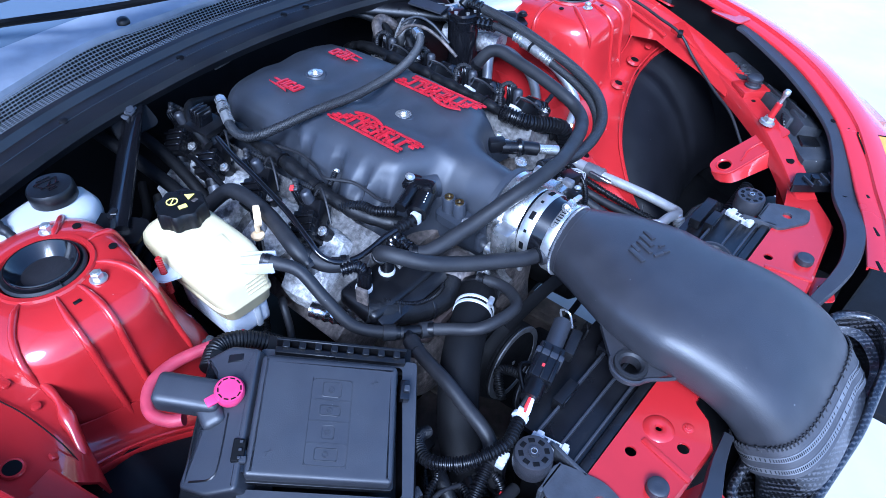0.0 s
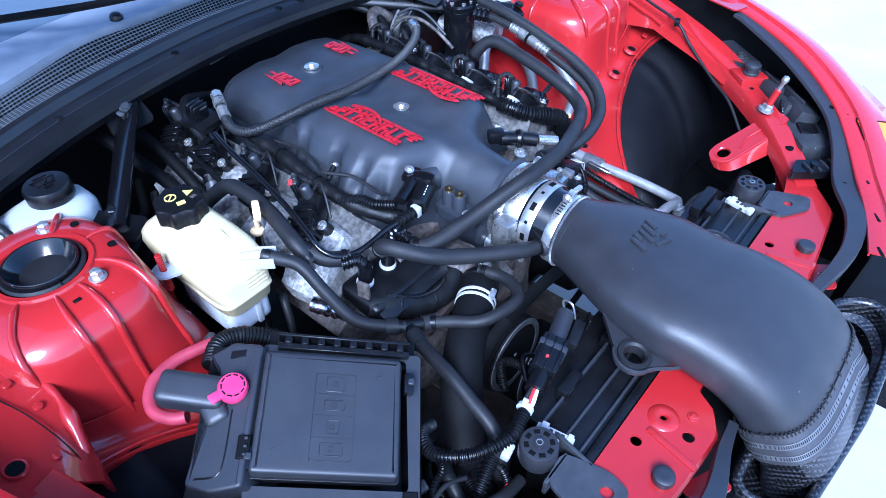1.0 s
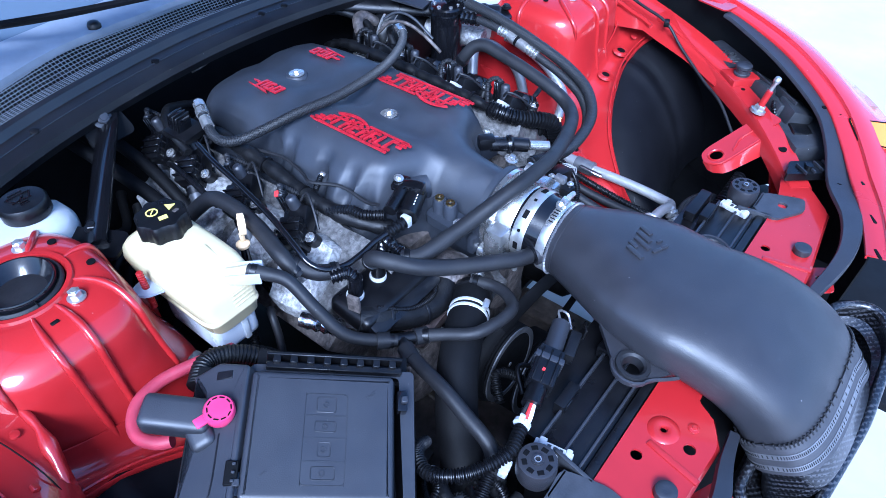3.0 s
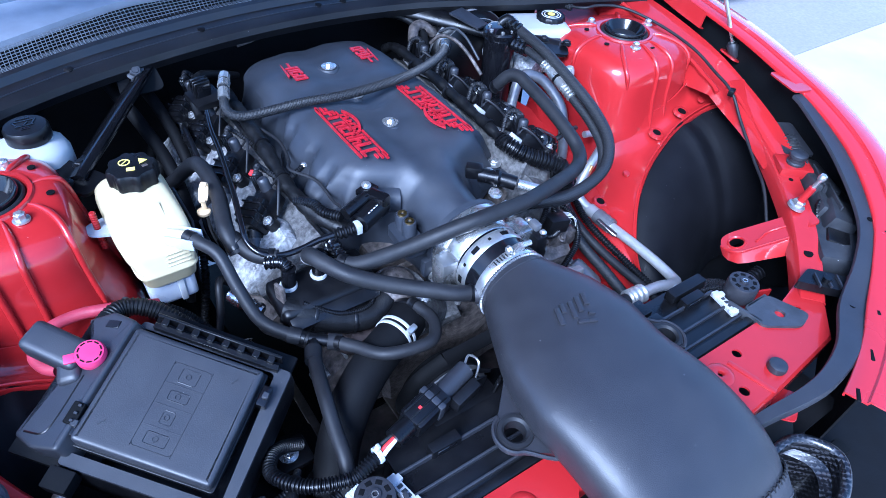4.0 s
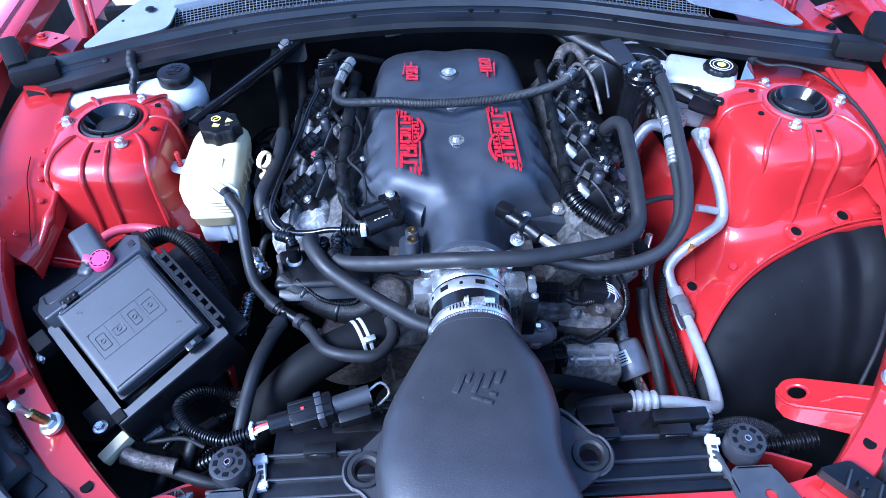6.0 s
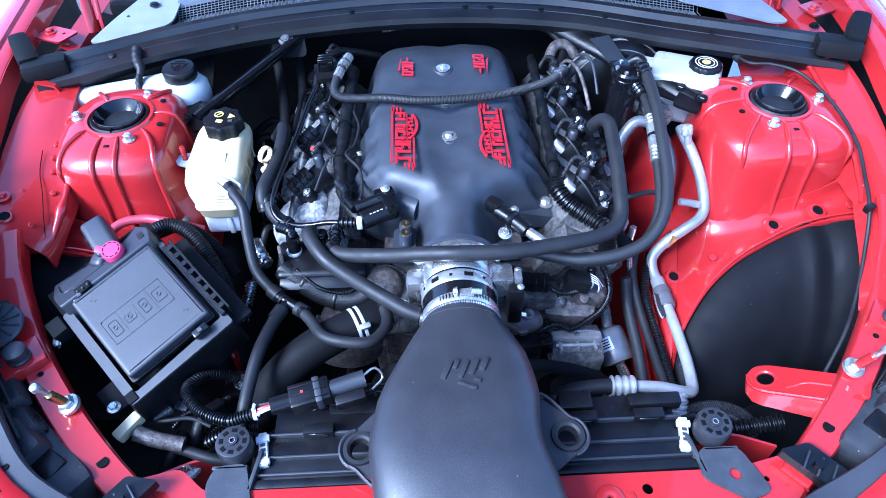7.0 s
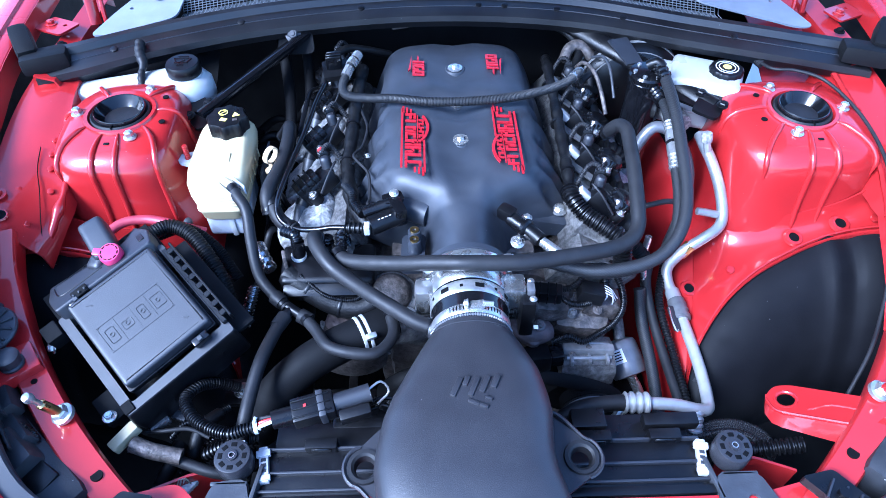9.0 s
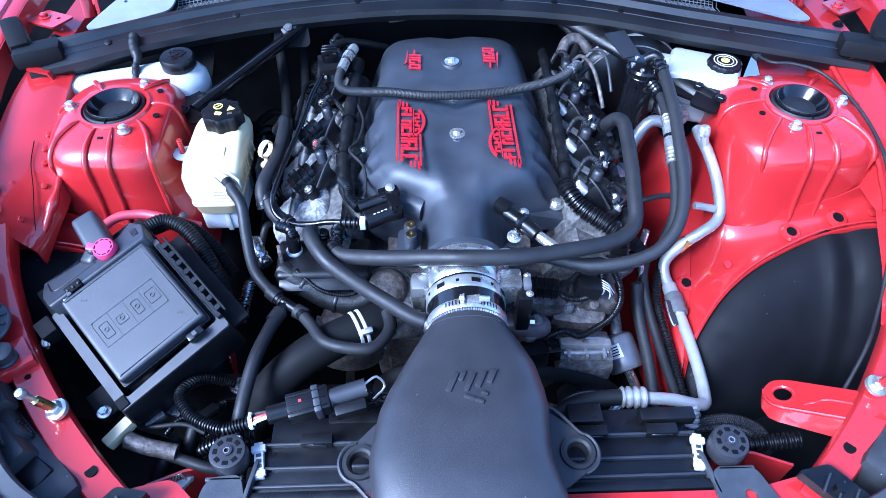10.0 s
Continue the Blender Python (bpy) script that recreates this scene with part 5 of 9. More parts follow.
def throttle():
    t = thing("throttle_unit", (0, 0.31, 0.70), "bright machined aluminium throttle body", "throttle body")
    m = axes((0, 0.292, 0.77), (0, -1, 0))
    part("flange", lathe([(0.070, 0), (0.0735, 0.002), (0.0735, 0.010), (0.066, 0.012), (0.062, 0.018)], m, 48), ALU, t)
    part("bore", lathe([(0.062, 0.012), (0.062, 0.045), (0.059, 0.05), (0.055, 0.05)], m, 48), ALU, t)
    for a in (35, 145, 215, 325):
        p = (0.078 * math.cos(radians(a)), 0.286, 0.77 + 0.078 * math.sin(radians(a)))
        part("ear", lathe([(0.013, -0.006), (0.013, 0.008), (0.010, 0.010)], axes(p, (0, -1, 0)), 18), ALU, t)
        part("bolt", bolt_mesh((p[0], p[1] - 0.010, p[2]), 0.0065, (0, -1, 0), 1.4), STEEL, t)
    part("left_block", rbox((0.035, 0.035, 0.06), pose(-0.068, 0.258, 0.765), 0.008), ALU, t)
    part("right_block", rbox((0.04, 0.04, 0.075), pose(0.070, 0.256, 0.762), 0.008), ALU, t)
    part("motor_cover", rbox((0.024, 0.055, 0.085), pose(0.092, 0.244, 0.75), 0.006), PLASTIC, t)
    for q in ((0.098, 0.226, 0.794), (0.098, 0.262, 0.794)):
        part("cover_screw", bolt_mesh(q, 0.004, (0, 0, 1)), STEEL, t)
    part("sticker", rbox((0.008, 0.006, 0.001), pose(0.106, 0.213, 0.738, 25, 20, 10), 0, 1), CLEARISH, t, "small white sticker")
    part("cover_clip", rbox((0.012, 0.02, 0.016), pose(0.096, 0.244, 0.796), 0.003), BAND, t)
    # rubber coupler with its two bands
    c = thing("intake_coupler", (0, 0.24, 0.71), "black rubber coupler held by two steel hose clamps", "hose coupler")
    m = axes((0, 0.246, 0.77), (0, -1, -0.02))
    part("sleeve", lathe([(0.0595, 0), (0.0605, 0.004), (0.0605, 0.03), (0.0585, 0.034), (0.0595, 0.07), (0.0585, 0.072)], m, 48), GLOSS, c)
    band = part("wide_band", lathe([(0.0612, 0.006), (0.0622, 0.008), (0.0622, 0.026), (0.0612, 0.028)], m, 48), STEEL, c, "slotted wide steel band")
    for k in range(14):
        a = 2 * math.pi * k / 14
        mm = m @ pose(0.0624 * math.cos(a), 0.0624 * math.sin(a), 0.017, 0, 0, math.degrees(a))
        part("slot", rbox((0.0014, 0.014 if k % 2 else 0.005, 0.008 if k % 2 else 0.005), mm, 0.0005, 1), DARK, band)
    part("narrow_band", lathe([(0.0600, 0.05), (0.0612, 0.052), (0.0612, 0.064), (0.0600, 0.066)], m, 48), STEEL, c)
    hm = pose(0.008, 0.189, 0.8325, -4, 0, 5)
    housing = part("clamp_housing", rbox((0.022, 0.013, 0.008), hm, 0.003), STEEL, c)
    part("clamp_screw", sweep([(0.016, 0.188, 0.836), (0.031, 0.187, 0.835)], 0.0045, 8), STEEL, housing)
    part("screw_head", bolt_mesh((-0.006, 0.189, 0.836), 0.0058, (-1, 0, 0), 1.2), STEEL, housing)
    for k in range(16):
        if k not in (6, 7, 8, 9):
            a = radians(-32 + 5.0 * k)
            mm = pose(0.0612 * math.sin(a), 0.188, 0.769 + 0.0612 * math.cos(a), 0, math.degrees(a), 0)
            part("thread_slot", rbox((0.0016, 0.008, 0.0012), mm, 0.0003, 1), DARK, housing)
    part("edge_bead", sweep([m @ Vector((0.0605 * math.cos(a), 0.0605 * math.sin(a), 0.070)) for a in [2 * math.pi * k / 90 for k in range(91)]], 0.0022, 6, 0.0012, ribs=(0.0036, 0.0014), straight=False), BAND, c, "serrated rubber edge")
    part("t_bolt", sweep([(-0.066, 0.222, 0.752), (-0.066, 0.224, 0.722)], 0.005, 8), STEEL, c)


throttle()


# y, z, half width, half height, boxiness, tilt in degrees
TUBE_ROWS = [(0.188, 0.770, 0.0575, 0.0575, 2.0, 0), (0.178, 0.770, 0.058, 0.0575, 2.0, 0), (0.166, 0.772, 0.063, 0.056, 2.1, 0), (0.14, 0.776, 0.076, 0.053, 2.3, 0),
             (0.10, 0.780, 0.094, 0.051, 2.6, 0), (0.06, 0.783, 0.112, 0.049, 2.8, 0), (0.03, 0.785, 0.122, 0.048, 3.0, 2), (-0.02, 0.784, 0.130, 0.048, 3.1, 5),
             (-0.07, 0.779, 0.134, 0.049, 3.2, 10), (-0.11, 0.768, 0.137, 0.050, 3.2, 18), (-0.145, 0.752, 0.139, 0.052, 3.2, 28), (-0.175, 0.731, 0.140, 0.055, 3.2, 38), (-0.192, 0.714, 0.140, 0.057, 3.2, 44), (-0.205, 0.696, 0.140, 0.058, 3.2, 50)]


def intake_tube():
    t = thing("intake_tube", (0, 0.0, 0.70), "broad textured black plastic cold-air intake tube", "intake tube")
    keys = dense([(r[0], r[1], 0) for r in TUBE_ROWS], 70)
    loops = []
    for i, k in enumerate(keys):
        best = None
        for a, b in zip(TUBE_ROWS, TUBE_ROWS[1:]):
            if a[0] >= k.x - 1e-6 and k.x + 1e-6 >= b[0]:
                f = (a[0] - k.x) / (a[0] - b[0])
                best = [u + (v - u) * f for u, v in zip(a, b)]
                break
        best = best or TUBE_ROWS[-1]
        cx = 0.0 if best[0] > -0.04 else 0.036 * min(1, (-0.04 - best[0]) / 0.165)
        trim = 0.0145 * min(1.0, max(0.0, (0.10 - best[0]) / 0.12))
        loops.append(superloop(cx - trim - 0.006 * min(1, max(0, (0.2 - best[0]) / 0.2)), best[0], k.y, best[2] - trim, best[3], best[4], 72, tilt=-radians(best[5])))
    part("duct", skin(bmesh.new(), loops), TUBE, t, sharp=70)
    # ear lugs that sit on the radiator
    for s, o in ((-1, (-0.152, -0.020, 0.760)), (1, (0.136, -0.014, 0.757))):
        m = pose(*o, 4, 0, 0)
        pts = [(0.028 * math.cos(radians(a)), 0.028 * math.sin(radians(a))) for a in range(-75 if s > 0 else 105, 76 if s > 0 else 256, 15)]
        pts = pts + ([(-0.035, 0.062), (-0.035, -0.055)] if s > 0 else [(0.035, -0.055), (0.035, 0.068)])
        lug = part("lug", plate(pts, 0.008, m, [(0, 0, 0.0155)]), TUBE, t, "moulded eye lug")
        part("grommet", lathe([(0.0155, -0.008), (0.024, 0.001), (0.023, 0.005), (0.018, 0.005), (0.0145, 0.002), (0.0125, -0.012)], m, 28, caps=False), RUBBER, lug)
        part("rim", sweep([m @ Vector((x, y, 0.001)) for x, y in pts], 0.0028, 6), TUBE, lug)
    # raised maker's mark as plain strokes
    m = pose(0.000, 0.052, 0.8322, -2, 0, 0)
    for x, y, w, h in ((-0.032, 0.002, 0.008, 0.034), (-0.017, 0.012, 0.007, 0.018), (-0.006, 0.002, 0.007, 0.034), (0.010, 0.006, 0.008, 0.030), (0.026, 0.010, 0.008, 0.024), (-0.008, -0.024, 0.016, 0.006), (0.006, -0.030, 0.012, 0.006), (0.014, -0.018, 0.010, 0.005)):
        part("raised_stroke", rbox((w, h * 0.9, 0.0055), m @ pose(x * 0.9, y * 0.9, 0.0004, 0, 0, -24), 0.0016, 2), TUBE, t)
    part("seam_weld", sweep([(loops[4][k][0], loops[4][k][1], loops[4][k][2]) for k in range(0, 72, 3)] , 0.0012, 5), TUBE, t)
    hub = Vector((-0.058, 0.196, 0.764))
    part("hose_stub", sweep([(-0.040, 0.185, 0.766), tuple(hub)], 0.0165, 16), TUBE, t)
    # rubber sleeve and clamps at the mouth
    end = loops[-1]
    c = Vector((sum(p[0] for p in end) / 72, sum(p[1] for p in end) / 72, sum(p[2] for p in end) / 72))
    d = Vector((0, -math.cos(radians(50)), -math.sin(radians(50))))
    sl = thing("duct_sleeve", tuple(c), "grey rubber sleeve with two worm-drive steel clamps", "hose coupler")

    def ring(k, grow):
        return [c + (Vector(p) - c) * grow + d * k for p in end]

    def low(k, grow):
        """A ring that drops towards the car's other side, as the sleeve is pulled on askew."""
        return [p + d * 0.030 * min(1.0, max(0.0, (p.x - 0.06) / 0.10)) for p in ring(k, grow)]
    part("sleeve", skin(bmesh.new(), [ring(-0.006, 1.02), ring(-0.006, 1.04), low(0.010, 1.045), low(0.044, 1.045), low(0.044, 1.01)], caps=False), SLEEVE, sl)
    for i in range(0, 72):
        a, b = ring(-0.010, 1.036)[i], ring(-0.002, 1.042)[i]
        part("lip_tooth", sweep([a, b], 0.0014, 5, straight=True), RUBBER, sl)
    for k in (0.008, 0.028):
        band = part("band", skin(bmesh.new(), [low(k, 1.044), low(k, 1.053), low(k + 0.009, 1.053), low(k + 0.009, 1.044)], caps=False), BAND, sl, "perforated steel band")
        lo, hi = low(k + 0.002, 1.0532), low(k + 0.007, 1.0532)
        slots = bmesh.new()
        for i in range(72):
            for f in (0.15, 0.65):
                a, b = lo[i].lerp(lo[(i + 1) % 72], f), hi[i].lerp(hi[(i + 1) % 72], f)
                sweep([a, b], 0.0007, 4, bm=slots, straight=True)
        tagged(part("slotting", slots, DARK, band), kind="stuff")
    air = thing("carbon_air_box", (0.05, -0.26, 0.50), "glossy carbon-fibre air box with a raised rim", "air box")
    part("neck", skin(bmesh.new(), [ring(0.030, 1.0), ring(0.075, 0.97), [Vector((p[0], p[1] - 0.004, 0.57)) for p in ring(0.085, 0.95)]]), CARBON, air)
    outline = rounded([(-0.165, -0.20), (-0.16, -0.285), (0.04, -0.305), (0.205, -0.300), (0.255, -0.262), (0.225, -0.205)], 0.028, 6)

    def rim_height(x):
        return 0.654 + 0.125 * x
    closed = outline + outline[:1]
    part("tray_floor", plate(outline, 0.004, pose(0, 0, 0.565)), CARBON, air)
    part("tray_wall", sheet([[(x, y, rim_height(x)) for x, y in closed], [(x, y, 0.56) for x, y in closed]], 0.004), CARBON, air)
    part("rim", sweep([(x, y, rim_height(x)) for x, y in closed], 0.0075, 10, straight=True), CARBON, air, "rolled carbon rim")
    part("inner_step", sheet([[(x * 0.96, y * 0.985, rim_height(x) - 0.022) for x, y in closed], [(x * 0.90, y * 0.96, rim_height(x) - 0.030) for x, y in closed]], 0.003), CARBON, air)


intake_tube()


def heads():
    for s in (-1, 1):
        t = thing("valve_cover", (s * 0.25, 0.64, 0.66), "dull cast-aluminium valve cover and cylinder head", "valve cover", "valve covers")
        m = pose(s * 0.245, 0.635, 0.722, 0, s * 32, 0)
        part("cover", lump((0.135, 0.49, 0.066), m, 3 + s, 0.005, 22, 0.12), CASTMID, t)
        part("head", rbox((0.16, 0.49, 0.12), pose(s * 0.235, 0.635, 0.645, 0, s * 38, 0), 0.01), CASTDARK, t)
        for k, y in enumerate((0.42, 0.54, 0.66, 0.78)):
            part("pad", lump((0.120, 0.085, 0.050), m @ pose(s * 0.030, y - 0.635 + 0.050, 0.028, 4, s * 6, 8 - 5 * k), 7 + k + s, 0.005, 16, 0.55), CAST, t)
        for y in (0.44, 0.60, 0.80):
            part("cover_bolt", bolt_mesh(m @ Vector((0, y - 0.635, 0.03)), 0.006, m.to_3x3() @ Vector((0, 0, 1))), STEEL, t)


heads()


def coil(s, x, y, z):
    t = thing("ignition_coil", (x, y, z - 0.03), "black ignition coil bolted to the valve cover", "ignition coil", "ignition coils")
    m = pose(x, y, z, 0, s * 30, 0) @ pose(0, 0, 0, 0, 0, s * (-18 if s > 0 else -32))
    part("body", rbox((0.074, 0.042, 0.032) if s < 0 else (0.080, 0.050, 0.036), m, 0.006), PLASTIC, t)
    if s > 0:
        part("base_plate", rbox((0.112, 0.082, 0.005), m @ pose(-0.004, 0, -0.020), 0.002), DULL, t, "dull metal base plate")
        for k in range(14):
            part("grip_rib", rbox((0.004, 0.0028, 0.018), m @ pose(s * 0.016, 0, 0.011, 0, 0, 360 / 14 * k) @ pose(0.0275, 0, 0), 0.0008, 1), GLOSS, t)
    if s > 0:
        part("core", lathe([(0.025, -0.014), (0.028, -0.010), (0.028, 0.010), (0.0265, 0.012), (0.0265, 0.017), (0.022, 0.023), (0.008, 0.024)], m @ pose(s * 0.016, 0, 0.004), 24), GLOSS, t)
    else:
        part("core", rbox((0.050, 0.038, 0.026), m @ pose(s * 0.012, 0, 0.016), 0.005), PLASTIC, t)
        for k in range(3):
            part("fin", rbox((0.003, 0.040, 0.020), m @ pose(s * (0.000 + 0.013 * k), 0, 0.024), 0.001, 1), GLOSS, t)
    boot = part("boot", sweep([m @ Vector((s * 0.028, 0, -0.002)), m @ Vector((s * 0.050, -0.004, -0.010)), m @ Vector((s * 0.078, -0.012, -0.03))], 0.0135, 12), BRACKET if s < 0 else RUBBER, t)
    part("boot_collar", sweep([m @ Vector((s * 0.036, 0, -0.004)), m @ Vector((s * 0.046, -0.003, -0.008))], 0.0150, 14), PLASTIC, boot)
    # upright plug with its latch
    up = m @ pose(-s * 0.030, 0.002, 0.0) @ pose(0, 0, 0, 0, -s * 22, 0)
    plug = part("plug", lathe([(0.0095, 0), (0.0095, 0.030), (0.0085, 0.034), (0.006, 0.036)], up, 16), LIDMAT, t)
    part("latch_block", rbox((0.016, 0.014, 0.040), up @ pose(-s * 0.004, 0.015, 0.020), 0.002), PLASTIC, plug)
    for k in range(3):
        part("rib", rbox((0.018, 0.0016, 0.036), up @ pose(-s * 0.004, 0.010 + 0.005 * k, 0.021), 0.0005, 1), GLOSS, plug)
    part("latch", rbox((0.012, 0.010, 0.004), up @ pose(-s * 0.004, 0.015, 0.041), 0.001, 1), BRACKET, plug)
    for ex, ey in ((0.004, 0.030), (0.018, -0.028)):
        part("ear", lathe([(0.011, -0.010), (0.011, 0.007), (0.0095, 0.0085)], m @ pose(s * ex, ey, 0.0), 20), PLASTIC, t)
        part("bolt", bolt_mesh(m @ Vector((s * ex, ey, 0.0088)), 0.0056, m.to_3x3() @ Vector((0, 0, 1)), 1.5), STEEL, t)
    if s > 0:
        part("clamp_tab", rbox((0.026, 0.016, 0.012), m @ pose(-0.050, -0.016, -0.004, 0, 12, 8), 0.002), CLIPWHITE, t, "pale plug locking block")
    part("plug_wire", sweep([up @ Vector((0, 0.012, 0.036)), up @ Vector((-s * 0.012, 0.016, 0.046)), up @ Vector((-s * 0.026, 0.022, 0.036)), (s * 0.205, y + 0.03, 0.80)], 0.0045, 8, ribs=(0.004, 0.0012)), RUBBER, t)
    part("thin_wire", sweep([m @ Vector((-s * 0.044, -0.004, 0.012)), m @ Vector((-s * 0.052, -0.02, 0.022)), m @ Vector((-s * 0.03, -0.032, 0.02)), m @ Vector((s * 0.005, -0.04, 0.006))], 0.0022, 6), RUBBER, t)
    return t, m


for k, y in enumerate((0.505, 0.635, 0.765, 0.865)):
    t, m = coil(-1, -0.262, y, 0.788)
    if k in (0,):
        part("lock_tab", rbox((0.010, 0.008, 0.014), m @ pose(0.048, 0.022, 0.034), 0.002), REDPLUG, t, "red locking tab")
for y in (0.445, 0.560, 0.675, 0.79):
    coil(1, 0.262, y, 0.786)


def engine_front():
    t = thing("engine_block", (0, 0.5, 0.3), "grimy grey cast-aluminium engine block and front cover", "engine")
    part("block", rbox((0.34, 0.52, 0.34), pose(0, 0.62, 0.50), 0.02), CASTDARK, t)
    part("valley", rbox((0.26, 0.46, 0.06), pose(0, 0.62, 0.69), 0.01), CASTDARK, t)
    part("front_cover", lump((0.28, 0.06, 0.24), pose(0.0, 0.345, 0.50), 1, 0.006, 9, 0.2), CASTDARK, t)
    part("front_cover_rim", lump((0.30, 0.045, 0.10), pose(0.0, 0.352, 0.63), 2, 0.006, 9, 0.25), CASTDARK, t)
    part("head_end", lump((0.13, 0.05, 0.10), pose(0.225, 0.375, 0.69, 0, 35, 0), 3, 0.006, 8, 0.25), CASTMID, t)
    part("head_end", lump((0.13, 0.05, 0.10), pose(-0.225, 0.375, 0.69, 0, -35, 0), 4, 0.006, 8, 0.25), CASTMID, t)
    part("side_casting", lump((0.10, 0.09, 0.07), pose(0.215, 0.335, 0.615, 20, 0, -8), 5, 0.004, 12, 0.4), CASTDARK, t)
    part("side_casting", lump((0.07, 0.05, 0.04), pose(0.245, 0.325, 0.655, 0, 25, 0), 6, 0.003, 10, 0.4), CASTDARK, t)
    part("valley_cover", lump((0.10, 0.06, 0.05), pose(0.135, 0.325, 0.66, 10, 10, 0), 8, 0.003, 10, 0.4), CASTDARK, t)
    for k, p in enumerate(((0.05, 0.318, 0.60), (0.10, 0.315, 0.56), (-0.06, 0.318, 0.60), (0.12, 0.320, 0.64), (-0.11, 0.325, 0.64), (0.19, 0.30, 0.655), (0.235, 0.30, 0.665), (0.262, 0.335, 0.665), (0.205, 0.335, 0.66))):
        part("bolt", bolt_mesh(p, 0.0065, (0.1, -0.75, 0.65)), CASTMID if k % 2 else CASTDARK, t)
    for y0 in (0.315, 0.335):
        part("casting_rib", sweep([(0.17, y0, 0.645), (0.22, y0 - 0.005, 0.66), (0.27, y0, 0.65)], 0.0045, 8), CASTDARK, t)
    w = thing("water_pump", (-0.05, 0.29, 0.60), "stained cast-aluminium water pump with bolted outlet", "water pump")
    part("housing", lathe([(0.065, 0), (0.07, 0.02), (0.06, 0.05), (0.03, 0.055)], axes((0.02, 0.335, 0.585), (0, -1, 0)), 32), CASTDARK, w)
    part("outlet", sweep([(-0.05, 0.305, 0.62), (-0.09, 0.275, 0.665), (-0.135, 0.255, 0.69)], 0.03, 18), CASTMID, w)
    hm = axes((-0.128, 0.300, 0.704), (0.0, -0.42, 0.90))
    part("outlet_flange", lathe([(0.034, -0.016), (0.050, -0.012), (0.052, -0.009), (0.052, 0.0), (0.050, 0.003), (0.036, 0.004)], hm, 40), CASTMID, w)
    part("outlet_dome", lathe([(0.036, 0.004), (0.034, 0.014), (0.028, 0.024), (0.016, 0.030)], hm @ pose(0, 0.012, 0), 32), CASTDARK, w)
    part("gasket_face", lathe([(0.046, -0.030), (0.048, -0.016), (0.034, -0.0155)], hm, 32), DARK, w)
    part("bolt", bolt_mesh((-0.098, 0.272, 0.700), 0.0085, (0, -0.4, 0.9), 1.5), STEEL, w)
    part("inlet_arm", sweep([(0.055, 0.31, 0.62), (0.09, 0.285, 0.638), (0.118, 0.272, 0.635), (0.145, 0.285, 0.625)], 0.021, 16), RUST, w, "rusty brown pipe elbow")
    part("elbow_bolt", bolt_mesh((0.128, 0.272, 0.660), 0.007, (0, -0.3, 1)), CASTDARK, w)
    part("bridge", lump((0.15, 0.04, 0.034), pose(-0.165, 0.305, 0.652, 10, 0, 8), 11, 0.004, 8, 0.4), RUST, w)
    part("bridge", lump((0.09, 0.05, 0.03), pose(-0.07, 0.285, 0.64, 12, -5, -8), 12, 0.005, 7, 0.4), CASTMID, w)
    # pulleys and belt
    for o, r in (((-0.075, 0.222, 0.490), 0.078), ((0.228, 0.205, 0.50), 0.052), ((0.02, 0.21, 0.36), 0.09)):
        p = thing("belt_pulley", o, "black ribbed belt pulley with a worn grey rim", "pulley", "belt pulleys")
        m = axes(o, (0, -1, 0.05))
        rows = [(r * 0.94, -0.032)]
        for k in range(8):
            rows += [(r, -0.030 + 0.005 * k), (r * 0.94, -0.0275 + 0.005 * k)]
        part("grooved_rim", lathe(rows + [(r, 0.012), (r * 0.98, 0.015), (r * 0.84, 0.016)], m, 40), MATT, p)
        part("worn_lip", lathe([(r * 0.985, 0.0155), (r * 0.98, 0.018), (r * 0.84, 0.018), (r * 0.83, 0.012), (r * 0.80, 0.002)], m, 40, caps=False), BAND, p)
        part("web", lathe([(r * 0.85, 0.004), (r * 0.4, -0.004), (r * 0.3, 0.004), (r * 0.15, 0.008)], m, 32), DARK, p)
        part("bolt", bolt_mesh(m @ Vector((0, 0, 0.006)), 0.009, (0, -1, 0.05)), STEEL, p)
    b = sweep([(-0.075, 0.232, 0.573), (0.07, 0.228, 0.575), (0.215, 0.212, 0.558), (0.282, 0.210, 0.50), (0.20, 0.214, 0.445), (0.10, 0.222, 0.38), (0.02, 0.222, 0.268), (-0.08, 0.225, 0.36), (-0.158, 0.232, 0.48), (-0.135, 0.232, 0.548), (-0.075, 0.232, 0.573)], 0.0125, 8, flat=0.25)
    solo("drive_belt", b, MATT, (0.02, 0.22, 0.27), "black rubber serpentine drive belt", "belt")
    a = thing("alternator", (-0.23, 0.30, 0.52), "dark grey alternator with slotted casing", "alternator")
    m = axes((-0.21, 0.275, 0.555), (0, 1, 0))
    part("casing", lathe([(0.05, 0), (0.066, 0.01), (0.068, 0.03), (0.062, 0.07), (0.05, 0.09)], m, 36), CASTDARK, a)
    for k in range(10):
        ang = 2 * math.pi * k / 10
        part("fin", rbox((0.012, 0.006, 0.05), m @ pose(0.066 * math.cos(ang), 0.066 * math.sin(ang), 0.04, 0, 0, math.degrees(ang)), 0.002), CAST, a)
    # air-conditioning compressor and drier
    c = thing("compressor", (0.22, 0.27, 0.46), "oxidised silver air-conditioning compressor", "compressor")
    # Compressor body near-black: the shade it lies in put into its colour.
    part("body", lathe([(0.05, 0), (0.06, 0.01), (0.062, 0.05), (0.056, 0.055), (0.06, 0.10), (0.05, 0.13)], axes((0.20, 0.22, 0.50), (0, 1, 0)), 36), DARK, c)
    part("end_housing", lump((0.10, 0.075, 0.055), pose(0.222, 0.262, 0.560, -10, 0, -3), 14, 0.003, 14, 0.3), CASTMID, c)
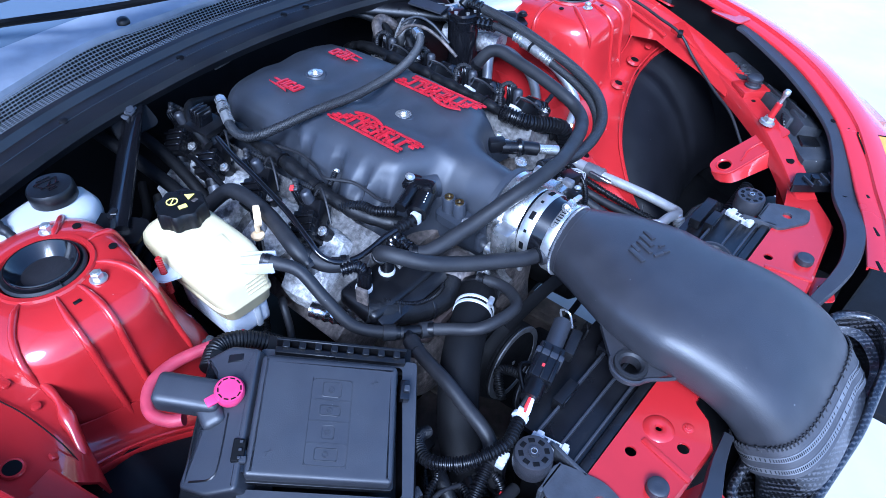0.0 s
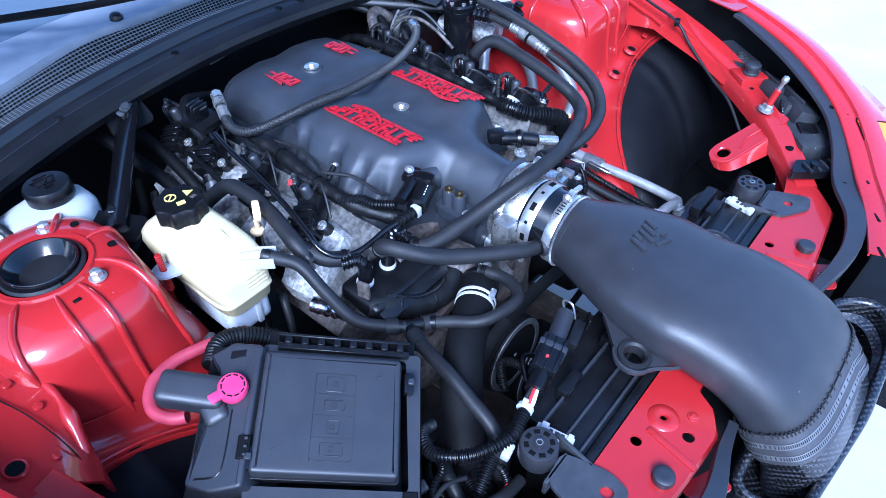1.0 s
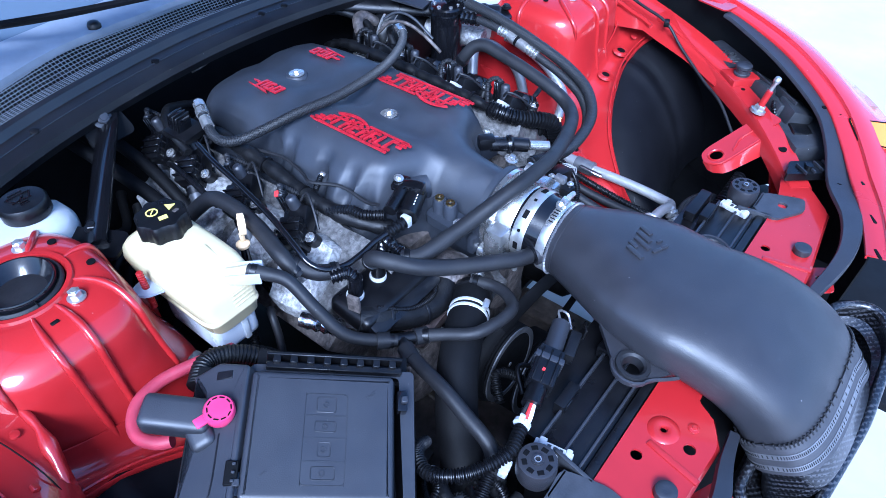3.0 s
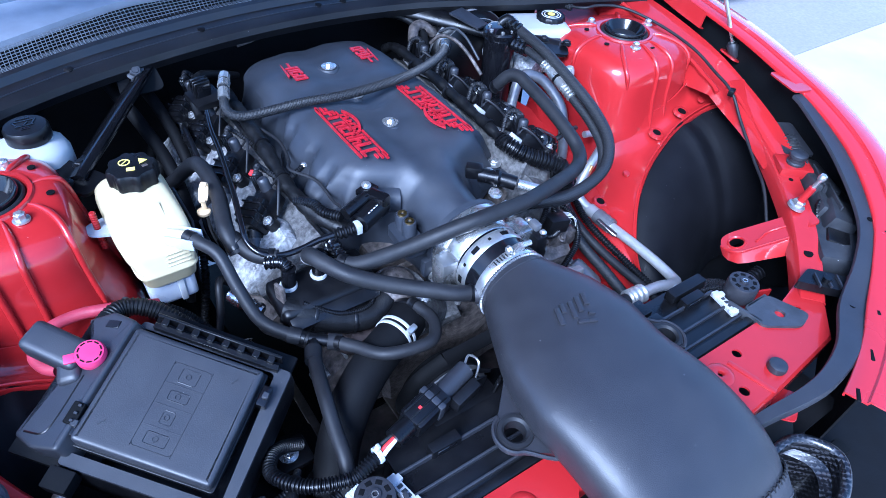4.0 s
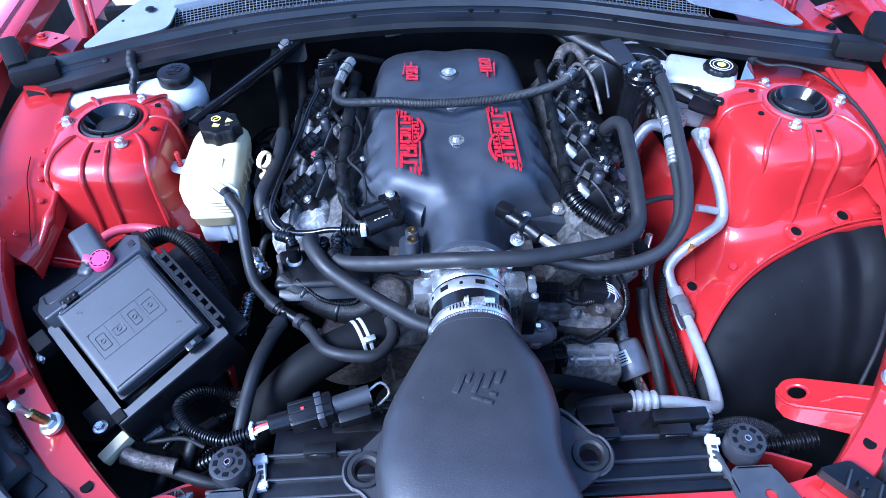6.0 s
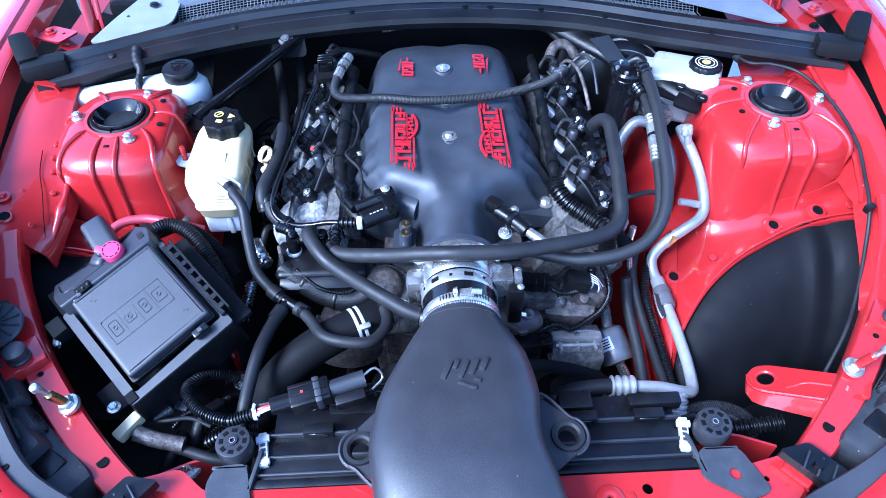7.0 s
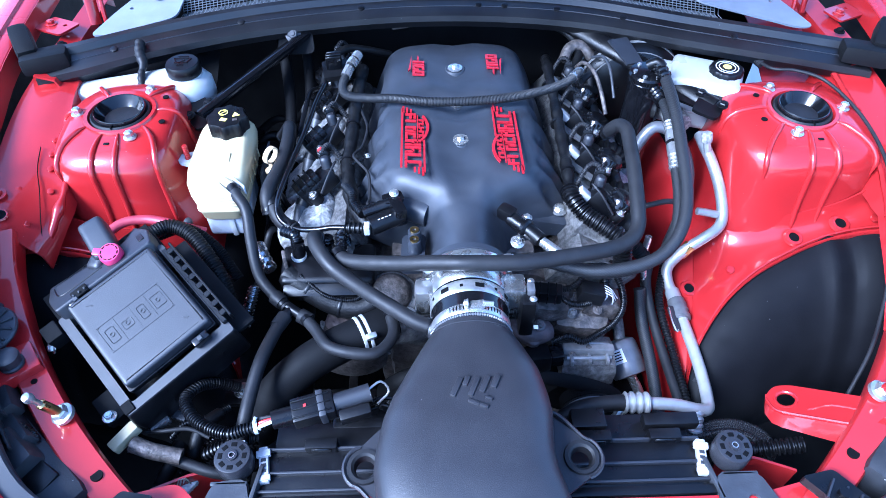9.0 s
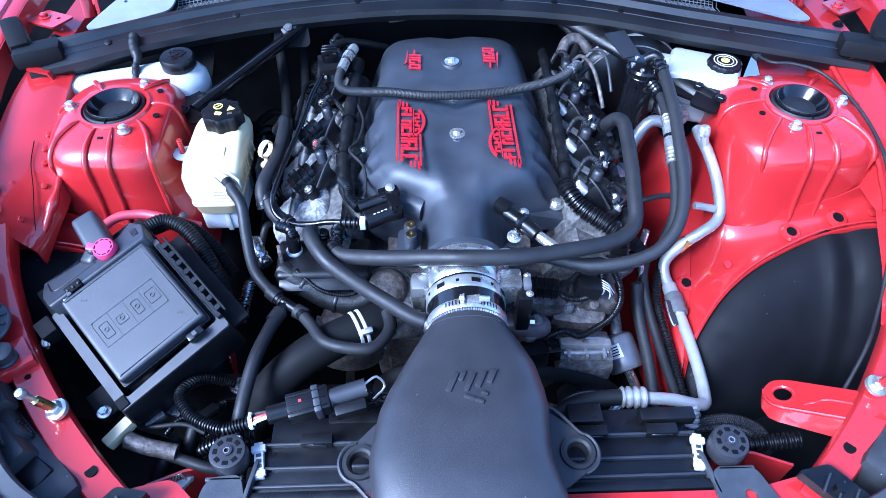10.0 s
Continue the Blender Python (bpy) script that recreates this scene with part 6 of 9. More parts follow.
    part("crossbar", rbox((0.092, 0.018, 0.014), pose(0.222, 0.262, 0.596, -10, 0, -3), 0.003), DULL, c)
    for x in (0.190, 0.222, 0.254):
        part("gusset", rbox((0.006, 0.040, 0.012), pose(x, 0.252, 0.590, -10, 0, -3), 0.002), DULL, c)
    part("rib", sweep([(0.182, 0.248, 0.590), (0.225, 0.244, 0.594), (0.262, 0.248, 0.588)], 0.0045, 8), DULL, c)
    part("rib", sweep([(0.182, 0.272, 0.595), (0.225, 0.272, 0.599), (0.262, 0.272, 0.592)], 0.0045, 8), DULL, c)
    for q in ((0.192, 0.258, 0.594), (0.252, 0.258, 0.592), (0.222, 0.262, 0.598)):
        part("bolt", bolt_mesh(q, 0.006, (0, -0.3, 1)), CASTDARK, c)
    d = thing("canister", (0.315, 0.30, 0.48), "brushed aluminium muffler canister with a white sticker", "canister")
    m = axes((0.299, 0.314, 0.533), (0.30, -0.86, -0.42))
    face = m.to_3x3().inverted() @ Vector((-0.55, -0.35, 0.75))
    mid = int(math.degrees(math.atan2(face.y, face.x)))
    part("can", lathe([(0.018, -0.008), (0.031, -0.002), (0.034, 0.005), (0.034, 0.055), (0.031, 0.064), (0.012, 0.066)], m, 40), BAND, d)
    rows = [[m @ Vector((0.0354 * math.cos(radians(a)), 0.0354 * math.sin(radians(a)), z)) for a in range(mid - 20, mid + 21, 8)] for z in (0.012, 0.038)]
    st = part("sticker", sheet(rows, 0.0005), WPRINT, d, "white sticker with printed bars")
    for k in range(4):
        rows = [[m @ Vector((0.0364 * math.cos(radians(a)), 0.0364 * math.sin(radians(a)), z)) for a in range(mid - 12, mid + 13, 8)] for z in (0.016 + 0.005 * k, 0.018 + 0.005 * k)]
        part("printed_bar", sheet(rows, 0.0004), DARK, st)
    part("pipe", sweep([m @ Vector((0, 0, 0.062)), (0.333, 0.236, 0.482), (0.325, 0.225, 0.47), (0.28, 0.20, 0.455)], 0.0095, 12), ALU, d)
    part("inlet_pipe", sweep([(0.301, 0.312, 0.542), (0.295, 0.345, 0.575), (0.275, 0.352, 0.60), (0.27, 0.352, 0.64)], 0.011, 12), CASTMID, d)


engine_front()


def steam_plate():
    """Black cover plate with two hose fittings at the front of the left bank."""
    t = thing("breather_plate", (-0.24, 0.37, 0.72), "black plastic cover plate with hose fittings", "cover plate")
    m = pose(-0.235, 0.352, 0.735, 8, 0, 0)
    part("plate", rbox((0.16, 0.08, 0.035), m, 0.012, 3), PLASTIC, t)
    part("skirt", rbox((0.15, 0.03, 0.05), pose(-0.235, 0.318, 0.715, 30, 0, 0), 0.01), PLASTIC, t)
    for x in (-0.285, -0.235):
        f = part("fitting", sweep([(x, 0.363, 0.745), (x + 0.003, 0.362, 0.79)], 0.0115, 14), GLOSS, t)
        part("collar", lathe([(0.0135, 0), (0.0138, 0.005), (0.0125, 0.007)], pose(x, 0.363, 0.752), 18), WHITE, f, "white collar")
        part("elbow", sweep([(x + 0.003, 0.362, 0.788), (x - 0.002, 0.372, 0.797), (x - 0.022, 0.385, 0.795)] if x < -0.25 else [(x + 0.003, 0.362, 0.785), (x + 0.004, 0.364, 0.80)], 0.0095, 12, ribs=(0.006, 0.002)), GLOSS, f)
    f = part("fitting", sweep([(-0.205, 0.385, 0.75), (-0.206, 0.368, 0.80), (-0.207, 0.335, 0.797)], 0.0095, 12, ribs=(0.008, 0.0025)), GLOSS, t)
    part("tab", rbox((0.006, 0.02, 0.05), pose(-0.305, 0.345, 0.755, 0, 0, 15), 0.002), CASTDARK, t)


steam_plate()


# ---- hoses and pipes ----
def hose(name, pts, r, mat, label, category, ribs=None, seg=14, group=""):
    t = thing(name, pts[0], label, category, group)
    part("hose", sweep(pts, r, seg, ribs=ribs), mat, t)
    if "hose" in name:
        for a, b in ((pts[0], pts[1]), (pts[-1], pts[-2])):
            a, d = Vector(a), (Vector(b) - Vector(a)).normalized()
            part("end_collar", lathe([(r * 0.9, 0), (r * 1.12, 0.001), (r * 1.12, 0.009), (r * 0.9, 0.010)], axes(a + d * 0.004, d, (0.3, 0.9, 0.2)), 16), PLASTIC, t)
    return t


hose("breather_hose", [(-0.052, 0.195, 0.764), (-0.085, 0.208, 0.769), (-0.116, 0.227, 0.775), (-0.169, 0.262, 0.785), (-0.215, 0.294, 0.800), (-0.240, 0.325, 0.811), (-0.250, 0.352, 0.810), (-0.246, 0.366, 0.792)], 0.0125, RUBBER, "satin black breather hose into the intake tube", "hose")
hose("breather_hose", [(-0.214, 0.332, 0.796), (-0.205, 0.320, 0.796), (-0.185, 0.309, 0.797), (-0.115, 0.290, 0.812), (-0.06, 0.272, 0.832), (-0.010, 0.258, 0.846), (0.05, 0.256, 0.846), (0.094, 0.261, 0.842), (0.177, 0.284, 0.830), (0.235, 0.307, 0.818), (0.268, 0.328, 0.815), (0.284, 0.352, 0.82),
                       (0.289, 0.385, 0.832), (0.296, 0.460, 0.850), (0.300, 0.525, 0.861), (0.300, 0.552, 0.865), (0.294, 0.572, 0.860), (0.287, 0.585, 0.845), (0.28, 0.60, 0.82)], 0.0125, RUBBER, "long satin black breather hose over the throttle body", "hose")
t = hose("coolant_hose", [(-0.395, 0.447, 0.842), (-0.383, 0.427, 0.838), (-0.366, 0.402, 0.826), (-0.359, 0.363, 0.790), (-0.347, 0.322, 0.752), (-0.316, 0.287, 0.736), (-0.298, 0.270, 0.732)], 0.0095, RUBBER, "thin rubber coolant hose from the expansion tank", "hose")
tee = thing("hose_tee", (-0.294, 0.265, 0.731), "black plastic tee joining three coolant hoses", "hose fitting")
part("stem", sweep([(-0.312, 0.282, 0.735), (-0.262, 0.249, 0.725)], 0.0085, 12), PLASTIC, tee)
part("branch", sweep([(-0.292, 0.266, 0.73), (-0.303, 0.247, 0.729)], 0.0085, 12), PLASTIC, tee)
for a, b in (((-0.320, 0.290, 0.737), (-0.306, 0.278, 0.734)), ((-0.275, 0.257, 0.727), (-0.258, 0.247, 0.724)), ((-0.299, 0.254, 0.729), (-0.309, 0.232, 0.730))):
    part("collar", sweep([a, b], 0.0125, 16), RUBBER, tee)
hose("coolant_hose", [(-0.268, 0.253, 0.727), (-0.245, 0.222, 0.731), (-0.223, 0.188, 0.738), (-0.188, 0.173, 0.74), (-0.15, 0.172, 0.737), (-0.129, 0.193, 0.732), (-0.121, 0.221, 0.728), (-0.13, 0.262, 0.725)], 0.0095, RUBBER, "thin rubber hose looping to the water outlet", "hose")
hose("coolant_hose", [(-0.302, 0.250, 0.729), (-0.314, 0.207, 0.733), (-0.324, 0.163, 0.735), (-0.332, 0.122, 0.725), (-0.339, 0.08, 0.710), (-0.348, 0.06, 0.68), (-0.35, 0.05, 0.62)], 0.0105, RUBBER, "thin rubber hose running down to the radiator", "hose")
t = hose("radiator_hose", [(-0.128, 0.262, 0.695), (-0.162, 0.240, 0.700), (-0.212, 0.216, 0.698), (-0.265, 0.186, 0.687), (-0.309, 0.153, 0.664), (-0.336, 0.125, 0.628), (-0.350, 0.10, 0.58), (-0.352, 0.08, 0.52)], 0.031, MATT, "thick black upper radiator hose", "hose", seg=24)
for k in (0.0, 0.010):
    part("spring_clip", lathe([(0.0315, 0), (0.0325, 0.001), (0.0325, 0.005), (0.0315, 0.006)], axes((-0.165 - k, 0.2385 - k * 0.45, 0.7), (-0.9, -0.43, 0.0)), 32), WHITE, t, "pale spring clip")
part("clip_ears", rbox((0.018, 0.010, 0.012), pose(-0.157, 0.215, 0.722, 20, 0, 20), 0.003), STEEL, t)
t = hose("braided_hose", [(-0.196, 0.815, 0.872), (-0.211, 0.785, 0.866), (-0.226, 0.745, 0.850), (-0.224, 0.715, 0.846), (-0.205, 0.692, 0.850), (-0.165, 0.666, 0.864), (-0.118, 0.643, 0.878), (-0.055, 0.622, 0.884), (0.018, 0.620, 0.885), (0.093, 0.632, 0.883), (0.161, 0.662, 0.876), (0.210, 0.692, 0.873), (0.240, 0.722, 0.874), (0.25, 0.745, 0.865)], 0.0084, BRAID, "black braided fuel hose across the manifold", "hose", ribs=(0.0026, 0.0009))
for a, b, r, mt in (((-0.198, 0.812, 0.871), (-0.204, 0.798, 0.869), 0.0105, STEEL), ((-0.206, 0.794, 0.868), (-0.212, 0.782, 0.865), 0.0115, STEEL), ((-0.214, 0.776, 0.863), (-0.222, 0.757, 0.856), 0.0105, STEEL), ((0.226, 0.707, 0.874), (0.246, 0.735, 0.870), 0.0105, ALU)):
    part("fitting", sweep([a, b], r, 8), mt, t, "bright metal end fitting")
t = hose("vapour_pipe", [(-0.262, 0.735, 0.852), (-0.274, 0.679, 0.850), (-0.284, 0.606, 0.846), (-0.302, 0.506, 0.840), (-0.316, 0.44, 0.828), (-0.319, 0.415, 0.816), (-0.307, 0.394, 0.806), (-0.28, 0.383, 0.800), (-0.25, 0.379, 0.802), (-0.220, 0.376, 0.809), (-0.178, 0.367, 0.815)], 0.0048, GLOSS, "slim glossy black vapour pipe", "pipe")
part("quick_connector", sweep([(-0.200, 0.372, 0.812), (-0.168, 0.365, 0.816)], 0.0085, 12, ribs=(0.008, 0.003)), PLASTIC, t)
part("clip", rbox((0.010, 0.016, 0.018), pose(-0.163, 0.365, 0.816), 0.002), WHITE, t, "white retaining clip")
p = thing("purge_valve", (-0.125, 0.37, 0.80), "black purge solenoid with pale lettering bars", "solenoid valve")
part("body", sweep([(-0.158, 0.368, 0.818), (-0.105, 0.392, 0.822)], 0.0165, 20), PLASTIC, p)
part("cap", rbox((0.022, 0.04, 0.036), pose(-0.112, 0.394, 0.826, 0, 0, 22), 0.006), GLOSS, p)
part("connector", sweep([(-0.170, 0.392, 0.826), (-0.125, 0.405, 0.834)], 0.0105, 10), PLASTIC, p)
part("bracket_bolt", bolt_mesh((-0.118, 0.418, 0.845), 0.005, (0, -0.3, 1), 1.6), STEEL, p)
part("bracket", plate(rounded([(-0.016, -0.010), (0.018, -0.010), (0.018, 0.014), (-0.016, 0.014)], 0.006), 0.006, pose(-0.12, 0.410, 0.842, 0, 0, 20)), GLOSS, p)
for k in range(4):
    part("printed_bar", rbox((0.0035, 0.0016, 0.0006), pose(-0.142 + 0.006 * k, 0.366 + 0.0027 * k, 0.8355 + 0.0005 * k, 0, 0, 24), 0, 1), WPRINT, p)
big = hose("heater_hose", [(-0.335, 0.42, 0.80), (-0.338, 0.45, 0.825), (-0.322, 0.52, 0.83), (-0.318, 0.58, 0.835), (-0.322, 0.625, 0.83), (-0.335, 0.66, 0.80), (-0.36, 0.70, 0.75)], 0.0125, RUBBER, "black heater hose beside the valve cover", "hose")
hose("heater_hose", [(-0.334, 0.44, 0.815), (-0.318, 0.41, 0.80), (-0.30, 0.395, 0.795), (-0.287, 0.386, 0.795)], 0.0125, RUBBER, "black heater hose end at the cover plate", "hose")
hose("heater_hose", [(-0.39, 0.98, 0.85), (-0.36, 0.85, 0.80), (-0.345, 0.74, 0.76), (-0.35, 0.62, 0.70)], 0.012, MATT, "black heater hose dropping from the bulkhead", "hose")
hose("heater_hose", [(-0.335, 0.98, 0.84), (-0.315, 0.86, 0.80), (-0.31, 0.76, 0.75), (-0.32, 0.64, 0.68)], 0.011, MATT, "black heater hose beside its twin", "hose")

# pipes of the air conditioning
ac = thing("air_con_pipe", (0.40, 0.30, 0.58), "bright bent aluminium air-conditioning pipe", "pipe")
part("rubber_section", sweep([(0.12, 0.10, 0.60), (0.17, 0.125, 0.625), (0.22, 0.132, 0.632), (0.262, 0.133, 0.634)], 0.0135, 14), RUBBER, ac)
part("crimp", sweep([(0.250, 0.133, 0.634), (0.292, 0.132, 0.632)], 0.0165, 16, ribs=(0.012, 0.003)), PIPE, ac, "crimped ferrule")
part("lower_pipe", sweep([(0.288, 0.132, 0.632), (0.34, 0.132, 0.622), (0.375, 0.129, 0.611), (0.396, 0.132, 0.604), (0.404, 0.15, 0.60), (0.409, 0.20, 0.60), (0.410, 0.27, 0.60), (0.407, 0.345, 0.60)], 0.0105, 14), PIPE, ac)
joint = part("joint", sweep([(0.408, 0.318, 0.60), (0.407, 0.362, 0.602)], 0.0160, 16), BAND, ac, "grey threaded coupling")
part("ferrule", sweep([(0.407, 0.358, 0.602), (0.405, 0.384, 0.604)], 0.0138, 16), PIPE, joint)
for k in range(3):
    part("groove_ring", sweep([(0.408, 0.322 + 0.014 * k, 0.6005), (0.408, 0.326 + 0.014 * k, 0.6007)], 0.0168, 16), BAND, joint)
part("latch_arm", rbox((0.012, 0.052, 0.008), pose(0.391, 0.318, 0.606, 6, 20, 4), 0.002), LIDMAT, joint)
part("latch_spring", sweep([(0.386, 0.340, 0.612), (0.384, 0.310, 0.611), (0.389, 0.288, 0.606), (0.394, 0.300, 0.606)], 0.0014, 6), STEEL, joint)
part("upper_pipe", sweep([(0.406, 0.375, 0.603), (0.400, 0.405, 0.612), (0.402, 0.425, 0.63), (0.425, 0.435, 0.66), (0.462, 0.445, 0.688), (0.488, 0.458, 0.70), (0.499, 0.478, 0.715), (0.492, 0.515, 0.755), (0.480, 0.555, 0.785), (0.470, 0.585, 0.80), (0.468, 0.61, 0.805)], 0.0105, 14), PIPE, ac)
part("service_port", sweep([(0.474, 0.566, 0.792), (0.470, 0.572, 0.808), (0.467, 0.578, 0.826)], 0.008, 8), PIPE, ac)
part("port_cap", lathe([(0.011, 0), (0.011, 0.012), (0.009, 0.018), (0.004, 0.019)], axes((0.468, 0.576, 0.815), (-0.1, 0.2, 1)), 10), CAST, ac)
part("side_port", sweep([(0.488, 0.478, 0.716), (0.462, 0.48, 0.722), (0.448, 0.481, 0.724)], 0.0075, 10), PIPE, ac)
part("clamp", rbox((0.012, 0.022, 0.03), pose(0.430, 0.437, 0.664, 0, 30, 10), 0.003), BRASS, ac, "rusty pipe clamp")
hose("suction_pipe", [(0.375, 0.12, 0.55), (0.372, 0.16, 0.56), (0.368, 0.26, 0.565), (0.362, 0.34, 0.58), (0.358, 0.40, 0.61), (0.37, 0.44, 0.63)], 0.009, RUBBER, "black refrigerant hose along the chassis leg", "hose")
hose("suction_pipe", [(0.34, 0.15, 0.53), (0.345, 0.25, 0.55), (0.342, 0.34, 0.575), (0.338, 0.38, 0.62)], 0.011, BRAID, "sleeved hose along the chassis leg", "hose")
hose("steering_pipe", [(0.355, 0.40, 0.60), (0.35, 0.43, 0.66), (0.352, 0.44, 0.70)], 0.0065, ALU, "short bright hydraulic pipe", "pipe")
hose("crimp_line", [(0.373, 0.115, 0.60), (0.375, 0.128, 0.61), (0.372, 0.10, 0.58)], 0.012, PIPE, "ribbed ferrule end of a hose", "pipe", ribs=(0.010, 0.003))
hose("refrigerant_pipe", [(0.330, 0.60, 0.70), (0.355, 0.62, 0.77), (0.385, 0.635, 0.805), (0.42, 0.625, 0.80), (0.44, 0.60, 0.78), (0.45, 0.56, 0.74), (0.445, 0.53, 0.66), (0.43, 0.51, 0.58)], 0.0115, BAND, "dull aluminium refrigerant pipe in an arch", "pipe")

# catch can with its two hoses
can = thing("catch_can", (0.375, 0.710, 0.72), "glossy black cylindrical oil catch can", "catch can")
part("can", lathe([(0.028, 0), (0.0345, 0.006), (0.0345, 0.170), (0.0335, 0.174), (0.0345, 0.178), (0.0345, 0.195), (0.032, 0.198)], pose(0.375, 0.710, 0.672), 40), GLOSS, can)
part("cap", lathe([(0.034, 0), (0.0375, 0.003), (0.0375, 0.012), (0.034, 0.016), (0.010, 0.017)], pose(0.375, 0.710, 0.868), 40), GLOSS, can)
for a in (60, 180, 300, 0, 120, 240):
    part("cap_screw", lathe([(0.0045, 0), (0.0045, 0.003), (0.0022, 0.003), (0.0022, 0.001)], pose(0.375 + 0.026 * math.cos(radians(a)), 0.71 + 0.026 * math.sin(radians(a)), 0.8845), 12), STEEL, can)
part("bracket", plate([(-0.018, -0.03), (0.018, -0.03), (0.022, 0.05), (-0.022, 0.05)], 0.004, pose(0.352, 0.782, 0.880, 8, 0, 16)), LIDMAT, can, "flat grey mounting strap")
part("outlet", sweep([(0.372, 0.712, 0.895), (0.386, 0.708, 0.905), (0.396, 0.700, 0.898)], 0.0105, 12), PLASTIC, can)
for off, end in ((0.0, 0), (1.0, 1)):
    dx, dz = -0.020 * off, -0.018 * off
    pts = [(0.388, 0.716, 0.900), (0.397, 0.672, 0.890), (0.394, 0.585, 0.880), (0.386, 0.490, 0.860), (0.377, 0.412, 0.840), (0.358, 0.350, 0.820), (0.325, 0.312, 0.800), (0.279, 0.294, 0.788), (0.215, 0.289, 0.782), (0.161, 0.303, 0.781), (0.117, 0.317, 0.785)]
    if off:
        pts = [(0.384, 0.672, 0.862), (0.387, 0.632, 0.866), (0.384, 0.565, 0.860), (0.376, 0.485, 0.841), (0.367, 0.410, 0.821), (0.349, 0.352, 0.802), (0.317, 0.316, 0.783), (0.272, 0.299, 0.771), (0.210, 0.296, 0.767), (0.150, 0.314, 0.770)]
    t = hose("catch_can_hose", pts, 0.0085 if off else 0.0108, BRAID, "ribbed black breather hose from the catch can", "hose", group="catch can hoses")
    part("end_fitting", sweep(pts[:2], 0.0125, 12, ribs=(0.012, 0.003)), GLOSS, t)
valve = part("check_valve", sweep([(0.383, 0.548, 0.857), (0.3775, 0.500, 0.846)], 0.0115, 12), STEEL, can, "bright inline check valve")
part("valve_end", sweep([(0.3845, 0.575, 0.8615), (0.383, 0.548, 0.857)], 0.0100, 12, ribs=(0.008, 0.002)), STEEL, valve)
part("valve_end", sweep([(0.3775, 0.500, 0.846), (0.3735, 0.470, 0.838)], 0.0100, 12, ribs=(0.008, 0.002)), STEEL, valve)
part("valve_band", sweep([(0.3808, 0.528, 0.8525), (0.3802, 0.522, 0.851)], 0.0122, 12), PLASTIC, valve)

booster = thing("brake_booster", (0.30, 0.86, 0.72), "black drum-shaped brake booster", "brake booster")
part("drum", lathe([(0.05, 0), (0.10, 0.012), (0.115, 0.03), (0.118, 0.05), (0.112, 0.06), (0.118, 0.07), (0.10, 0.12)], axes((0.385, 0.80, 0.76), (0, 1, 0)), 48), PLASTIC, booster)
# Pressed rings in pale metal, their highlights put into the colour.
for r, y in ((0.102, 0.813), (0.117, 0.832), (0.116, 0.865)):
    part("pressed_ring", lathe([(r - 0.004, 0), (r + 0.001, 0.001), (r + 0.001, 0.005), (r - 0.004, 0.006)], axes((0.385, y, 0.76), (0, 1, 0)), 48, caps=False), DULL, booster)
part("master_cylinder", sweep([(0.42, 0.80, 0.79), (0.45, 0.66, 0.79)], 0.022, 16), CAST, booster)

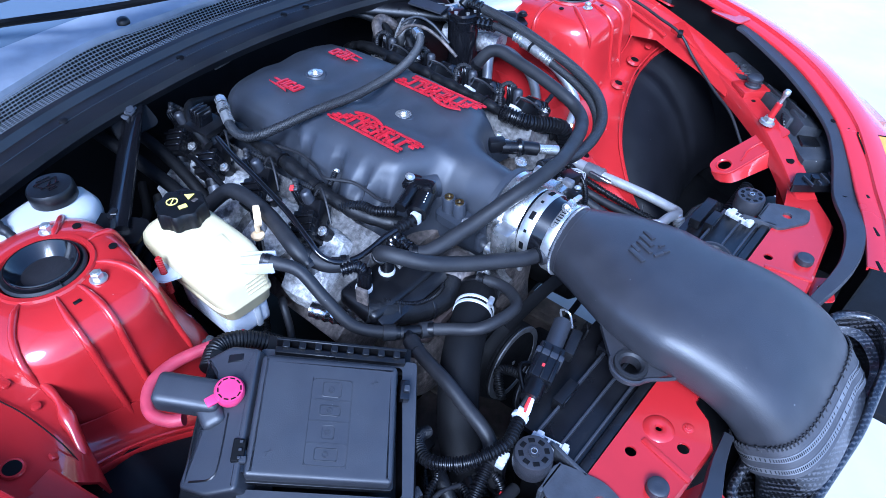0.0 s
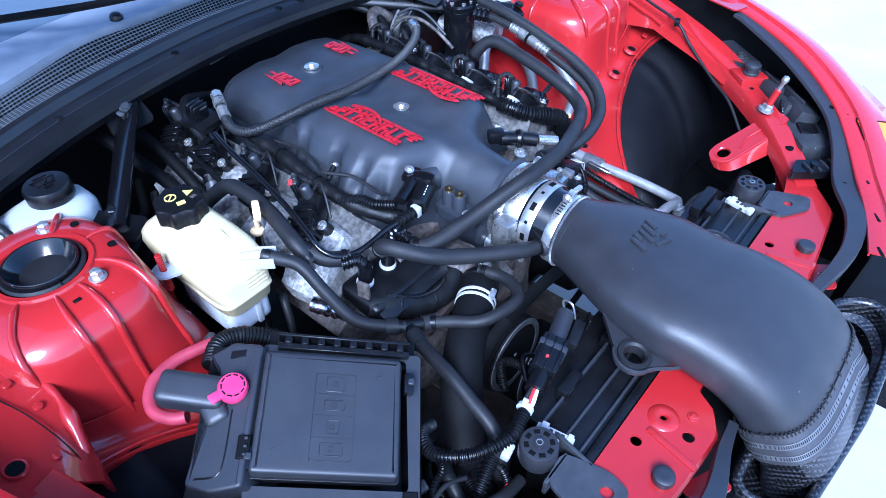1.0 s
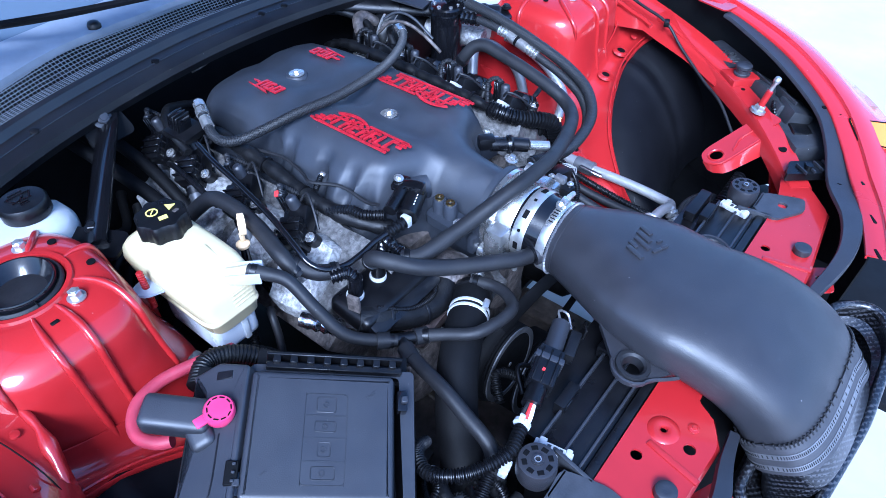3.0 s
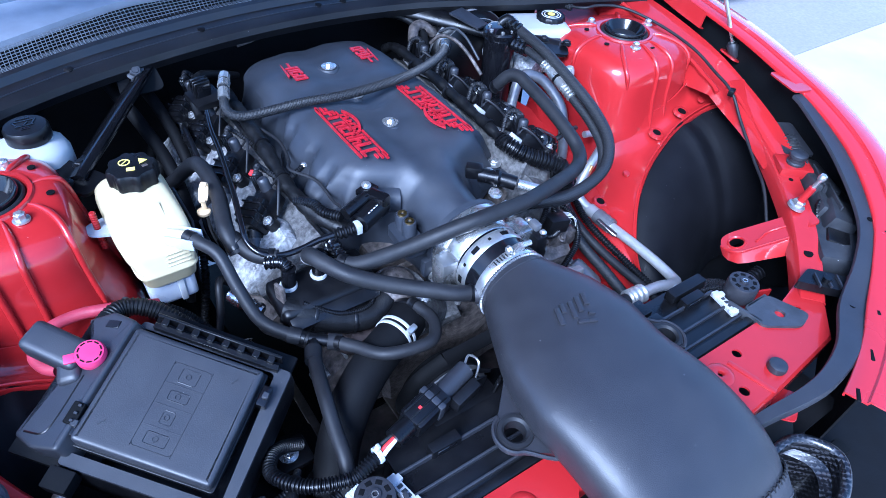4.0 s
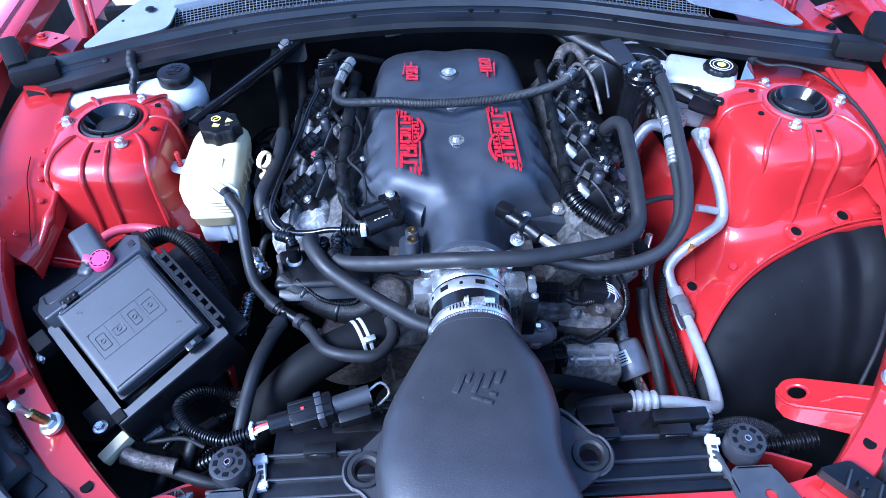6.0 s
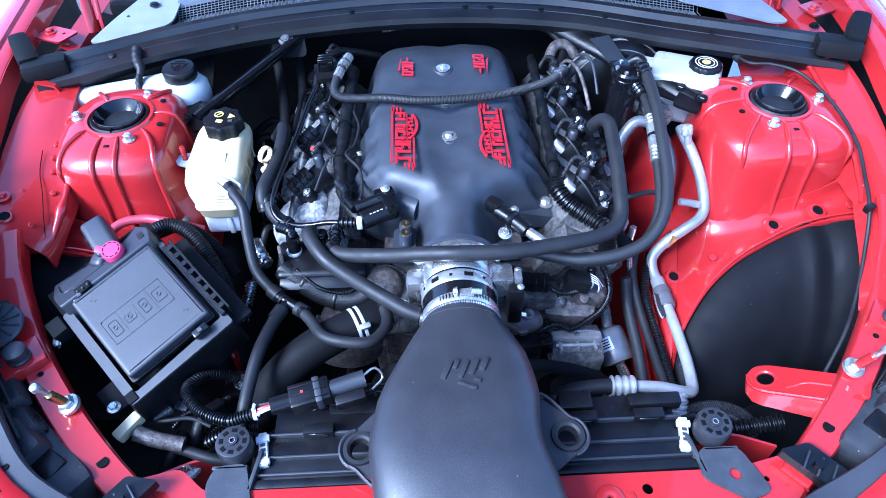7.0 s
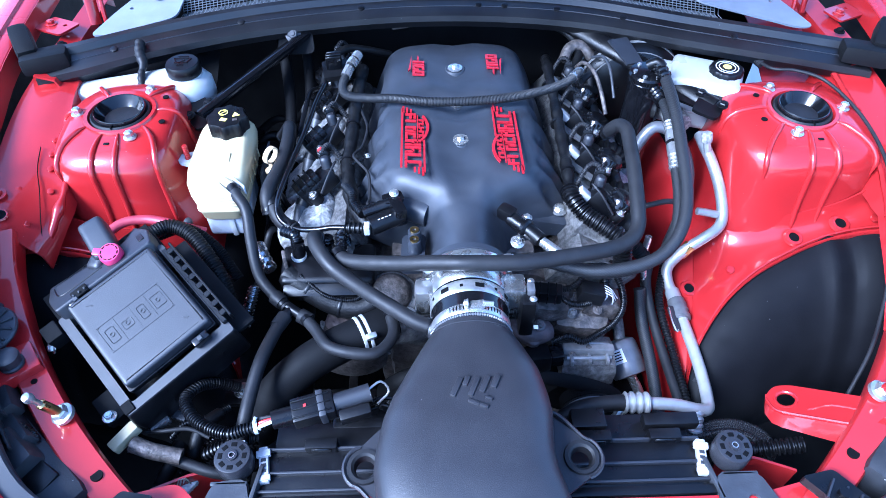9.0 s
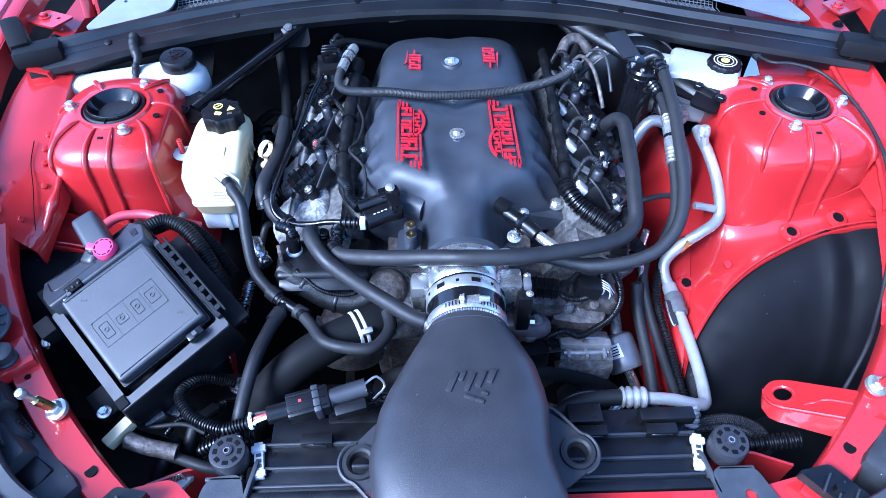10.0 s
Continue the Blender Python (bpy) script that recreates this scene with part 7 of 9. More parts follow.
# ---- things in the bay ----
def expansion_tank():
    t = thing("expansion_tank", (-0.44, 0.53, 0.65), "cream translucent coolant expansion tank with black cap", "coolant tank")
    loops = []
    for z, x0, x1, y0, y1, n in ((0.758, -0.460, -0.400, 0.458, 0.600, 4), (0.761, -0.466, -0.393, 0.450, 0.612, 6), (0.766, -0.4685, -0.3895, 0.4465, 0.616, 7), (0.782, -0.472, -0.3865, 0.4455, 0.619, 7), (0.7845, -0.4745, -0.384, 0.4435, 0.621, 7), (0.7875, -0.4745, -0.384, 0.4435, 0.621, 7), (0.790, -0.4725, -0.3855, 0.4455, 0.619, 7),
                                 (0.812, -0.480, -0.381, 0.449, 0.626, 7), (0.830, -0.483, -0.379, 0.456, 0.630, 7), (0.842, -0.481, -0.380, 0.466, 0.630, 6), (0.849, -0.475, -0.383, 0.482, 0.628, 5), (0.855, -0.463, -0.388, 0.520, 0.622, 4), (0.859, -0.450, -0.394, 0.555, 0.615, 2.5)):
        row = []
        for k in range(64):
            a = 2 * math.pi * k / 64
            c, s = math.cos(a), math.sin(a)
            x = (x0 + x1) / 2 + (x1 - x0) / 2 * math.copysign(abs(c) ** (2 / n), c)
            y = (y0 + y1) / 2 + (y1 - y0) / 2 * math.copysign(abs(s) ** (2 / n), s)
            row.append((x + 0.02 * max(0, 0.50 - y), y, z))
        loops.append(row)
    body = part("body", skin(bmesh.new(), loops), CREAM, t, sharp=40)
    for k in range(4):
        part("moulded_rib", rbox((0.034, 0.0022, 0.0022), pose(-0.412, 0.4462 + 0.0008 * k, 0.797 + 0.0065 * k), 0.0008, 1), CREAM, body)
        part("moulded_rib", rbox((0.003, 0.003, 0.040), pose(-0.3805, 0.505 + 0.026 * k, 0.815, 0, -5, 0), 0.001, 1), CREAM, body)
    part("moulded_pad", rbox((0.05, 0.03, 0.004), pose(-0.432, 0.505, 0.8525, 15, 0, 0), 0.0015, 2), CREAM, body)
    part("base_cup", rbox((0.070, 0.125, 0.055), pose(-0.430, 0.519, 0.740), 0.010, 3), CLEARISH, t, "milky clear lower cup")
    part("base_strap", rbox((0.010, 0.129, 0.050), pose(-0.418, 0.518, 0.739), 0.003), WHITE, t)
    part("side_bracket", rbox((0.004, 0.10, 0.13), pose(-0.374, 0.575, 0.735, 0, 6, 0), 0.0015, 2), BRACKET, t)
    cap = part("cap", lathe([(0.029, 0), (0.0345, 0.003), (0.0345, 0.024), (0.032, 0.029), (0.012, 0.030)], pose(-0.421, 0.589, 0.856), 96, lobes=(8, 0.085)), PLASTIC, t, "lobed black screw cap with yellow symbols")
    part("symbol_ring", lathe([(0.0085, 0.0), (0.0085, 0.0008), (0.0068, 0.0008), (0.0068, 0.0)], pose(-0.428, 0.598, 0.886), 24, caps=False), YPRINT, cap)
    part("symbol_ring_bar", rbox((0.011, 0.0016, 0.0008), pose(-0.428, 0.598, 0.8864, 0, 0, 40), 0, 1), YPRINT, cap)
    part("symbol_triangle", plate([(-0.007, -0.006), (0.007, -0.006), (0, 0.007)], 0.0008, pose(-0.405, 0.592, 0.8872, 0, 0, 20)), YPRINT, cap)
    part("symbol_book", rbox((0.012, 0.008, 0.0008), pose(-0.424, 0.577, 0.8864, 0, 0, -15), 0, 1), YPRINT, cap)
    part("symbol_bar", rbox((0.008, 0.006, 0.0008), pose(-0.404, 0.577, 0.8864, 0, 0, 10), 0, 1), CASTDARK, cap)
    part("nipple", sweep([(-0.415, 0.468, 0.838), (-0.393, 0.445, 0.841)], 0.0085, 14), CREAM, t)
    for k in (-0.013, 0.013):
        part("nipple_guard", rbox((0.003, 0.046, 0.018), pose(-0.398 + 0.72 * k, 0.451 + 0.69 * k, 0.836, 0, 0, 44), 0.0012, 2), CLEARISH, t)
    part("mount_tab", plate(rounded([(-0.020, -0.013), (0.022, -0.030), (0.022, 0.024), (-0.020, 0.012)], 0.011), 0.004, pose(-0.491, 0.541, 0.829, 0, 6, 8), [(-0.004, 0, 0.005)]), CLEARISH, t, "milky mounting ear")
    part("mount_stud", sweep([(-0.495, 0.541, 0.79), (-0.4945, 0.543, 0.857)], 0.0042, 10, ribs=(0.004, 0.0015)), RED, t, "red painted stud")


expansion_tank()


def fuse_box():
    n_, e_, s_, w_ = Vector((-0.499, 0.312, 0.843)), Vector((-0.387, 0.193, 0.812)), Vector((-0.494, 0.099, 0.776)), Vector((-0.604, 0.216, 0.814))
    c = (n_ + e_ + s_ + w_) / 4
    ux = ((e_ - n_) + (s_ - w_)).normalized()
    uy = ((n_ - w_) + (e_ - s_)).normalized()
    m = axes(c, ux.cross(uy), ux)
    L, W = (e_ - n_).length, (n_ - w_).length
    t = thing("fuse_box", (c.x, c.y, 0.70), "dark grey plastic under-bonnet fuse box with pink terminal cap", "fuse box")
    lid = part("lid", slab(rounded([(-L / 2, -W / 2), (L / 2, -W / 2), (L / 2, W / 2), (-L / 2, W / 2)], 0.006), 0.026, m, 0.005), LIDMAT, t)
    part("lid_skirt", slab(rounded([(-L / 2 - 0.003, -W / 2 - 0.003), (L / 2 + 0.003, -W / 2 - 0.003), (L / 2 + 0.003, W / 2 + 0.003), (-L / 2 - 0.003, W / 2 + 0.003)], 0.005), 0.01, m @ pose(0, 0, -0.017), 0.001), PLASTIC, lid)
    out = rounded([(-0.052, -0.024), (0.052, -0.024), (0.052, 0.024), (-0.052, 0.024)], 0.006)
    turn = pose(0.004, -0.005, 0.0004, 0, 0, 90)
    part("label_frame", sweep([m @ turn @ Vector((x, y, 0)) for x, y in out + out[:1]], 0.0003, 4), LIDMAT, lid)
    for k in range(3):
        part("label_divider", rbox((0.0008, 0.046, 0.0006), m @ turn @ pose(-0.026 + 0.026 * k, 0, 0), 0, 1), LIDMAT, lid)
    for x, w, h in ((-0.039, 0.014, 0.026), (-0.013, 0.016, 0.014), (0.013, 0.012, 0.024), (0.039, 0.018, 0.022)):
        box = rounded([(-w / 2, -h / 2), (w / 2, -h / 2), (w / 2, h / 2), (-w / 2, h / 2)], 0.003)
        part("moulded_sign", sweep([m @ turn @ pose(x, 0, 0) @ Vector((px, py, 0)) for px, py in box + box[:1]], 0.0005, 4), LIDMAT, lid)
        part("moulded_sign", lathe([(0.0035, -0.0003), (0.0035, 0.0008), (0.0026, 0.0008), (0.0026, -0.0003)], m @ turn @ pose(x, 0.001, 0), 16, caps=False), LIDMAT, lid)
    for x, y in ((-0.06, -0.045), (0.055, 0.048)):
        for r in (20, 60):
            part("moulded_mark", rbox((0.010, 0.0010, 0.0008), m @ pose(x, y, 0.0003, 0, 0, r), 0, 1), LIDMAT, lid)
    # tray round the lid
    base = bmesh.new()
    outer = rounded([(-0.088, -0.098), (0.112, -0.098), (0.112, 0.090), (-0.088, 0.090)], 0.006)
    skirt = rounded([(-0.088, -0.102), (0.118, -0.102), (0.116, 0.090), (-0.088, 0.090)], 0.006)
    inner = rounded([(-0.087, -0.082), (0.098, -0.082), (0.092, 0.080), (-0.087, 0.080)], 0.006)
    k = len(outer)
    rows = [[m @ Vector((x, y, -0.10)) for x, y in skirt], [m @ Vector((x, y, -0.045)) for x, y in skirt], [m @ Vector((x, y, -0.024)) for x, y in outer], [m @ Vector((x * 0.99, y * 0.99, -0.021)) for x, y in outer], [m @ Vector((x, y, -0.021)) for x, y in inner], [m @ Vector((x, y, -0.07)) for x, y in inner]]
    part("tray", skin(base, rows[:3] + rows[5:]), PLASTIC, t)
    part("tray_rim", skin(bmesh.new(), rows[2:5], caps=False), LIDMAT, t)
    part("tray_hole", rbox((0.018, 0.016, 0.004), m @ pose(0.1, -0.090, -0.0205), 0.001, 1), DARK, t)
    part("corner_ear", rbox((0.03, 0.025, 0.03), m @ pose(-0.075, -0.112, -0.03), 0.003), MATT, t)
    part("corner_bolt", bolt_mesh(m @ Vector((-0.07, -0.128, -0.045)), 0.007, (-0.6, -0.5, 0.4)), STEEL, t)
    part("mount_foot", rbox((0.05, 0.03, 0.02), m @ pose(0.06, -0.12, -0.07), 0.003), MATT, t)
    part("foot_bolt", bolt_mesh(m @ Vector((0.075, -0.125, -0.058)), 0.007, (0, 0, 1)), STEEL, t)
    # latches
    for x, y, r in ((0.094, 0.045, 0), (-0.088, -0.055, 0)):
        l = part("latch", rbox((0.012, 0.026, 0.014), m @ pose(x, y, -0.012, 0, 0, r), 0.002), GLOSS, t)
        part("latch_tongue", rbox((0.008, 0.008, 0.006), m @ pose(x + 0.002, y, -0.002), 0.001, 1), LIDMAT, l)
    comb = part("comb_strip", rbox((0.165, 0.004, 0.020), m @ pose(0.012, 0.0985, -0.016), 0.001, 1), PLASTIC, t)
    part("comb_bar", rbox((0.165, 0.008, 0.012), m @ pose(0.012, 0.086, -0.018), 0.001, 1), PLASTIC, t)
    for k in range(8):
        part("tooth", rbox((0.009, 0.010, 0.006), m @ pose(-0.058 + 0.020 * k, 0.0925, -0.010), 0.001, 1), PLASTIC, comb)
    # terminal cover
    outl = rounded([(0.004, -0.088), (-0.034, -0.092), (-0.068, -0.082), (-0.062, -0.035), (-0.054, -0.004), (-0.052, 0.050), (-0.070, 0.072), (-0.036, 0.088), (0.004, 0.080)], 0.006)
    mc = m @ pose(-0.092, 0, -0.003, 0, -27, 0)
    cov = part("terminal_cover", slab(outl, 0.04, mc, 0.004), LIDMAT, t)
    part("cable_hood", rbox((0.078, 0.040, 0.036), m @ pose(-0.160, 0.022, -0.024, 0, -4, -6), 0.010, 4), LIDMAT, t)
    part("hood_fillet", rbox((0.030, 0.050, 0.026), m @ pose(-0.134, 0.008, -0.026, 0, -20, 30), 0.010, 3), LIDMAT, t)
    part("step", sweep([mc @ Vector(q) for q in ((-0.022, 0.0, 0.0), (-0.022, -0.055, 0.0), (-0.028, -0.074, 0.0), (-0.055, -0.076, 0.0))], 0.0012, 5), PLASTIC, cov)
    # Dark fillers added so the gaps round cover and comb read as shade.
    part("dark_filler", rbox((0.10, 0.19, 0.012), m @ pose(-0.10, -0.005, -0.045), 0.003), MATT, t)
    part("comb_filler", rbox((0.19, 0.04, 0.01), m @ pose(0.012, 0.10, -0.05), 0.003), MATT, t)
    part("slot", rbox((0.020, 0.010, 0.002), mc @ pose(-0.026, 0.070, 0.0002), 0.0005, 1), PLASTIC, cov)
    part("latch", rbox((0.014, 0.026, 0.008), m @ pose(-0.092, -0.045, -0.004), 0.001, 1), DARK, cov)
    for k in range(3):
        part("latch_tooth", rbox((0.004, 0.003, 0.008), m @ pose(-0.090, -0.054 + 0.009 * k, -0.001), 0.0005, 1), LIDMAT, cov)
    pc = m @ Vector((-0.114, 0.023, -0.012))
    z = m.to_3x3() @ Vector((0, 0, 1))
    cap = part("terminal_cap", lathe([(0.0165, 0), (0.0175, 0.002), (0.0175, 0.012), (0.0155, 0.016), (0.004, 0.0165)], axes(pc, z), 40), PINK, t, "pink plastic terminal cap")
    part("cap_tab", rbox((0.014, 0.012, 0.004), axes(pc, z) @ pose(-0.022, 0.004, 0.010, 0, 0, -10), 0.002), PINK, cap)
    for k in range(10):
        a = 2 * math.pi * k / 10
        part("cap_slot", rbox((0.0055, 0.0014, 0.0016), axes(pc, z) @ pose(0.0128 * math.cos(a), 0.0128 * math.sin(a), 0.0162, 0, 0, math.degrees(a) + 90), 0, 1), DARK, cap)
    cable = thing("battery_cable", (-0.6, 0.36, 0.75), "thick cable in faded pink-red conduit", "cable")
    part("conduit", sweep([(-0.60, 0.355, 0.776), (-0.613, 0.369, 0.773), (-0.622, 0.394, 0.772), (-0.614, 0.417, 0.774), (-0.594, 0.434, 0.776), (-0.561, 0.441, 0.774), (-0.530, 0.436, 0.772), (-0.498, 0.428, 0.768), (-0.46, 0.43, 0.75)], 0.0085, 14), PINKHOSE, cable)
    b = thing("cable_loom", (-0.50, 0.40, 0.72), "thick black taped cable loom behind the fuse box", "wiring")
    part("loom", sweep([(-0.54, 0.385, 0.79), (-0.51, 0.408, 0.788), (-0.479, 0.402, 0.78), (-0.45, 0.378, 0.762), (-0.42, 0.34, 0.73), (-0.40, 0.30, 0.67)], 0.0125, 12, ribs=(0.005, 0.0012)), TAPE, b)
    part("loom_branch", sweep([(-0.53, 0.40, 0.775), (-0.49, 0.42, 0.77), (-0.44, 0.40, 0.745), (-0.40, 0.36, 0.70)], 0.010, 10, ribs=(0.004, 0.001)), MATT, b)
    part("push_pin", lathe([(0.0085, 0), (0.008, 0.004), (0.004, 0.009), (0.0065, 0.012), (0.003, 0.014)], pose(-0.502, 0.462, 0.742, 20, 25, 0)), BRACKET, b)


fuse_box()


def radiator():
    t = thing("radiator", (0, 0.0, 0.25), "black plastic radiator end tank and core", "radiator")
    part("core", rbox((0.66, 0.05, 0.42), pose(0, 0.0, 0.45), 0.006), DARK, t)
    part("top_tank", rbox((0.62, 0.07, 0.05), pose(0.008, -0.002, 0.684), 0.006), PLASTIC, t)
    # Ridges in a lighter plastic, which paints the highlights along the tank.
    for y, h in ((-0.030, 0.004), (-0.004, 0.003), (0.030, 0.006)):
        part("ridge", rbox((0.62, 0.004, 0.006 + h), pose(0.008, y, 0.711), 0.0015, 2), LIDMAT, t)
    part("front_rail", rbox((0.64, 0.014, 0.03), pose(0.008, -0.044, 0.702), 0.004), PLASTIC, t)
    for s, x in ((1, 0.353), (-1, -0.336)):
        y = 0.003 if s > 0 else 0.010
        mount = thing("radiator_mount", (x, y, 0.70), "slotted round rubber mount in a dull grey bracket", "radiator mount", "radiator mounts")
        z = 0.722
        puck = part("puck", lathe([(0.024, -0.012), (0.0255, -0.006), (0.0255, 0.016), (0.024, 0.020), (0.0225, 0.0205), (0.008, 0.0205)], pose(x, y, z), 40), TUBE, mount, "round rubber puck")
        for k in range(8):
            a = 2 * math.pi * k / 8
            part("slot", rbox((0.0065, 0.0085, 0.0016), pose(x + 0.0165 * math.cos(a), y + 0.0165 * math.sin(a), z + 0.0203, 0, 0, math.degrees(a)), 0.0007, 1), DARK, puck)
        part("hub", lathe([(0.0075, 0.018), (0.0072, 0.0235), (0.004, 0.0235), (0.0038, 0.016)], pose(x, y, z), 20), TUBE, puck)
        part("hub_ring", lathe([(0.0042, 0.0232), (0.0044, 0.0242), (0.0034, 0.0242), (0.0032, 0.0232)], pose(x, y, z), 20, caps=False), STEEL, puck)
        part("bracket", plate(rounded([(-0.028, -0.028), (0.03, -0.03), (0.055, -0.095), (0.02, -0.105), (-0.035, -0.07)] if s > 0 else [(0.018, -0.024), (-0.024, -0.028), (-0.034, -0.055), (-0.016, -0.112), (0.026, -0.118), (0.034, -0.085), (0.026, -0.050)], 0.012), 0.006, pose(x, y, 0.727 - 0.004), [(s * 0.012, -0.068, 0.0085) if s > 0 else (0.008, -0.094, 0.0085)]), BRACKET, mount)
        part("upright", rbox((0.05, 0.006, 0.03), pose(x + s * 0.004, y - 0.03, 0.708), 0.002), BRACKET, mount)
        part("upright", rbox((0.006, 0.06, 0.03), pose(x - s * 0.032, y - 0.035, 0.708, 0, 0, s * 10), 0.002), BRACKET, mount)
        clip = thing("tank_clip", (x - s * 0.038, y, 0.70), "white plastic side clip on the radiator tank", "clip", "tank clips")
        mc = pose(x - s * 0.038, y - 0.002, 0.712, 0, 0, -s * 10)
        part("body", rbox((0.013, 0.052, 0.012), mc, 0.002), CLIPWHITE, clip)
        part("head", rbox((0.020, 0.010, 0.008), mc @ pose(0, 0.016, 0.004), 0.002), CLIPWHITE, clip)
        part("foot", rbox((0.018, 0.008, 0.008), mc @ pose(0, -0.020, 0.004), 0.002), CLIPWHITE, clip)
        for k in range(3):
            part("window", rbox((0.007, 0.005, 0.0015), mc @ pose(0, -0.010 + 0.008 * k, 0.0062), 0.0004, 1), BRACKET, clip)
    f = thing("fan_shroud", (0, 0.07, 0.4), "black plastic cooling fan shroud behind the radiator", "fan shroud")
    part("top_ledge", rbox((0.60, 0.045, 0.012), pose(0.01, 0.055, 0.694), 0.003), PLASTIC, f)
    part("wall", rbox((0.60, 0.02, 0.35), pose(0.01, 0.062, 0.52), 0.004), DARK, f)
    for x in (-0.22, -0.10, 0.17, 0.27):
        part("tab", rbox((0.045, 0.016, 0.022), pose(x, 0.034, 0.713), 0.002), PLASTIC, f)
        part("tab_slot", rbox((0.03, 0.017, 0.008), pose(x, 0.0335, 0.716), 0.001, 1), GLOSS, f)
    part("catch", rbox((0.05, 0.03, 0.02), pose(0.165, 0.062, 0.713), 0.003), PLASTIC, f)
    part("catch", rbox((0.08, 0.02, 0.02), pose(0.285, 0.058, 0.712), 0.003), PLASTIC, f)
    for x, y, w, h, r in ((-0.155, 0.085, 0.030, 0.030, 20), (-0.125, 0.090, 0.024, 0.036, -12), (-0.185, 0.080, 0.040, 0.018, 6), (-0.10, 0.075, 0.020, 0.026, 35)):
        part("moulded_rib", rbox((w, 0.004, h), pose(x, y, 0.705 + h * 0.2, 12, 0, r), 0.0012, 1), PLASTIC, f)
    part("moulded_step", rbox((0.11, 0.030, 0.014), pose(-0.155, 0.082, 0.694), 0.004), PLASTIC, f)
    part("wire_guide", sweep([(-0.19, 0.085, 0.715), (-0.16, 0.095, 0.722), (-0.13, 0.10, 0.728), (-0.10, 0.095, 0.72)], 0.0035, 8), PLASTIC, f)


radiator()


def washer():
    t = thing("washer_tank", (-0.62, 0.73, 0.80), "white plastic washer bottle neck with black cap", "washer tank")
    loops = []
    for x, y, z, hy, hz in ((-0.765, 0.715, 0.850, 0.016, 0.014), (-0.755, 0.716, 0.850, 0.024, 0.018), (-0.70, 0.722, 0.850, 0.028, 0.022), (-0.63, 0.728, 0.852, 0.034, 0.025), (-0.58, 0.733, 0.852, 0.043, 0.028),
                            (-0.54, 0.735, 0.850, 0.050, 0.032), (-0.51, 0.735, 0.848, 0.046, 0.032), (-0.49, 0.735, 0.846, 0.030, 0.026), (-0.482, 0.735, 0.845, 0.012, 0.012)):
        loops.append([(x, y + hy * math.copysign(abs(math.cos(a)) ** 0.6, math.cos(a)), z + hz * math.copysign(abs(math.sin(a)) ** 0.6, math.sin(a))) for a in [2 * math.pi * k / 32 for k in range(32)]])
    part("bottle", skin(bmesh.new(), loops), WHITE, t, sharp=60)
    part("throat", lathe([(0.034, -0.03), (0.033, 0.0), (0.030, 0.012)], pose(-0.532, 0.741, 0.872), 32), WHITE, t)
    cap = part("cap", lathe([(0.031, 0), (0.0325, 0.002), (0.0325, 0.020), (0.030, 0.024), (0.008, 0.025)], pose(-0.532, 0.741, 0.880), 40), PLASTIC, t, "round black cap with moulded wiper sign")
    m = pose(-0.532, 0.741, 0.9052)
    for x, y, w, h, r in ((0, -0.004, 0.026, 0.002, 0), (-0.013, 0.004, 0.002, 0.016, 25), (0.013, 0.004, 0.002, 0.016, -25), (0, 0.011, 0.032, 0.002, 0), (0.0, 0.0, 0.002, 0.016, -40), (0, -0.014, 0.012, 0.002, 0), (0, -0.010, 0.012, 0.002, 0), (0, 0.018, 0.02, 0.0016, 0)):
        part("moulded_sign", rbox((w, h, 0.0016), m @ pose(x, y, 0, 0, 0, r), 0, 1), GLOSS, cap)
    s = thing("cable_strap", (-0.618, 0.73, 0.83), "black cable strap from the seal over the bottle", "strap")
    part("strap", sweep([(-0.625, 0.80, 0.915), (-0.622, 0.775, 0.905), (-0.612, 0.752, 0.895), (-0.614, 0.735, 0.885), (-0.610, 0.712, 0.875), (-0.608, 0.695, 0.855), (-0.606, 0.69, 0.835)], lambda u: 0.0095 if u < 0.38 else 0.0068, 12, ribs=(0.014, 0.0012)), RUBBER, s)


washer()


def brake_tank():
    t = thing("brake_fluid_tank", (0.53, 0.74, 0.78), "white plastic brake fluid reservoir with black cap", "fluid reservoir")
    m = pose(0.505, 0.738, 0.812, 0, 0, -24)
    part("tank", rbox((0.150, 0.110, 0.105), m, 0.014, 3, taper=0.94), WHITE, t)
    part("low_neck", rbox((0.06, 0.08, 0.04), m @ pose(-0.075, 0.0, 0.02), 0.012, 3), WHITE, t)
    part("seam", rbox((0.150, 0.113, 0.004), m @ pose(0, 0, -0.012), 0.0015, 1), WHITE, t)
    cap = part("cap", lathe([(0.030, 0), (0.0325, 0.002), (0.0325, 0.014), (0.030, 0.018), (0.010, 0.019)], pose(0.541, 0.734, 0.856), 60, lobes=(14, 0.035)), PLASTIC, t, "notched black cap with yellow centre")
    part("yellow_spot", lathe([(0.0085, 0), (0.0085, 0.0007)], pose(0.541, 0.734, 0.8752), 20), YPRINT, cap)
    for r in (0.0225, 0.0165):
        part("print_ring", lathe([(r, 0), (r, 0.0006), (r - 0.0016, 0.0006), (r - 0.0016, 0)], pose(0.541, 0.734, 0.8746), 40, caps=False), WPRINT, cap)
    part("bracket", plate(rounded([(-0.07, -0.012), (0.06, -0.012), (0.06, 0.012), (-0.07, 0.012)], 0.008), 0.005, pose(0.475, 0.665, 0.838, 4, 6, -32)), PLASTIC, t)


brake_tank()


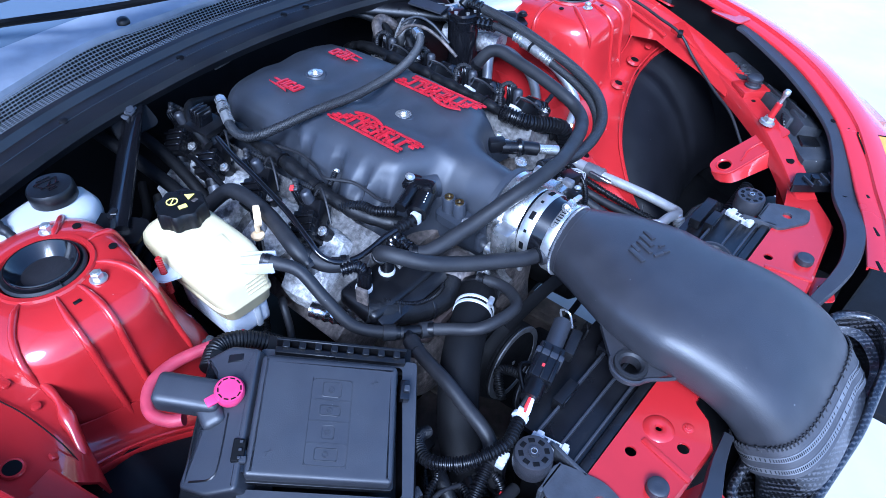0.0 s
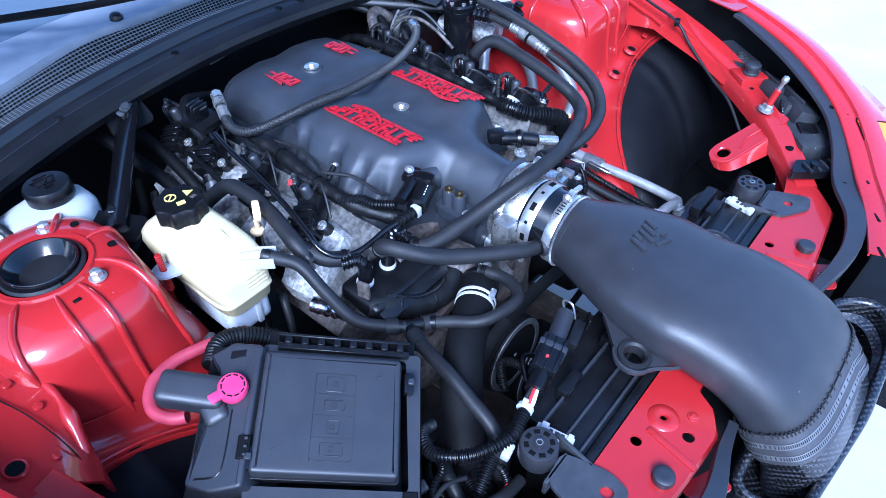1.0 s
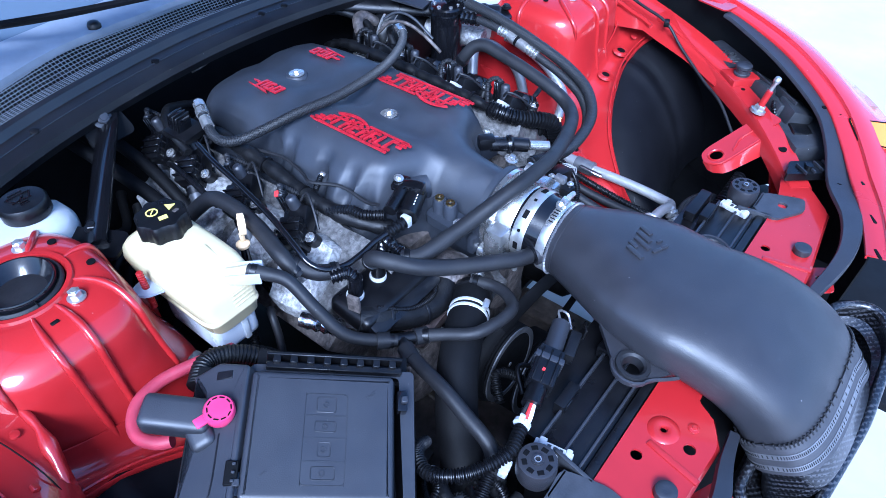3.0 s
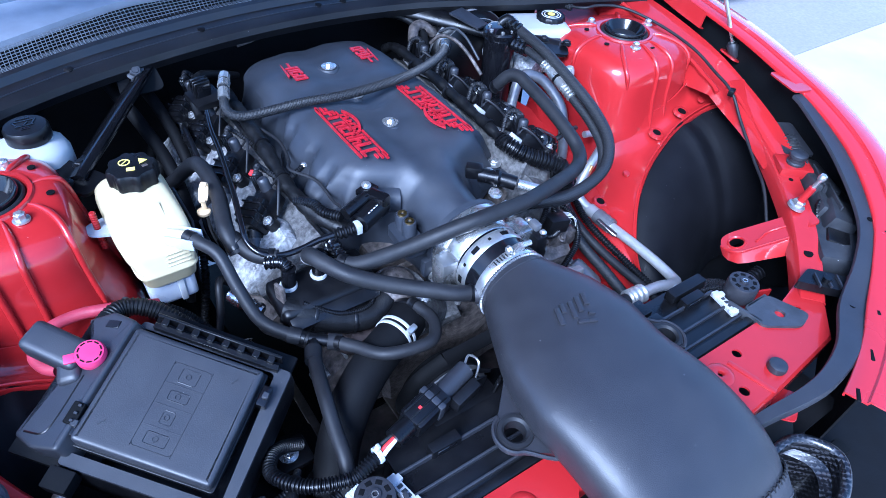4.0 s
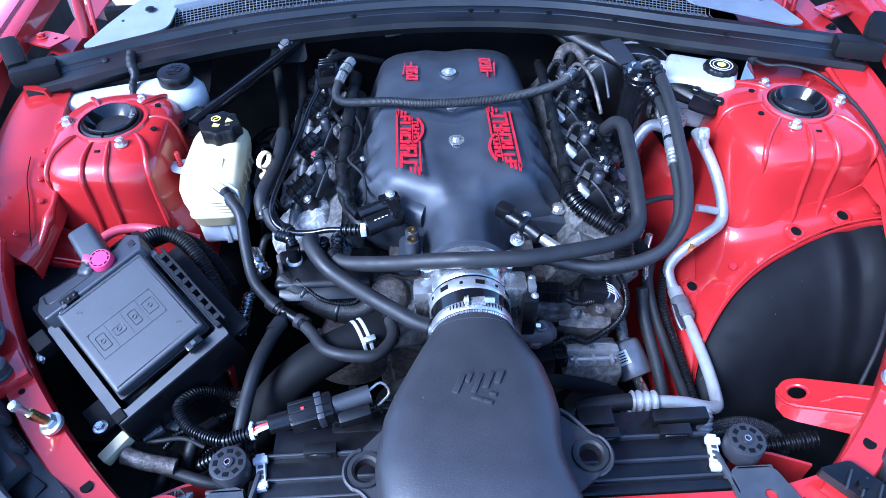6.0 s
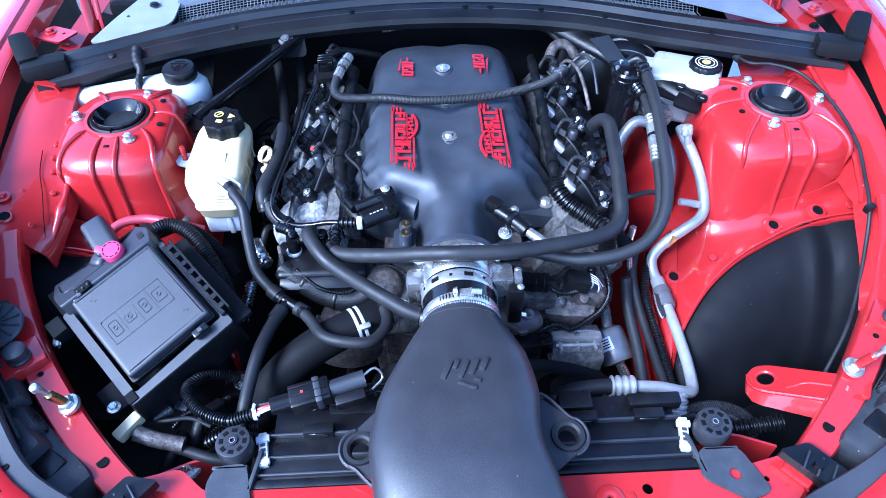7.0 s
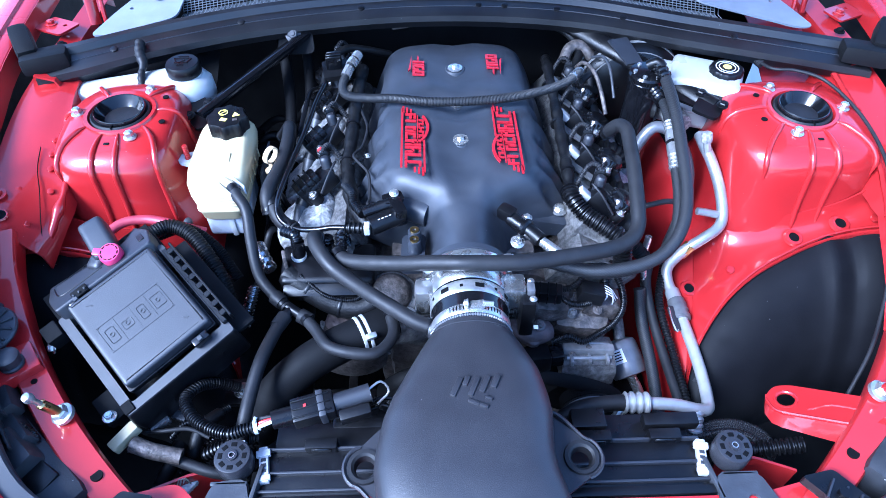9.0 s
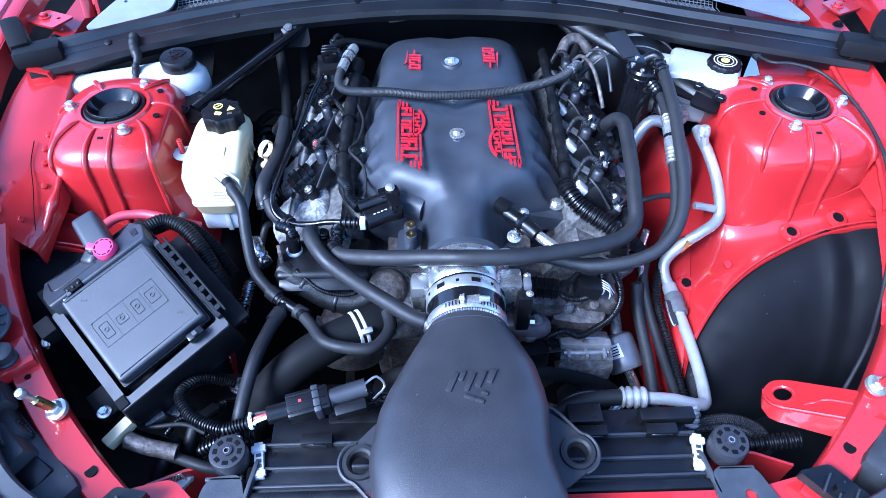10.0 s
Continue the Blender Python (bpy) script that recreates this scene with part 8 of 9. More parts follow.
def braces():
    for s in (-1, 1):
        t = thing("strut_brace", (s * 0.42, 0.76, 0.82), "black steel brace from bulkhead to strut tower", "brace", "strut braces")
        a, b = Vector((s * 0.315, 0.905, 0.868)) if s < 0 else Vector((0.225, 0.945, 0.878)), Vector((s * 0.500, 0.655, 0.836))
        part("bar", sweep([a, a.lerp(b, 0.5), b], 0.019 if s > 0 else 0.025, 14, flat=0.5), PLASTIC if s > 0 else GLOSS, t)
        part("foot", plate(rounded([(-0.045, -0.026), (0.045, -0.026), (0.045, 0.026), (-0.045, 0.026)], 0.012), 0.006, pose(s * 0.497, 0.662, 0.845, 4, -s * 5, s * 55)), PLASTIC, t)
        for k in (-0.018, 0.016):
            p = Vector((s * (0.497 + 0.9 * k), 0.662 - s * s * k * 1.2, 0.848))
            part("bolt", bolt_mesh(p, 0.009, (0, 0, 1), 1.35, 0.006), PLASTIC, t)
        part("wall_plate", plate(rounded([(-0.04, -0.035), (0.04, -0.035), (0.03, 0.045), (-0.03, 0.045)], 0.015), 0.008, axes((s * 0.335, 0.885, 0.872), (0, -0.75, 0.65))), MATT, t)
        part("wall_bolt", bolt_mesh((s * 0.338, 0.878, 0.882), 0.011, (0, -0.75, 0.65), 1.5), LIDMAT, t)
    for p in ((0.355, 0.897, 0.862), (0.345, 0.87, 0.86)):
        solo("bulkhead_bolt", bolt_mesh(p, 0.009, (0, -0.6, 0.8), 1.6), STEEL, p, "bright flanged bolt on the bulkhead", "bolt", "bulkhead bolts")


braces()


def dipstick():
    t = thing("dipstick", (-0.338, 0.535, 0.75), "tan yellow plastic oil dipstick loop handle", "dipstick")
    facing = (-0.871, 0.492, 0.12)
    ring_rows = [(0.0160, -0.0045), (0.0165, -0.0035), (0.0165, 0.0035), (0.0160, 0.0045), (0.0135, 0.0045), (0.0130, 0.0), (0.0135, -0.0045), (0.0160, -0.0045)]
    part("handle", lathe(ring_rows, axes((-0.341, 0.527, 0.8435), facing), 36, caps=False), YELLOW, t)
    part("neck", rbox((0.007, 0.005, 0.018), pose(-0.345, 0.528, 0.820), 0.0015, 2), YELLOW, t)
    part("stopper", lathe([(0.009, 0), (0.0105, 0.002), (0.0105, 0.006), (0.006, 0.009)], pose(-0.347, 0.528, 0.803), 20), YELLOW, t)
    part("guide_tube", sweep([(-0.347, 0.528, 0.806), (-0.342, 0.528, 0.75), (-0.30, 0.52, 0.62)], 0.0065, 10), GLOSS, t)


dipstick()


def connector_loom():
    t = thing("sensor_connector", (-0.22, 0.07, 0.75), "large dark grey electrical connector with coloured wires", "connector")
    a, b = Vector((-0.278, 0.057, 0.750)), Vector((-0.148, 0.088, 0.771))
    d = (b - a).normalized()
    m = axes(a.lerp(b, 0.38), Vector((0.0, -0.15, 1)), d)
    part("shell", rbox((0.060, 0.036, 0.030), m, 0.004), PLASTIC, t)
    part("collar", rbox((0.010, 0.040, 0.033), m @ pose(0.012, 0, 0), 0.002), LIDMAT, t)
    for y in (-0.012, 0.0, 0.012):
        part("rib", rbox((0.055, 0.0025, 0.034), m @ pose(-0.002, y, 0), 0.001, 1), PLASTIC, t)
    part("rear_shell", sweep([m @ Vector((-0.028, 0, 0)), m @ Vector((-0.058, 0, 0))], 0.0135, 14), PLASTIC, t)
    part("nose", sweep([m @ Vector((0.03, 0, 0)), m @ Vector((0.082, 0.002, 0))], 0.0135, 14), LIDMAT, t)
    part("side_socket", rbox((0.045, 0.016, 0.022), m @ pose(0.055, -0.022, -0.004), 0.003), PLASTIC, t)
    part("locking_dot", rbox((0.004, 0.004, 0.002), m @ pose(-0.01, 0.002, 0.0165), 0, 1), REDPLUG, t)
    for mt, off in ((REDPLUG, 0.0), (RUBBER, 0.006), (WPRINT, -0.005)):
        part("wire", sweep([m @ Vector((-0.055, off * 0.6, 0.004)), m @ Vector((-0.075, off, 0.002)), (-0.309 + 0.006, 0.051 + off, 0.748)], 0.0028, 8), mt, t)
    part("wire_loop", sweep([m @ Vector((0.08, 0.004, 0.006)), m @ Vector((0.10, 0.012, 0.004)), m @ Vector((0.108, -0.002, -0.006)), m @ Vector((0.088, -0.014, -0.010))], 0.0018, 6), STEEL, t)
    l = thing("corrugated_loom", (-0.40, 0.07, 0.70), "black corrugated wiring conduit with a pale tie", "wiring")
    part("conduit", sweep([(-0.300, 0.052, 0.747), (-0.325, 0.047, 0.744), (-0.351, 0.044, 0.740), (-0.397, 0.066, 0.735), (-0.425, 0.103, 0.730), (-0.416, 0.132, 0.720), (-0.396, 0.150, 0.700), (-0.37, 0.16, 0.67)], 0.0080, 12, ribs=(0.0045, 0.0026)), PLASTIC, l)
    part("tie", lathe([(0.0115, 0), (0.0115, 0.005), (0.010, 0.006)], axes((-0.306, 0.0515, 0.7465), (-1, -0.15, 0)), 16), CLEARISH, l)
    part("tie_tail", rbox((0.004, 0.007, 0.012), pose(-0.309, 0.052, 0.760, 0, 20, 0), 0.001), CLEARISH, l)
    w = thing("sensor_nut", (-0.381, 0.184, 0.60), "bright flanged nut on a black bracket", "nut")
    part("bracket", rbox((0.06, 0.05, 0.01), pose(-0.381, 0.184, 0.612), 0.004), PLASTIC, w)
    part("nut", bolt_mesh((-0.381, 0.184, 0.617), 0.009, (0, -0.1, 1), 1.6), STEEL, w)
    part("stalk", rbox((0.04, 0.04, 0.12), pose(-0.385, 0.19, 0.55), 0.006), DARK, w)


connector_loom()


def harness(name, pts, r, mat, label, ribs=None):
    t = thing(name, pts[0], label, "wiring", "engine looms")
    part("loom", sweep(pts, r, 10, ribs=ribs), mat, t)
    return t


h = harness("engine_loom", [(-0.195, 0.84, 0.82), (-0.199, 0.75, 0.823), (-0.203, 0.63, 0.818), (-0.208, 0.54, 0.806), (-0.200, 0.475, 0.797), (-0.185, 0.43, 0.79), (-0.16, 0.40, 0.78)], lambda u: 0.0128 + 0.0012 * math.sin(u * 40) + 0.0008 * math.sin(u * 93), TAPE, "thick cloth-taped engine loom beside the manifold")
part("tie", lathe([(0.0148, 0), (0.0148, 0.005)], axes((-0.208, 0.545, 0.807), (0, 1, 0.1)), 16), PLASTIC, h)
part("tie", lathe([(0.0148, 0), (0.0148, 0.005)], axes((-0.203, 0.64, 0.8185), (0, 1, 0.1)), 16), PLASTIC, h)
part("branch", sweep([(-0.19, 0.685, 0.825), (-0.175, 0.63, 0.823), (-0.182, 0.575, 0.82), (-0.195, 0.54, 0.826), (-0.168, 0.50, 0.82), (-0.163, 0.45, 0.81), (-0.165, 0.42, 0.82)], 0.0028, 8), RUBBER, h)
part("branch_sleeve", sweep([(-0.21, 0.49, 0.80), (-0.195, 0.455, 0.812), (-0.19, 0.43, 0.812), (-0.172, 0.40, 0.815)], 0.0075, 10, ribs=(0.005, 0.002)), PLASTIC, h)
part("anchor", bolt_mesh((-0.170, 0.540, 0.826), 0.0042, (0, 0, 1)), STEEL, h)
part("anchor_arm", sweep([(-0.20, 0.525, 0.82), (-0.168, 0.542, 0.826)], 0.0045, 8, ribs=(0.004, 0.0012)), PLASTIC, h)
h = harness("engine_loom", [(0.215, 0.93, 0.78), (0.203, 0.86, 0.815), (0.199, 0.75, 0.82), (0.197, 0.66, 0.818), (0.193, 0.52, 0.812), (0.190, 0.455, 0.808)], lambda u: 0.0105 + 0.0012 * math.sin(u * 37) + 0.0008 * math.sin(u * 90), TAPE, "cloth-taped engine loom beside the manifold")
part("conduit", sweep([(0.190, 0.46, 0.808), (0.193, 0.435, 0.806), (0.212, 0.408, 0.795), (0.250, 0.378, 0.784), (0.27, 0.362, 0.77), (0.275, 0.35, 0.73)], 0.0145, 12, ribs=(0.0065, 0.004)), PLASTIC, h)
for y in (0.50, 0.64, 0.77):
    part("tie", lathe([(0.0128, 0), (0.0128, 0.005)], axes((0.194, y, 0.813), (0, 1, 0.03)), 16), PLASTIC, h)
harness("side_loom", [(0.272, 0.362, 0.69), (0.280, 0.332, 0.685), (0.281, 0.305, 0.665), (0.265, 0.285, 0.645), (0.235, 0.272, 0.628), (0.207, 0.262, 0.622), (0.18, 0.268, 0.63), (0.152, 0.262, 0.622)], 0.0058, PLASTIC, "thin corrugated sensor loom at the engine front", (0.004, 0.0016))
harness("side_loom", [(0.255, 0.36, 0.70), (0.25, 0.335, 0.68), (0.235, 0.325, 0.66)], 0.008, PLASTIC, "black sensor lead at the engine front", (0.005, 0.002))
fl = harness("front_loom", [(-0.305, 0.34, 0.735), (-0.285, 0.325, 0.728), (-0.23, 0.30, 0.705), (-0.18, 0.29, 0.70), (-0.15, 0.30, 0.71)], 0.021, TAPE, "thick taped loom across the engine front")
for p, d in (((-0.270, 0.319, 0.722), (0.8, -0.37, -0.34)), ((-0.215, 0.2955, 0.7015), (0.85, -0.25, -0.15))):
    part("tie", lathe([(0.0222, 0), (0.0226, 0.001), (0.0226, 0.004), (0.0222, 0.005)], axes(p, d), 20), PLASTIC, fl)
    part("tie_head", rbox((0.008, 0.006, 0.006), axes(p, d) @ pose(0.0, -0.0235, 0.002), 0.001, 1), PLASTIC, fl)
    part("tie_tail", sweep([axes(p, d) @ Vector((0.0, -0.024, 0.003)), axes(p, d) @ Vector((0.004, -0.036, 0.006)), axes(p, d) @ Vector((0.012, -0.044, 0.008))], 0.0012, 5), PLASTIC, fl)
harness("front_loom", [(-0.28, 0.325, 0.748), (-0.235, 0.295, 0.728), (-0.185, 0.292, 0.722), (-0.16, 0.32, 0.74)], 0.0035, PLASTIC, "thin corrugated wire along the taped loom", (0.003, 0.001))
harness("rear_loom", [(-0.27, 0.76, 0.83), (-0.26, 0.82, 0.85), (-0.23, 0.87, 0.85), (-0.19, 0.90, 0.83), (-0.14, 0.93, 0.80)], 0.008, TAPE, "black loom behind the manifold", None)
harness("rear_loom", [(0.24, 0.80, 0.82), (0.27, 0.86, 0.84), (0.24, 0.92, 0.86), (0.15, 0.95, 0.87)], 0.009, TAPE, "black loom near the bulkhead", None)
harness("rear_loom", [(0.25, 0.73, 0.85), (0.275, 0.76, 0.85), (0.285, 0.80, 0.83), (0.29, 0.78, 0.78)], 0.0065, RUBBER, "slim black heater pipe at the engine back", None)
wc = harness("wing_cable", [(0.56, 0.86, 0.86), (0.60, 0.80, 0.868), (0.62, 0.72, 0.88), (0.66, 0.70, 0.886), (0.705, 0.665, 0.884), (0.735, 0.58, 0.872), (0.738, 0.48, 0.858), (0.722, 0.40, 0.842), (0.704, 0.336, 0.829), (0.69, 0.285, 0.79), (0.655, 0.21, 0.752), (0.615, 0.15, 0.735), (0.57, 0.095, 0.70)], 0.0032, RUBBER, "thin black bonnet cable along the wing")
part("cable_clip", rbox((0.018, 0.012, 0.014), pose(0.704, 0.336, 0.829, 0, 0, 20), 0.003), PLASTIC, wc)
harness("wing_cable", [(0.57, 0.83, 0.86), (0.60, 0.79, 0.872), (0.615, 0.745, 0.872)], 0.008, RUBBER, "short sleeved lead behind the strut tower", (0.006, 0.002))
coil_hose = harness("chassis_loom", [(0.25, 0.085, 0.575), (0.33, 0.088, 0.58), (0.39, 0.095, 0.588), (0.425, 0.092, 0.60), (0.452, 0.078, 0.606), (0.458, 0.060, 0.60), (0.43, 0.045, 0.59)], 0.0065, BRAID, "flat bundle of black sleeved lines behind the radiator", (0.003, 0.0008))
for k in range(4):
    d = 0.0075 * (k + 1)
    part("strand", sweep([(0.25, 0.085 + d * 0.3, 0.573), (0.33, 0.088 + d * 0.5, 0.577), (0.39, 0.095 + d * 0.6, 0.584), (0.428 + d * 0.3, 0.092 + d * 0.6, 0.597), (0.456 + d * 0.6, 0.078 + d * 0.3, 0.602), (0.463 + d * 0.6, 0.055, 0.594), (0.43, 0.040 - d * 0.3, 0.583)], 0.0062, 10, ribs=(0.003, 0.0008)), BRAID, coil_hose)
harness("chassis_loom", [(0.36, 0.05, 0.63), (0.42, 0.045, 0.635), (0.50, 0.04, 0.66)], 0.011, PLASTIC, "black corrugated conduit under the bracket", (0.007, 0.004))
harness("chassis_loom", [(0.385, 0.13, 0.56), (0.382, 0.25, 0.575), (0.376, 0.36, 0.60), (0.40, 0.44, 0.62)], 0.007, PLASTIC, "black corrugated conduit on the chassis leg", (0.006, 0.002))
for k in range(7):
    random.seed(40 + k)
    x, y = -0.47 + 0.02 * k, 0.03 + 0.012 * (k % 3)
    harness("lamp_loom", [(x, y, 0.60 + 0.01 * (k % 4)), (x + 0.03, y + 0.05, 0.61), (x + 0.05 + 0.02 * random.random(), y + 0.10, 0.57), (x + 0.10, y + 0.14, 0.53)], 0.006 + 0.004 * random.random(), (RUBBER, PLASTIC, TAPE)[k % 3], "loose black wiring below the fuse box", (0.005, 0.0015) if k % 2 else None)
for k in range(5):
    random.seed(60 + k)
    y = 0.62 + 0.06 * k
    harness("dark_hose", [(-0.48, y, 0.62), (-0.42, y + 0.05 * random.random(), 0.66), (-0.37, y + 0.03, 0.63 + 0.04 * random.random()), (-0.33, y + 0.10, 0.68)], 0.008 + 0.004 * random.random(), (MATT, TAPE)[k % 2], "dark hose deep between tower and engine", None)


harness("side_loom", [(0.16, 0.305, 0.705), (0.175, 0.29, 0.70), (0.195, 0.288, 0.695), (0.215, 0.295, 0.69)], 0.0048, PLASTIC, "thin corrugated lead between two plugs", (0.004, 0.0014))
harness("side_loom", [(0.13, 0.35, 0.745), (0.165, 0.345, 0.735), (0.205, 0.345, 0.728), (0.245, 0.355, 0.725), (0.275, 0.37, 0.71)], 0.0065, TAPE, "taped sensor loom over the head end", None)
harness("side_loom", [(0.155, 0.32, 0.70), (0.19, 0.332, 0.69), (0.225, 0.33, 0.68), (0.25, 0.312, 0.67), (0.235, 0.295, 0.655)], 0.0028, RUBBER, "loose thin wire at the engine front", None)
for k in range(5):
    random.seed(90 + k)
    y = 0.45 + 0.07 * k
    harness("dark_hose", [(-0.40, y - 0.03, 0.60), (-0.375, y, 0.66 + 0.03 * random.random()), (-0.36, y + 0.03, 0.70), (-0.34, y + 0.06, 0.66)], 0.006 + 0.004 * random.random(), (RUBBER, TAPE, PLASTIC)[k % 3], "dark line beside the valve cover", (0.005, 0.0015) if k % 2 else None)
for k in (3, 4):
    random.seed(110 + k)
    x, y = -0.30 + 0.035 * k, 0.13 + 0.02 * (k % 2)
    harness("fan_loom", [(x, y, 0.56 + 0.02 * random.random()), (x + 0.03, y + 0.03, 0.58), (x + 0.06, y + 0.01, 0.56), (x + 0.08, y - 0.03, 0.52)], 0.004 + 0.004 * random.random(), (PLASTIC, TAPE)[k % 2], "dark wiring behind the radiator fan", (0.005, 0.002) if k % 2 else None)


# bleed of small metal lines, ties and clips round the rear of the bay
for pts, r, mt, lab in (
        ([(0.255, 0.80, 0.84), (0.262, 0.775, 0.865), (0.275, 0.74, 0.868), (0.285, 0.70, 0.85), (0.292, 0.66, 0.82)], 0.004, CASTDARK, "thin dull metal pipe beside the catch can"),
        ([(0.29, 0.82, 0.85), (0.305, 0.79, 0.868), (0.312, 0.75, 0.862), (0.315, 0.70, 0.83)], 0.003, BRACKET, "thin metal line beside the catch can"),
        ([(0.235, 0.84, 0.83), (0.25, 0.86, 0.85), (0.275, 0.865, 0.85), (0.30, 0.85, 0.83)], 0.012, CASTDARK, "grimy heater fitting behind the engine"),
        ([(-0.13, 0.93, 0.865), (-0.10, 0.925, 0.872), (-0.075, 0.93, 0.88)], 0.005, CASTDARK, "short dark line end behind the manifold"),
        ([(-0.29, 0.80, 0.80), (-0.30, 0.76, 0.815), (-0.305, 0.70, 0.81), (-0.31, 0.64, 0.80)], 0.005, PLASTIC, "slim dark line beside the coils"),
        ([(0.30, 0.45, 0.76), (0.325, 0.44, 0.78), (0.36, 0.445, 0.785), (0.385, 0.455, 0.775)], 0.005, RUBBER, "short black hose under the catch can lines")):
    harness("bay_line", pts, r, mt, lab, None)
part("end_cap", lathe([(0.010, 0), (0.011, 0.008), (0.007, 0.012)], axes((-0.076, 0.93, 0.878), (0.4, -0.2, 0.6)), 14), STEEL, bpy.data.objects["bay_line.003"])


def box_clutter():
    """Loose plugs and lines under the front corner of the fuse box."""
    hose("drain_line", [(-0.505, 0.052, 0.692), (-0.475, 0.048, 0.683), (-0.43, 0.035, 0.672), (-0.385, 0.022, 0.664), (-0.35, 0.02, 0.655)], 0.0085, RUBBER, "dusty black lamp lead running to the radiator", "wiring")
    for k, (pts, r, ribs) in enumerate((
            ([(-0.42, 0.03, 0.60), (-0.425, 0.055, 0.645), (-0.415, 0.09, 0.67), (-0.395, 0.12, 0.66)], 0.010, None),
            ([(-0.405, 0.05, 0.66), (-0.375, 0.058, 0.672), (-0.35, 0.064, 0.678), (-0.325, 0.07, 0.672)], 0.0095, (0.006, 0.0025)),
            ([(-0.46, 0.075, 0.665), (-0.44, 0.095, 0.675), (-0.41, 0.105, 0.672), (-0.385, 0.135, 0.65)], 0.005, (0.004, 0.0015)),
            ([(-0.50, 0.085, 0.672), (-0.465, 0.082, 0.680), (-0.43, 0.085, 0.678), (-0.40, 0.075, 0.668)], 0.0035, None),
            ([(-0.47, 0.02, 0.63), (-0.455, 0.045, 0.65), (-0.45, 0.075, 0.645)], 0.012, None),
            ([(-0.375, 0.10, 0.64), (-0.362, 0.075, 0.665), (-0.36, 0.045, 0.668), (-0.372, 0.02, 0.65)], 0.0055, (0.005, 0.002)))):
        harness("lamp_loom", pts, r, (TAPE, PLASTIC, PLASTIC, RUBBER, TAPE, PLASTIC)[k], "black taped lead in the gap beside the radiator", ribs)
    for p, turn, size, mt, lab in (((-0.478, 0.098, 0.676), 35, (0.030, 0.016, 0.014), CASTMID, "small grey plug on loose wiring"), ((-0.452, 0.112, 0.668), -20, (0.026, 0.014, 0.012), BRACKET, "dull grey relay plug under the fuse box"),
                                   ((-0.425, 0.012, 0.640), 50, (0.030, 0.014, 0.012), CLEARISH, "pale wire end plug by the red panel"), ((-0.345, 0.048, 0.690), 10, (0.022, 0.012, 0.014), CLEARISH, "milky clip beside the rubber mount")):
        c = thing("loose_plug", p, lab, "connector", "loose plugs")
        m = pose(*p, 8, -6, turn)
        part("body", rbox(size, m, 0.002), mt, c)
        for k in range(3):
            part("rib", rbox((0.0016, size[1] * 1.06, size[2] * 1.06), m @ pose(size[0] * (-0.3 + 0.3 * k), 0, 0), 0.0005, 1), mt, c)
    for k in range(4):
        harness("bare_wire", [(-0.442 + 0.004 * k, 0.004 + 0.003 * k, 0.650), (-0.436 + 0.005 * k, 0.012, 0.664 + 0.002 * k), (-0.428 + 0.004 * k, 0.018 - 0.003 * k, 0.655)], 0.0011, STEEL, "frayed bright wire end", None)


box_clutter()


